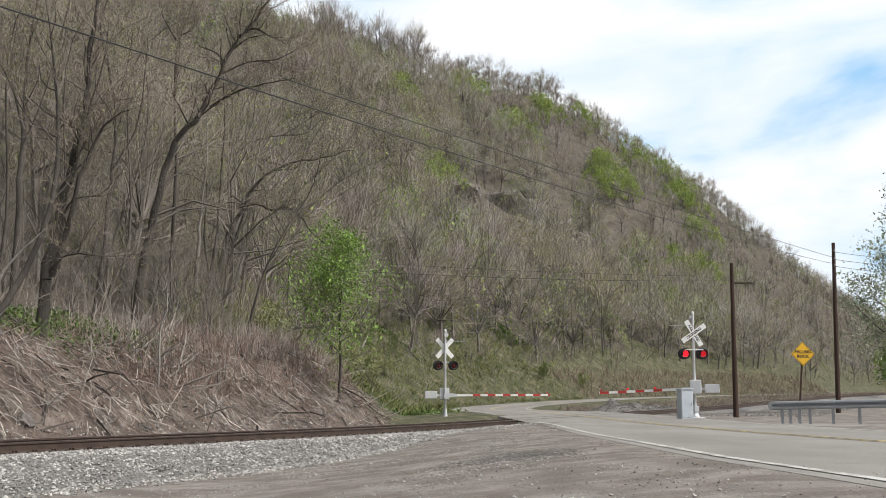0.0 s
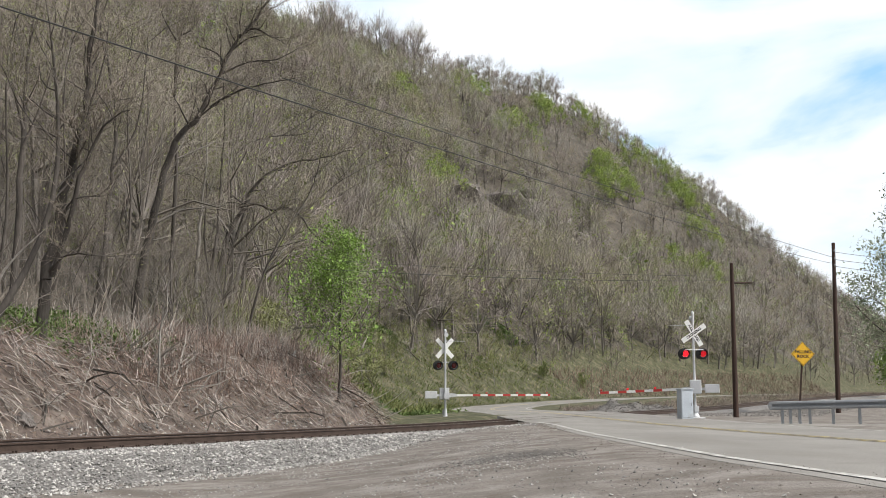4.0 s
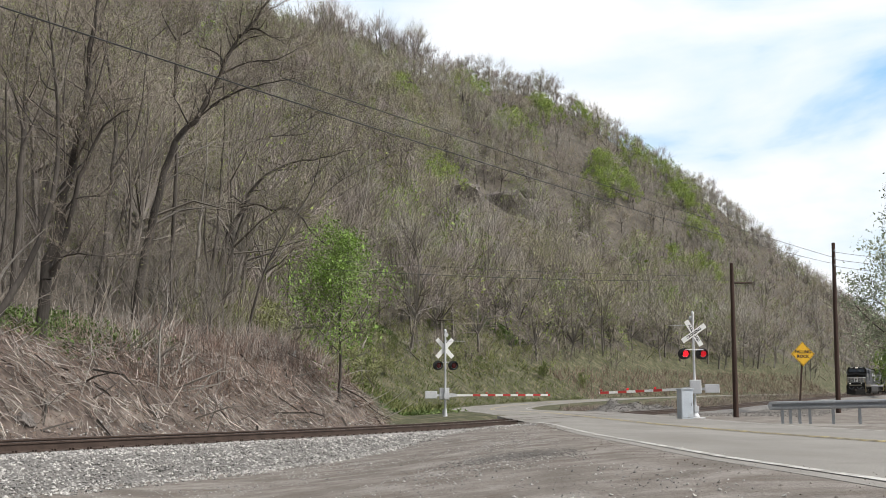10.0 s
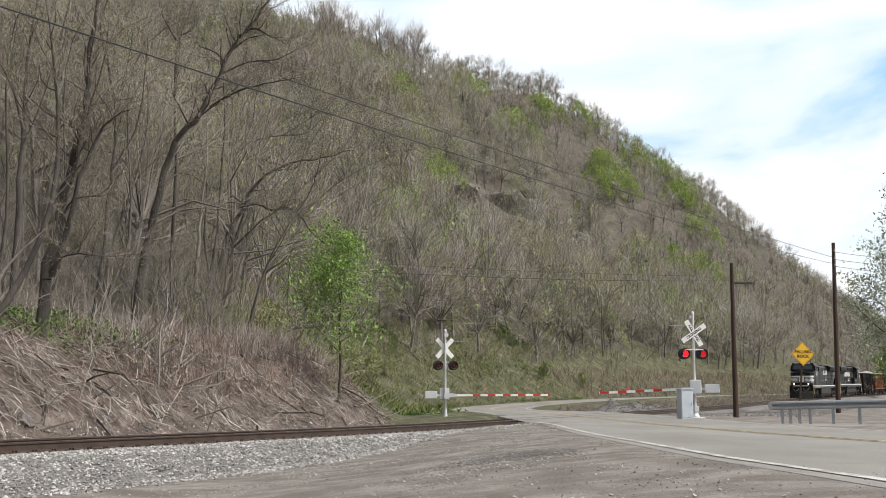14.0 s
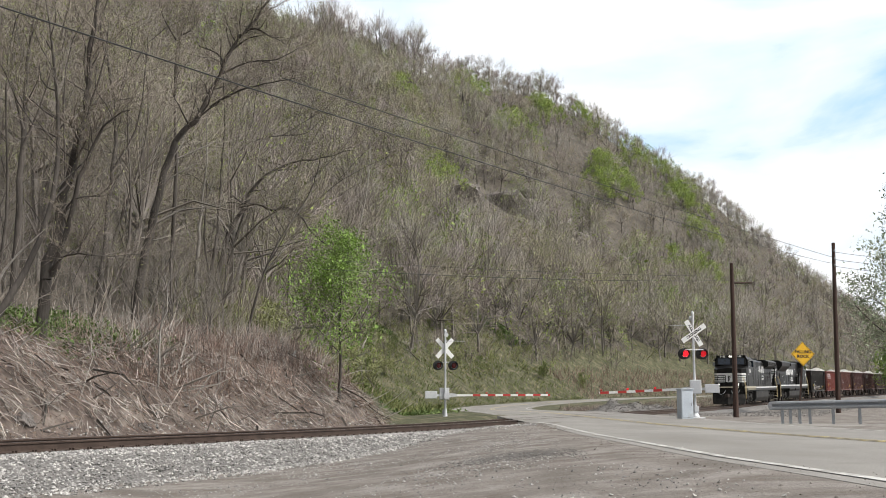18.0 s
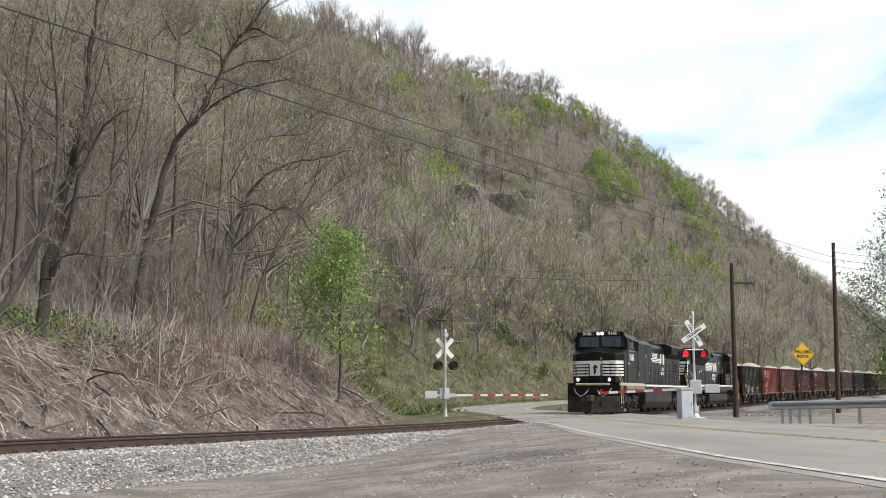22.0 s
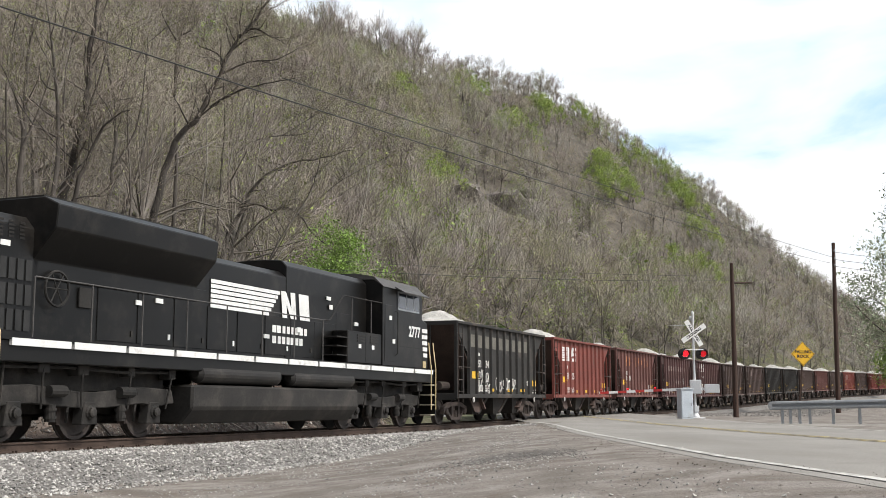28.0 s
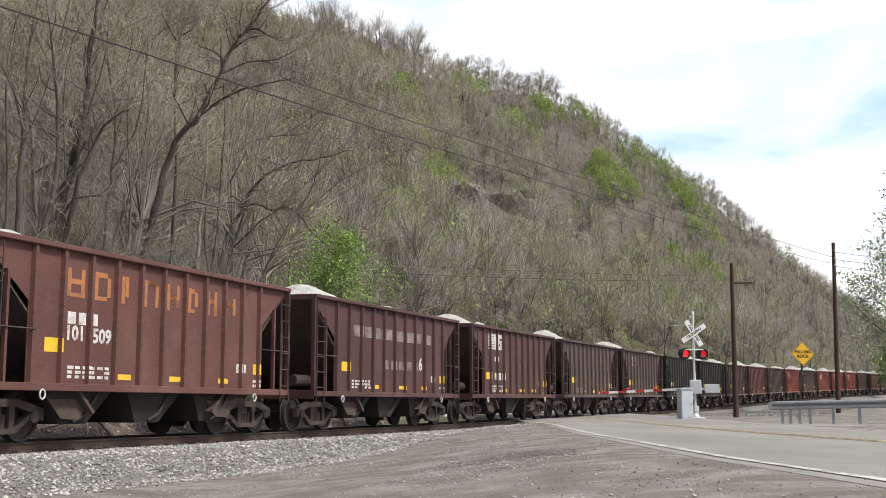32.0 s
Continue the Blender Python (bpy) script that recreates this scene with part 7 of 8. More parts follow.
    coupler(root, X(0.0), 1)
    coupler(root, X(22.3), -1)
    return root


# ---------------------------------------------------------------- second locomotive, hood end first
def second_locomotive():
    root = tagged(new("second_locomotive"), "black diesel locomotive running hood first with white side stripes", "locomotive", "locomotives")

    def X(d):
        return L_SECOND / 2 - d

    part("frame", Mesh().box(X(21.6), X(0.95), -1.45, 1.45, 1.42, 1.8), M_LOCO, root, bevel=0.02)
    part("deck", Mesh().box(X(21.65), X(0.85), -1.5, 1.5, 1.8, 1.86), M_LOCO, root)
    for sy in (-1, 1):
        y0, y1 = (1.45, 1.512) if sy > 0 else (-1.512, -1.45)
        for k in range(12):
            part("sill_stripe", Mesh().box(X(1.75 + 1.64 * k + 1.55), X(1.75 + 1.64 * k), y0, y1, 1.7, 1.83), M_LOCO_WHITE, root, "white sill stripe")
    hull(root, "rear_hood", X(2.9), X(1.15), [(1.0, 1.86), (1.0, 3.9), (0.8, 4.12), (0.3, 4.2)], M_LOCO)
    hull(root, "radiator", X(8.15), X(2.75), [(1.0, 3.0), (1.0, 3.34), (1.5, 3.9), (1.54, 4.34), (1.2, 4.5)], M_LOCO)
    part("radiator_top", Mesh().box(X(8.1), X(2.8), -1.15, 1.15, 4.5, 4.54), M_TANK, root, "grey radiator roof screens")
    hull(root, "engine_hood", X(12.35), X(2.9), [(0.95, 1.86), (0.95, 4.0), (0.75, 4.16), (0.3, 4.2)], M_LOCO)
    hull(root, "inverter_hood", X(17.3), X(12.35), [(0.96, 1.86), (0.96, 4.3), (0.8, 4.46), (0.3, 4.5)], M_LOCO)
    part("exhaust_stack", Mesh().box(X(9.4), X(8.5), -0.3, 0.3, 4.2, 4.48), M_LOCO_DUST, root, bevel=0.05)
    # hood end: stripes, lamps and number
    xe = X(1.15)
    for j in range(5):
        z = 2.56 + j * 0.19
        w = 0.72 + 0.05 * j
        part("end_stripe", Mesh().box(xe, xe + 0.012, -w, w, z, z + (0.125 if j < 4 else 0.2)), M_LOCO_WHITE, root, "white hood end stripe")
        for sy in (-1, 1):
            part("end_stripe", Mesh().box(X(1.55 + 0.06 * j), xe, min(1.0 * sy, 1.01 * sy), max(1.0 * sy, 1.01 * sy), z, z + (0.125 if j < 4 else 0.2)), M_LOCO_WHITE, root, "white hood end stripe")
    part("end_door", Mesh().box(xe, xe + 0.02, -0.62, -0.2, 1.95, 3.35), M_LOCO_WHITE, root, "white end door", bevel=0.01)
    part("end_door_panel", Mesh().box(xe + 0.02, xe + 0.026, -0.56, -0.26, 2.5, 3.28), M_TANK, root)
    text_part("number", "2777", 0.34, M_LOCO_WHITE, root, Matrix.Translation((xe + 0.01, 0.3, 3.78)) @ Matrix.Rotation(radians(90), 4, "Z") @ Matrix.Rotation(radians(90), 4, "X"))
    for yy, zz in ((-0.75, 3.62), (-0.52, 3.62)):
        part("end_lamp", Mesh().lathe([(0, 0.1), (0.06, 0.1), (0.07, 0.07)], (xe, yy, zz), "x", 14), M_GALV, root, "unlit end lamp")
    for sy in (-1, 1):
        y = 1.0 * sy
        # louvres of the radiator intake
        for r_ in range(3):
            for c_ in range(6):
                part("intake_slat", Mesh().box(X(2.72 - 0.22 * c_), X(2.56 - 0.22 * c_), min(y, y + 0.02 * sy), max(y, y + 0.02 * sy), 2.0 + r_ * 0.46, 2.38 + r_ * 0.46), M_BLACK, root)
        for c_ in range(4):
            for r_ in range(5):
                part("vent_slot", Mesh().box(X(2.5 - 0.28 * c_), X(2.36 - 0.28 * c_), min(y, y + 0.012 * sy), max(y, y + 0.012 * sy), 3.66 + 0.07 * r_, 3.7 + 0.07 * r_), M_TANK, root)
        hw = part("hand_brake_wheel", Mesh().tube([(X(3.35) + math.cos(a * math.pi / 10) * 0.33, 1.08 * sy, 2.84 + math.sin(a * math.pi / 10) * 0.33) for a in range(21)], 0.028, 6, caps=False), M_TANK, root, "grey hand brake wheel")
        for a in range(6):
            part("spoke", Mesh().tube([(X(3.35), 1.07 * sy, 2.84), (X(3.35) + math.cos(a * math.pi / 3) * 0.33, 1.08 * sy, 2.84 + math.sin(a * math.pi / 3) * 0.33)], 0.015, 5), M_TANK, hw)
        part("step_plate", Mesh().box(X(4.55), X(4.1), min(0.95 * sy, 1.0 * sy), max(0.95 * sy, 1.0 * sy), 2.55, 2.95), M_TANK, root, "grey hatch", bevel=0.01)
        yl = 0.955 if sy > 0 else -0.961
        for k in range(9):
            d = 4.7 + k * 1.32
            part("hood_door", Mesh().box(X(d + 1.24), X(d), min(0.95 * sy, 0.968 * sy), max(0.95 * sy, 0.968 * sy), 1.95, 2.95 if 8.5 < d < 14 else 3.3), M_LOCO, root, bevel=0.006)
            part("door_latch", Mesh().box(X(d + 1.15), X(d + 1.08), min(0.968 * sy, 0.99 * sy), max(0.968 * sy, 0.99 * sy), 2.08, 2.2), M_LOCO_WHITE if k % 2 else M_TANK, root)
        for k, (d, z) in enumerate(((1.9, 3.5), (5.9, 2.75), (6.6, 2.85), (11.2, 2.35), (16.4, 3.0), (14.6, 3.6))):
            part("stencil_plate", Mesh().box(X(d + 0.25), X(d), min(0.97 * sy, 1.004 * sy), max(0.97 * sy, 1.004 * sy), z, z + 0.1), M_LOCO_WHITE, root, "small white stencil")
        lg = part("logo", Mesh().box(X(13.7), X(8.75), yl + 0.012 * sy, yl + 0.014 * sy + 0.002, 3.2, 3.21), M_BLACK, root)
        yq = yl + (0.016 if sy > 0 else -0.016)
        for j in range(6):
            z = 2.93 + j * 0.115
            part("logo_stripe", Mesh().box(X(11.45 + 0.11 * j if j < 5 else 12.0), X(8.75), yq, yq + 0.006, z, z + 0.088), M_LOCO_WHITE, lg, "white logo stripe")
        for a, b in ((12.05, 12.3), (12.55, 12.8), (13.0, 13.55)):
            part("logo_block", Mesh().prism([(X(a + 0.1), 2.93), (X(b + 0.1), 2.93), (X(b), 3.62), (X(a), 3.62)], yq, yq + 0.006), M_LOCO_WHITE, lg, "white logo block")
        part("logo_block", Mesh().prism([(X(12.3), 3.62), (X(12.1), 3.62), (X(12.6), 2.93), (X(12.8), 2.93)], yq + 0.0015, yq + 0.0075), M_LOCO_WHITE, lg, "white logo block")
        bars(root, "side_lettering", X(13.5), X(11.6), yq, 2.25, 2.8, 8, 2, M_LOCO_WHITE, 0.72, 14)
        rail_posts(root, [X(d) for d in (2.3, 3.9, 5.5, 7.1, 8.7, 10.3, 11.9, 13.5)], 1.46 * sy, 1.84, 2.95, M_POST)
        part("cab_handrail", Mesh().tube([(X(13.5), 1.46 * sy, 2.95), (X(13.9), 1.46 * sy, 2.97), (X(14.7), 1.46 * sy, 3.72), (X(17.25), 1.5 * sy, 3.72)], 0.018, 6), M_TANK, root)
        part("air_reservoir", Mesh().lathe([(-1.8, 0.1), (-1.72, 0.2), (1.72, 0.2), (1.8, 0.1)], (X(9.5), 1.3 * sy, 1.36), "x", 18), M_TANK, root, "dusty air reservoir", smooth=False)
        part("air_reservoir", Mesh().lathe([(-1.8, 0.1), (-1.72, 0.2), (1.72, 0.2), (1.8, 0.1)], (X(13.7), 1.3 * sy, 1.36), "x", 18), M_TANK, root, "dusty air reservoir")
        # cab side
        wf = part("side_window", Mesh().box(X(20.1), X(18.4), min(1.5 * sy, 1.53 * sy), max(1.5 * sy, 1.53 * sy), 3.6, 4.18), M_GALV, root, "pale window frame")
        for xa_, xb_ in ((18.46, 19.0), (19.08, 19.55), (19.63, 20.04)):
            part("pane", Mesh().box(X(xb_), X(xa_), min(1.5 * sy, 1.536 * sy), max(1.5 * sy, 1.536 * sy), 3.66, 4.12), M_GLASS, wf)
        part("sunshade", Mesh().prism([(1.51 * sy, 4.26), (1.82 * sy, 4.1), (1.82 * sy, 4.13), (1.51 * sy, 4.3)], X(20.3), X(18.2), "x"), M_POST, root, "grey window sunshade")
        text_part("number", "2777", 0.46, M_LOCO_WHITE, root, Matrix.Translation((X(19.75), 1.508 * sy, 2.98)) @ Matrix.Rotation(radians(180 if sy > 0 else 0), 4, "Z") @ Matrix.Rotation(radians(90), 4, "X"))
        part("cab_door", Mesh().box(X(18.1), X(17.45), min(1.5 * sy, 1.512 * sy), max(1.5 * sy, 1.512 * sy), 2.0, 3.7), M_LOCO, root, bevel=0.005)
        for k in range(5):
            z = 2.25 + k * 0.2
            part("nose_side_stripe", Mesh().box(X(21.32), X(20.98 - 0.05 * k), min(1.3 * sy, 1.312 * sy), max(1.3 * sy, 1.312 * sy), z, z + 0.13), M_LOCO_WHITE, root, "white nose stripe")
        part("side_box", Mesh().box(X(17.3), X(15.0), min(0.97 * sy, 1.47 * sy), max(0.97 * sy, 1.47 * sy), 1.862, 2.78), M_LOCO, root, "dusty black equipment box", bevel=0.03)
        for d in (15.7, 16.6):
            part("label_plate", Mesh().box(X(d + 0.17), X(d), min(1.47 * sy, 1.478 * sy), max(1.47 * sy, 1.478 * sy), 2.3, 2.42), M_LOCO_WHITE, root, "small white label")
            for j in range(3):
                part("louvre", Mesh().box(X(d + 0.4), X(d - 0.1), min(1.47 * sy, 1.49 * sy), max(1.47 * sy, 1.49 * sy), 2.48 + 0.08 * j, 2.52 + 0.08 * j), M_TANK, root)
        part("box_seam", Mesh().box(X(16.2), X(16.17), min(1.47 * sy, 1.474 * sy), max(1.47 * sy, 1.474 * sy), 1.9, 2.74), M_BLACK, root)
        for k in range(3):
            part("cab_step", Mesh().box(X(15.0), X(14.35), min(1.0 * sy, 1.46 * sy), max(1.0 * sy, 1.46 * sy), 2.05 + 0.25 * k, 2.08 + 0.25 * k), M_LOCO_DUST, root)
        for d, z in ((17.75, 3.25), (18.0, 2.55), (12.9, 2.6), (14.75, 3.35), (3.05, 3.75)):
            part("label_plate", Mesh().box(X(d + 0.2), X(d), min(1.513 * sy if d > 17 else 1.004 * sy, 1.52 * sy if d > 17 else 1.01 * sy), max(1.513 * sy if d > 17 else 1.004 * sy, 1.52 * sy if d > 17 else 1.01 * sy), z, z + 0.13), M_LOCO_WHITE, root, "small white label")
        part("yellow_plate", Mesh().box(X(21.2), X(20.95), min(1.3 * sy, 1.31 * sy), max(1.3 * sy, 1.31 * sy), 1.9, 2.12), M_TAN, root, "pale yellow plate")
        part("cab_seam", Mesh().box(X(20.35), X(18.2), min(1.5 * sy, 1.506 * sy), max(1.5 * sy, 1.506 * sy), 2.48, 2.5), M_BLACK, root)
        part("cab_grab_iron", Mesh().tube([(X(18.25), 1.5 * sy, 2.2), (X(18.25), 1.58 * sy, 2.25), (X(18.25), 1.58 * sy, 3.5), (X(18.25), 1.5 * sy, 3.55)], 0.016, 6), M_TANK, root)
        for d in (15.3, 16.6):
            part("handrail_post", Mesh().tube([(X(d), 1.44 * sy, 2.78), (X(d), 1.44 * sy, 3.72)], 0.018, 6), M_POST, root)
    hull(root, "cab", X(20.4), X(17.3), [(1.5, 1.86), (1.5, 4.25), (1.2, 4.5), (0.6, 4.62)], M_LOCO)
    # Grey instead of black: sky light on the roof is put into its colour.
    part("cab_roof_trim", Mesh().prism([(1.55, 4.22), (1.22, 4.53), (0.6, 4.65), (-0.6, 4.65), (-1.22, 4.53), (-1.55, 4.22), (-1.2, 4.45), (1.2, 4.45)], X(20.55), X(17.25), "x"), M_POST, root, "black cab roof coloured grey as lit by the sky")
    part("nose", Mesh().prism([(X(20.4), 1.86), (X(20.4), 3.62), (X(21.35), 3.4), (X(21.42), 1.86)], -1.3, 1.3), M_LOCO, root, bevel=0.05)
    part("fuel_tank", Mesh().prism([(1.45, 1.12), (1.45, 0.6), (1.15, 0.27), (-1.15, 0.27), (-1.45, 0.6), (-1.45, 1.12)], X(15.75), X(7.4), "x"), M_TANK, root, "dusty grey fuel tank", bevel=0.05)
    underfloor(root, (X(4.35), X(18.25)), 1.44)
    bogie(root, X(4.35), 2.08, 0.53, 0)
    bogie(root, X(18.25), 2.08, 0.53, 0)
    part("pilot_sheet", Mesh().box(X(1.0), X(0.88), -1.3, 1.3, 0.35, 1.8), M_LOCO_DUST, root, bevel=0.02)
    part("pilot_sheet", Mesh().box(X(21.75), X(21.63), -1.3, 1.3, 0.35, 1.8), M_LOCO_DUST, root, bevel=0.02)
    for sy in (-1, 1):
        part("brake_hose", Mesh().tube([(X(0.85), sy * 0.3, 1.4), (X(0.55), sy * 0.45, 1.1), (X(0.5), sy * 0.65, 1.05), (X(0.7), sy * 0.9, 1.3)], 0.03, 7), M_TRUCK, root)
    steps_at(root, X(1.0), -1, 1.8)
    steps_at(root, X(21.6), 1, 1.8)
    coupler(root, X(0.0), 1)
    coupler(root, X(22.6), -1)
    return root


# ---------------------------------------------------------------- hopper wagons
RIB_DEEP = 0.085


def hopper(material, tone):
    root = tagged(new("hopper_wagon"), f"{tone} steel hopper wagon with ribbed sides", "freight wagon", "hopper wagons")

    def X(d):
        return L_HOP / 2 - d

    d0, d1 = 0.68, L_HOP - 0.68
    rib_me = Mesh().prism([(-0.065, 0.0), (-0.04, RIB_DEEP), (0.04, RIB_DEEP), (0.065, 0.0)], 1.0, 3.5, "z").mesh("rib", material)
    for sy in (-1, 1):
        y = 1.5 * sy
        prof = [(X(2.0), 1.0), (X(2.0), 2.5), (X(d0), 3.52), (X(d1), 3.52), (X(L_HOP - 2.0), 2.5), (X(L_HOP - 2.0), 1.0)]
        part("side_sheet", Mesh().prism(prof, min(y, y - 0.02 * sy), max(y, y - 0.02 * sy)), material, root)
        part("top_rail", Mesh().box(X(d1), X(d0), min(y - 0.05 * sy, y + 0.13 * sy), max(y - 0.05 * sy, y + 0.13 * sy), 3.5, 3.6), material, root, bevel=0.015)
        part("side_sill", Mesh().box(X(d1), X(d0), min(y - 0.02 * sy, y + 0.1 * sy), max(y - 0.02 * sy, y + 0.1 * sy), 0.92, 1.06), material, root, bevel=0.01)
        for k in range(11):
            d = 2.08 + k * (L_HOP - 4.16) / 10
            part("rib", rib_me, None, root, at=Matrix.Translation((X(d), y, 0)) @ Matrix.Rotation(0 if sy > 0 else math.pi, 4, "Z"))
        for d in (d0 + 0.04, L_HOP - d0 - 0.04):
            part("corner_post", Mesh().box(X(d) - 0.045, X(d) + 0.045, min(y, y + 0.1 * sy), max(y, y + 0.1 * sy), 1.0, 3.52), material, root)
        for d in (d0 + 0.72, L_HOP - d0 - 0.72):
            # Darker than the wagon's paint: underframe shade is put into the chute's colour.
            part("chute_plate", Mesh().prism([(X(d) - 0.75, 0.93), (X(d) + 0.75, 0.93), (X(d) + 0.2, 0.42), (X(d) - 0.3, 0.4)], min(1.3 * sy, 1.33 * sy), max(1.3 * sy, 1.33 * sy)), M_HOP_IN, root, at=Matrix.Translation((-2.0 if d < 3 else 2.0, 0, 0)))
            part("tow_loop", Mesh().tube([(X(d) + 0.07 * math.cos(a * 0.785), y + 0.1 * sy, 0.86 + 0.09 * math.sin(a * 0.785)) for a in range(9)], 0.018, 5, caps=False), M_MARK_W, root, "pale tow loop", at=Matrix.Translation((-0.95 if d < 3 else 0.95, 0, 0)))
            part("grab_iron", Mesh().tube([(X(d) - 0.7, y + 0.03 * sy, 2.0), (X(d) - 0.68, y + 0.1 * sy, 2.0), (X(d) + 0.68, y + 0.1 * sy, 2.0), (X(d) + 0.7, y + 0.03 * sy, 2.0)], 0.016, 5), M_TRUCK, root)
            part("end_brace", Mesh().box(X(d) - 0.03, X(d) + 0.03, min(y, y + 0.08 * sy), max(y, y + 0.08 * sy), 1.0, 3.0), material, root)
        for e in (0, 1):
            dx0, dx1 = (d0 + 0.08, d0 + 0.5) if e == 0 else (L_HOP - d0 - 0.5, L_HOP - d0 - 0.08)
            ld = Mesh()
            for j in range(6):
                ld.tube([(X(dx0), y + 0.13 * sy, 1.15 + 0.4 * j), (X(dx1), y + 0.13 * sy, 1.15 + 0.4 * j)], 0.014, 5)
            ld.tube([(X(dx0), y + 0.13 * sy, 0.75), (X(dx0), y + 0.13 * sy, 3.45)], 0.014, 5).tube([(X(dx1), y + 0.13 * sy, 0.75), (X(dx1), y + 0.13 * sy, 3.45)], 0.014, 5)
            part("ladder", ld, M_TRUCK, root)
    for e in (1, -1):
        xe = e * (L_HOP / 2 - d0)
        part("end_slope", Mesh().prism([(xe, 3.5), (xe - e * 0.03, 3.5), (xe - e * 3.3, 0.55), (xe - e * 3.25, 0.5)], -1.48, 1.48), M_HOP_IN, root, "rusty sloping end sheet")
        part("end_rail", Mesh().box(min(xe, xe - e * 0.1), max(xe, xe - e * 0.1), -1.5, 1.5, 3.46, 3.6), material, root)
        part("end_sill", Mesh().box(min(xe, xe - e * 0.2), max(xe, xe - e * 0.2), -1.5, 1.5, 0.85, 1.08), material, root, bevel=0.01)
        part("end_platform", Mesh().box(min(xe, xe - e * 1.5), max(xe, xe - e * 1.5), -0.25, 0.25, 0.85, 1.12), M_TRUCK, root)
        for yy in (-0.55, 0.55):
            part("end_strut", Mesh().tube([(xe - e * 0.1, yy, 1.05), (xe - e * 0.08, yy, 3.46)], 0.04, 5), material, root)
        part("brake_cylinder", Mesh().lathe([(-0.4, 0.15), (0.4, 0.15)], (xe - e * 0.75, 0.75, 1.35), "x", 12), M_TRUCK, root)
        coupler(root, e * L_HOP / 2, e)
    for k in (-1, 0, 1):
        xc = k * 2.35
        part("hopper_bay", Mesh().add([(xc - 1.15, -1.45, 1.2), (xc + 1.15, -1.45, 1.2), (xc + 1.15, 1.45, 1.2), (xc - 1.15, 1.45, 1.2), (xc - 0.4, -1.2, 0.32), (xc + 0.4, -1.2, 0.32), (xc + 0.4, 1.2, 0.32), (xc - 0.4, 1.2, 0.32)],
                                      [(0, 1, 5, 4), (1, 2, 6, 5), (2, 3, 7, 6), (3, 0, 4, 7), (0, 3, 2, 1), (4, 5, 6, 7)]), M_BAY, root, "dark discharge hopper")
        part("hopper_door_frame", Mesh().tube([(xc - 0.5, 1.42, 0.95), (xc - 0.25, 1.3, 0.5), (xc + 0.1, 1.3, 0.36)], 0.03, 5), M_TRUCK, root)
    for e in (1, -1):
        xc = e * (L_HOP / 2 - 1.85)
        b = part("bogie", Mesh().box(xc - 0.18, xc + 0.18, -1.0, 1.0, 0.42, 0.72), M_TRUCK, root)
        for sy in (-1, 1):
            y0, y1 = (0.96, 1.1) if sy > 0 else (-1.1, -0.96)
            sfm = Mesh().prism([(xc - 1.15, 0.38), (xc - 1.15, 0.6), (xc - 0.95, 0.66), (xc - 0.5, 0.78), (xc + 0.5, 0.78), (xc + 0.95, 0.66), (xc + 1.15, 0.6), (xc + 1.15, 0.38), (xc + 0.95, 0.5), (xc + 0.45, 0.64), (xc - 0.45, 0.64), (xc - 0.95, 0.5)], y0, y1)
            sfm.prism([(xc - 0.95, 0.52), (xc - 0.8, 0.52), (xc - 0.36, 0.26), (xc + 0.36, 0.26), (xc + 0.8, 0.52), (xc + 0.95, 0.52), (xc + 0.42, 0.16), (xc - 0.42, 0.16)], y0, y1)
            sfm.box(xc - 0.4, xc - 0.26, y0, y1, 0.25, 0.66).box(xc + 0.26, xc + 0.4, y0, y1, 0.25, 0.66)
            part("side_frame", sfm, M_TRUCK, b)
            for dx in (-0.14, 0, 0.14):
                part("spring", Mesh().lathe([(0.26, 0.06), (0.5, 0.06)], (xc + dx, sy * 1.03, 0), "z", 8), M_TRUCK, b)
            for dx in (-0.89, 0.89):
                part("bearing_cap", Mesh().lathe([(-0.06, 0.12), (0.08, 0.11), (0.1, 0.06)] if sy > 0 else [(0.06, 0.12), (-0.08, 0.11), (-0.1, 0.06)], (xc + dx, sy * 1.05, 0.46), "y", 12), M_TRUCK, b)
        for dx in (-0.89, 0.89):
            wheelset(root, xc + dx, 0.46)
    return root


def gravel_load(seed):
    """Heap of crushed limestone with uneven mounds, inside a wagon."""
    g = np.random.RandomState(seed)
    xs, ys = np.linspace(-5.0, 5.0, 46), np.linspace(-1.42, 1.42, 14)
    GX, GY = np.meshgrid(xs, ys, indexing="ij")
    h = -1 + 0 * GX
    for c, top in ((g.uniform(2.6, 3.6), g.uniform(0.62, 0.85)), (g.uniform(-0.6, 0.6), g.uniform(0.35, 0.7)), (g.uniform(-3.6, -2.6), g.uniform(0.2, 0.6))):
        h = np.maximum(h, top - 0.1 - np.sqrt((GX - c) ** 2 * 0.16 + GY ** 2 * 0.32 + 0.02))
    h = 3.6 + np.clip(h, -0.2, 1) + g.normal(0, 0.015, GX.shape) + 0.03 * ripple(GX, GY, 1.5, seed)
    idx = np.arange(GX.size).reshape(GX.shape)
    f = np.stack([idx[:-1, :-1], idx[1:, :-1], idx[1:, 1:], idx[:-1, 1:]], -1).reshape(-1, 4)
    top = np.stack([GX, GY, h], -1).reshape(-1, 3)
    return raw("gravel_load", top, f, M_LOAD)


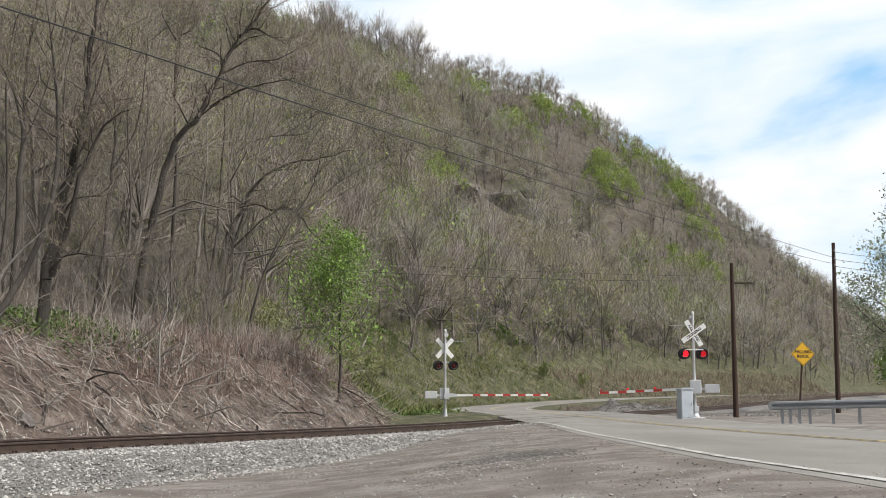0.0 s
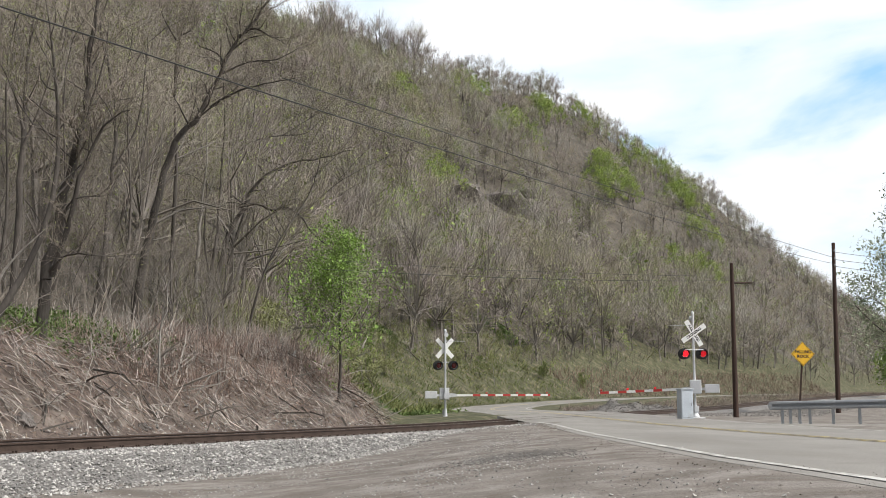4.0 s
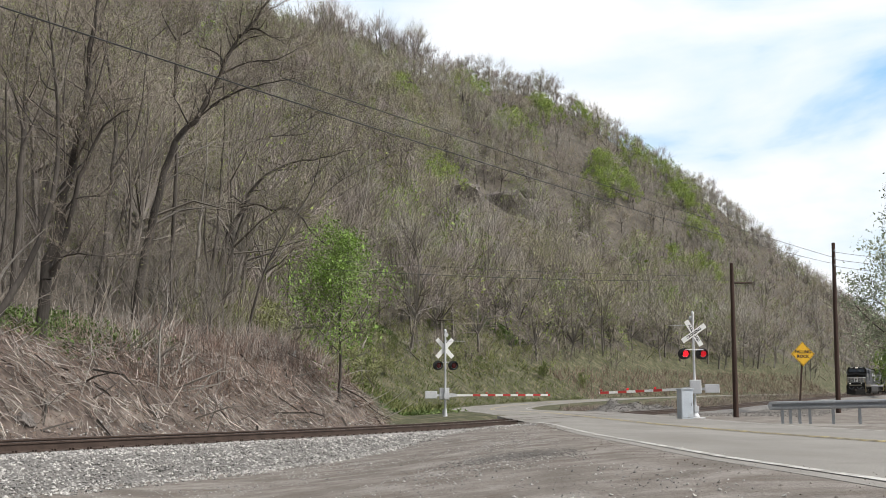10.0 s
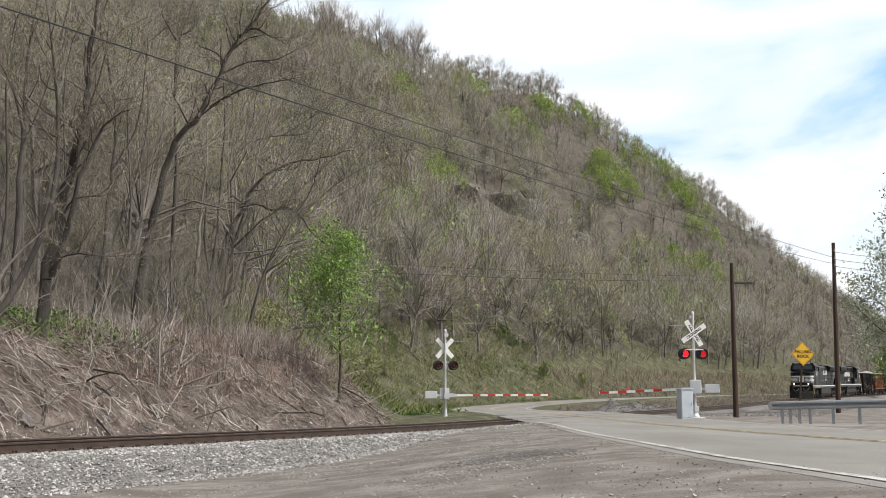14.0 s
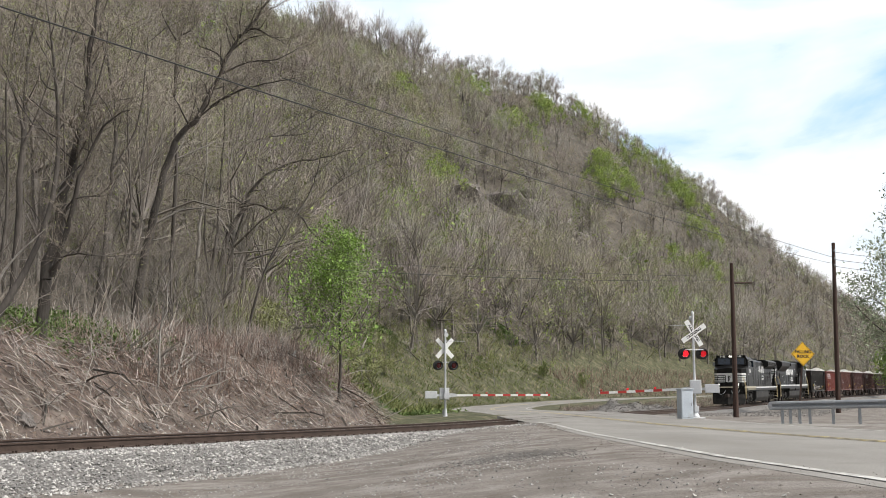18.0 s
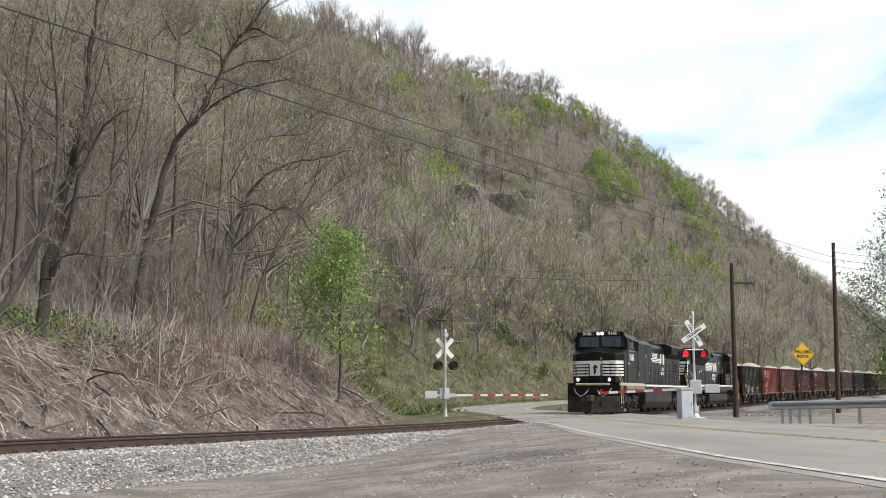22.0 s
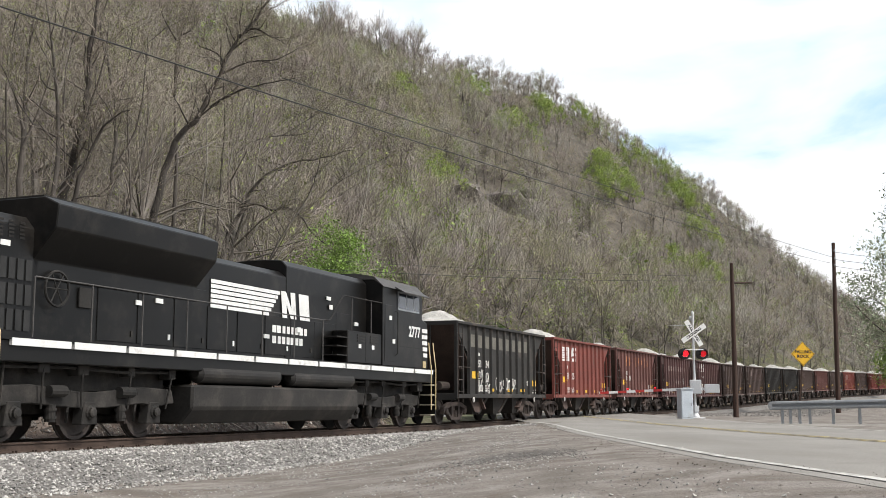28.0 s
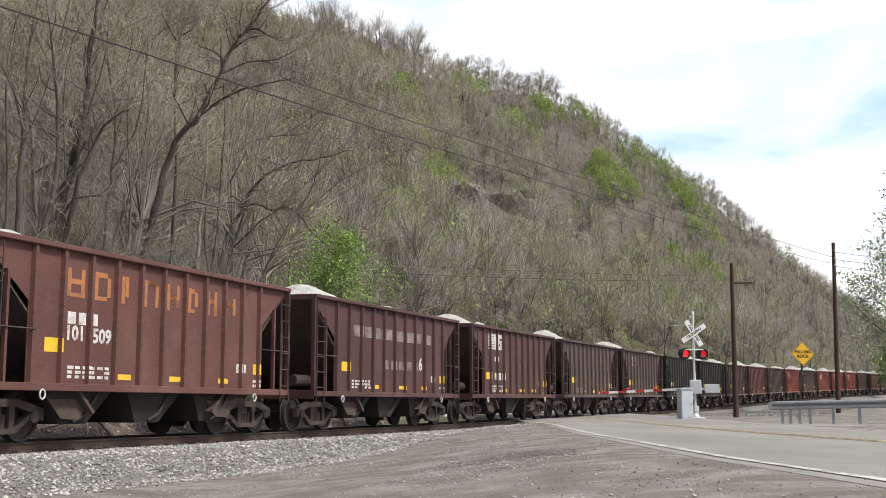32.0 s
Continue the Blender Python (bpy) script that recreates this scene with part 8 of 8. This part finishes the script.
TRAIN = [(lead_locomotive(), L_LEAD / 2), (second_locomotive(), L_LEAD + L_SECOND / 2)]
PROTO = {"black": hopper(M_HOP_BLACK, "faded black"), "red": hopper(M_HOP_RED, "oxide red"), "brown": hopper(M_HOP_BROWN, "faded brown"), "dark": hopper(M_HOP_DARK, "dark rusty"), "maroon": hopper(M_HOP_MAROON, "dark maroon")}
ORDER = ["black", "red", "brown", "maroon", "maroon", "dark", "dark", "black", "black", "dark", "brown", "dark", "red", "dark", "red", "red", "red", "dark", "brown", "dark", "dark", "brown", "dark", "dark"]
LOADS = [gravel_load(k) for k in range(5)]
seen = set()
WAGONS, HEAPS = [], []
for k, tone in enumerate(ORDER):
    if tone in seen:
        w = copy_thing(PROTO[tone], Matrix())
    else:
        w = PROTO[tone]
        seen.add(tone)
    WAGONS.append(w)
    TRAIN.append((w, L_LEAD + L_SECOND + L_HOP * (k + 0.5)))
    heap = tagged(new("gravel_load", LOADS[k % 5]), "heap of pale crushed limestone in a hopper wagon", "gravel load", "gravel loads")
    HEAPS.append(heap)
    TRAIN.append((heap, L_LEAD + L_SECOND + L_HOP * (k + 0.5)))


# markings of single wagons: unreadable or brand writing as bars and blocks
def hx(d):
    return L_HOP / 2 - d


YS = 1.503
RIBS = [2.08 + k * (L_HOP - 4.16) / 10 for k in range(11)]


def paint(w, name, boxes, material, label=""):
    """Flat paint on a ribbed side: on the sheet, and on the faces of the ribs that it crosses. boxes: d0, d1, z0, z1."""
    m = Mesh()
    for d0, d1, z0, z1 in boxes:
        m.box(hx(d1), hx(d0), YS, YS + 0.004, z0, z1)
        for r in RIBS:
            a, b = max(d0, r - 0.038), min(d1, r + 0.038)
            if b > a:
                m.box(hx(b), hx(a), 1.5 + RIB_DEEP, 1.5 + RIB_DEEP + 0.004, z0, z1)
    o = part(name, m, material, w, label)
    o["kind"] = "stuff"
    return o


def stencil(w, name, d0, d1, z0, z1, n_x, n_z, material, seed):
    r = random.Random(seed)
    dx, dz = (d1 - d0) / n_x, (z1 - z0) / n_z
    boxes = []
    for j in range(n_z):
        for i in range(n_x):
            if r.random() > 0.1:
                a = d0 + dx * i
                boxes.append((a, a + dx * r.uniform(0.5, 0.8), z0 + dz * j, z0 + dz * (j + 0.66)))
    paint(w, name, boxes, material)


def scrawl(w, d0, d1, z0, z1, n_, seed):
    """Looping spray paint strokes that form no letters."""
    r = random.Random(seed)
    m = Mesh()
    for k in range(n_):
        c, cz = d0 + (d1 - d0) * (k + 0.5) / n_, (z0 + z1) / 2 + r.uniform(-0.08, 0.08)
        a0, turns, ry = r.uniform(0, 6), r.choice((1.2, 1.7, 2.3)), (z1 - z0) * r.uniform(0.3, 0.5)
        pts = []
        for i in range(15):
            t = i / 14 * turns * 6.283 + a0
            pts.append((hx(c + math.cos(t) * (d1 - d0) / n_ * 0.42 * (1 - 0.03 * i) + (i - 7) * 0.012), YS + 0.004, cz + math.sin(t) * ry))
        m.tube(pts, 0.017, 4)
    o = part("spray_scrawl", m, M_MARK_W, w, "white looping spray paint")
    o["kind"] = "stuff"


def numbers(w, body, d, z, size, material):
    text_part("number", body, size, material, w, Matrix.Translation((hx(d), YS + 0.004, z)) @ Matrix.Rotation(math.pi, 4, "Z") @ Matrix.Rotation(radians(90), 4, "X"))


def tape(w, d, z, wd, ht, material=None):
    paint(w, "reflector_tape", [(d, d + wd, z, z + ht)], material or M_MARK_Y, "yellow reflector tape")


def emblem(w, d, z, material, sc=1.0, wide=1.0):
    """White stripes and blocks, sc high and wide times as broad."""
    b = sc * wide
    paint(w, "logo_panel", [(d, d + 0.66 * b, z + j * 0.105 * sc, z + (j * 0.105 + 0.08) * sc) for j in range(6)], material, "white stripes")
    top = z + 0.62 * sc
    blocks = ((0.7, 0.88, 0, 0.62), (0.88, 0.98, 0.2, 0.5), (0.98, 1.14, 0, 0.62), (1.2, 1.62, 0.47, 0.62), (1.2, 1.36, 0.26, 0.62), (1.2, 1.62, 0.24, 0.38), (1.46, 1.62, 0, 0.36), (1.2, 1.62, 0, 0.14))
    paint(w, "logo_shape", [(d + a * b, d + c * b, z + e * sc, z + f * sc) for a, c, e, f in blocks], material, "white blocks")


w = WAGONS[0]
for k in range(9):
    part("faded_panel", Mesh().box(hx(RIBS[k + 1] - 0.12), hx(RIBS[k] + 0.14), YS, YS + 0.004, 2.75, 3.2), M_PANEL, w, "faded grey panel")
stencil(w, "stencil", 2.9, 3.4, 2.45, 2.62, 2, 1, M_MARK_W, 1)
numbers(w, "151", 3.2, 2.15, 0.36, M_MARK_W)
numbers(w, "234", 4.0, 2.15, 0.36, M_MARK_W)
scrawl(w, 2.95, 4.5, 1.1, 1.55, 4, 5)
scrawl(w, 3.0, 4.3, 1.55, 1.95, 3, 9)
scrawl(w, 5.0, 7.7, 1.15, 1.65, 7, 6)
w = WAGONS[1]
emblem(w, 2.3, 2.6, M_LOCO_WHITE, 1.05, 1.4)
stencil(w, "stencil", 3.1, 3.6, 2.25, 2.47, 2, 1, M_MARK_W, 2)
numbers(w, "151", 3.22, 1.9, 0.4, M_MARK_W)
numbers(w, "225", 4.12, 1.9, 0.4, M_MARK_W)
w = WAGONS[2]
for k, (a, b) in enumerate(((3.0, 3.5), (3.78, 4.28), (4.62, 4.85), (5.36, 5.86), (6.16, 6.62), (6.96, 7.32), (7.7, 8.1), (8.44, 8.9))):
    hb = ((2.9, 3.0), (3.1, 3.2), (2.66, 2.76), (3.1, 3.2), (2.88, 2.98), (3.08, 3.18), (2.92, 3.02), (2.9, 3.0))[k]
    paint(w, "faded_lettering", [(a, a + 0.11, 2.66, 3.2), (b - 0.11, b, 2.66 + 0.07 * (k % 3), 3.2 - 0.09 * (k % 2)), (a + 0.11, b - 0.11, *hb), (a + 0.11, b - 0.11, 2.66, 2.74) if k in (0, 1, 5) else (a + 0.11, b - 0.11, *hb)], M_ORANGE, "faded orange lettering block")
stencil(w, "stencil", 3.05, 4.0, 2.16, 2.5, 3, 1, M_MARK_W, 21)
numbers(w, "101", 3.27, 1.98, 0.38, M_MARK_W)
numbers(w, "509", 4.06, 1.96, 0.38, M_MARK_W)
w = WAGONS[3]
stencil(w, "faded_lettering", 3.2, 9.2, 2.62, 3.1, 8, 1, M_MARK_FAINT, 33)
stencil(w, "faded_lettering", 5.2, 8.2, 1.75, 2.15, 5, 1, M_MARK_FAINT, 34)
numbers(w, "6", 8.1, 1.95, 0.55, M_MARK_W)
w = WAGONS[4]
emblem(w, 2.7, 2.75, M_MARK_W, 0.95)
stencil(w, "stencil", 3.4, 3.8, 2.3, 2.55, 2, 1, M_MARK_W, 41)
stencil(w, "stencil", 3.4, 4.8, 1.6, 2.0, 3, 1, M_MARK_W, 42)
for i in (6, 9):
    emblem(WAGONS[i], 3.0, 2.7, M_MARK_FAINT, 0.9)
for i in (12, 14, 15, 16):
    part("white_panel", Mesh().box(hx(4.9), hx(3.3), YS, YS + 0.006, 2.5, 3.2), M_MARK_W, WAGONS[i], "white marking panel")
rk = random.Random(8)
for i, w in enumerate(WAGONS[:14]):
    tape(w, 2.45, 1.62, 0.42, 0.26)
    for d in (4.5, 6.4, 8.2):
        tape(w, d + rk.uniform(-0.1, 0.1), 1.16, 0.42, 0.11)
    tape(w, 9.75, 1.4, 0.3, 0.24)
    stencil(w, "stencil", 3.1, 4.4, 1.16, 1.42, 6, 3, M_MARK_FAINT if i > 4 else M_MARK_W, 60 + i)
    stencil(w, "stencil", 9.0, 9.5, 1.42, 1.72, 2, 1, M_MARK_FAINT if i > 3 else M_MARK_W, 90 + i)
    stencil(w, "stencil", 9.75, 10.1, 1.1, 1.3, 3, 2, M_MARK_FAINT if i > 3 else M_MARK_W, 120 + i)


# ---------------------------------------------------------------- how things move
def head_at(t):
    """Where the train's front stands on the line, t seconds into the shot."""
    q = t - 25.5
    return -15.72 - 11.674 * q + 0.0025 * q * q


def on_rails(s):
    """Pose of a wagon whose middle stands at s, heading toward smaller s."""
    a, b = np.array(on_track(s - 5)), np.array(on_track(s + 5))
    mid = on_track(s)
    d = a - b
    yaw = math.atan2(d[1], d[0])
    pitch = -math.atan2(d[2], math.hypot(d[0], d[1]))
    return Matrix.Translation(((a[0] + b[0]) / 4 + mid[0] / 2, (a[1] + b[1]) / 4 + mid[1] / 2, (a[2] + b[2]) / 4 + mid[2] / 2)) @ Euler((0, pitch, yaw)).to_matrix().to_4x4()


def motions():
    walk(backdrop, [(0, pose(0, 0, 0, 0, 0, -14.5)), (32.0, pose(0, 0, 0, 0, 0, -18.1))])
    times = [k * 0.5 for k in range(65)]
    for ob, back in TRAIN:
        walk(ob, [(t, on_rails(head_at(t) + back)) for t in times])
    # turning wheels, a row for each thirtieth of a second
    ticks = [k / 30 for k in range(961)]
    for ob in [TRAIN[0][0], TRAIN[1][0]] + WAGONS[:6]:
        for w in [c for c in ob.children if c.name.startswith("wheelset")]:
            base, r = w.matrix_basis.translation.copy(), w.matrix_basis.translation.z
            walk(w, [(t, Matrix.Translation(base) @ Matrix.Rotation((head_at(0) - head_at(t)) / r, 4, "Y")) for t in ticks])


motions()
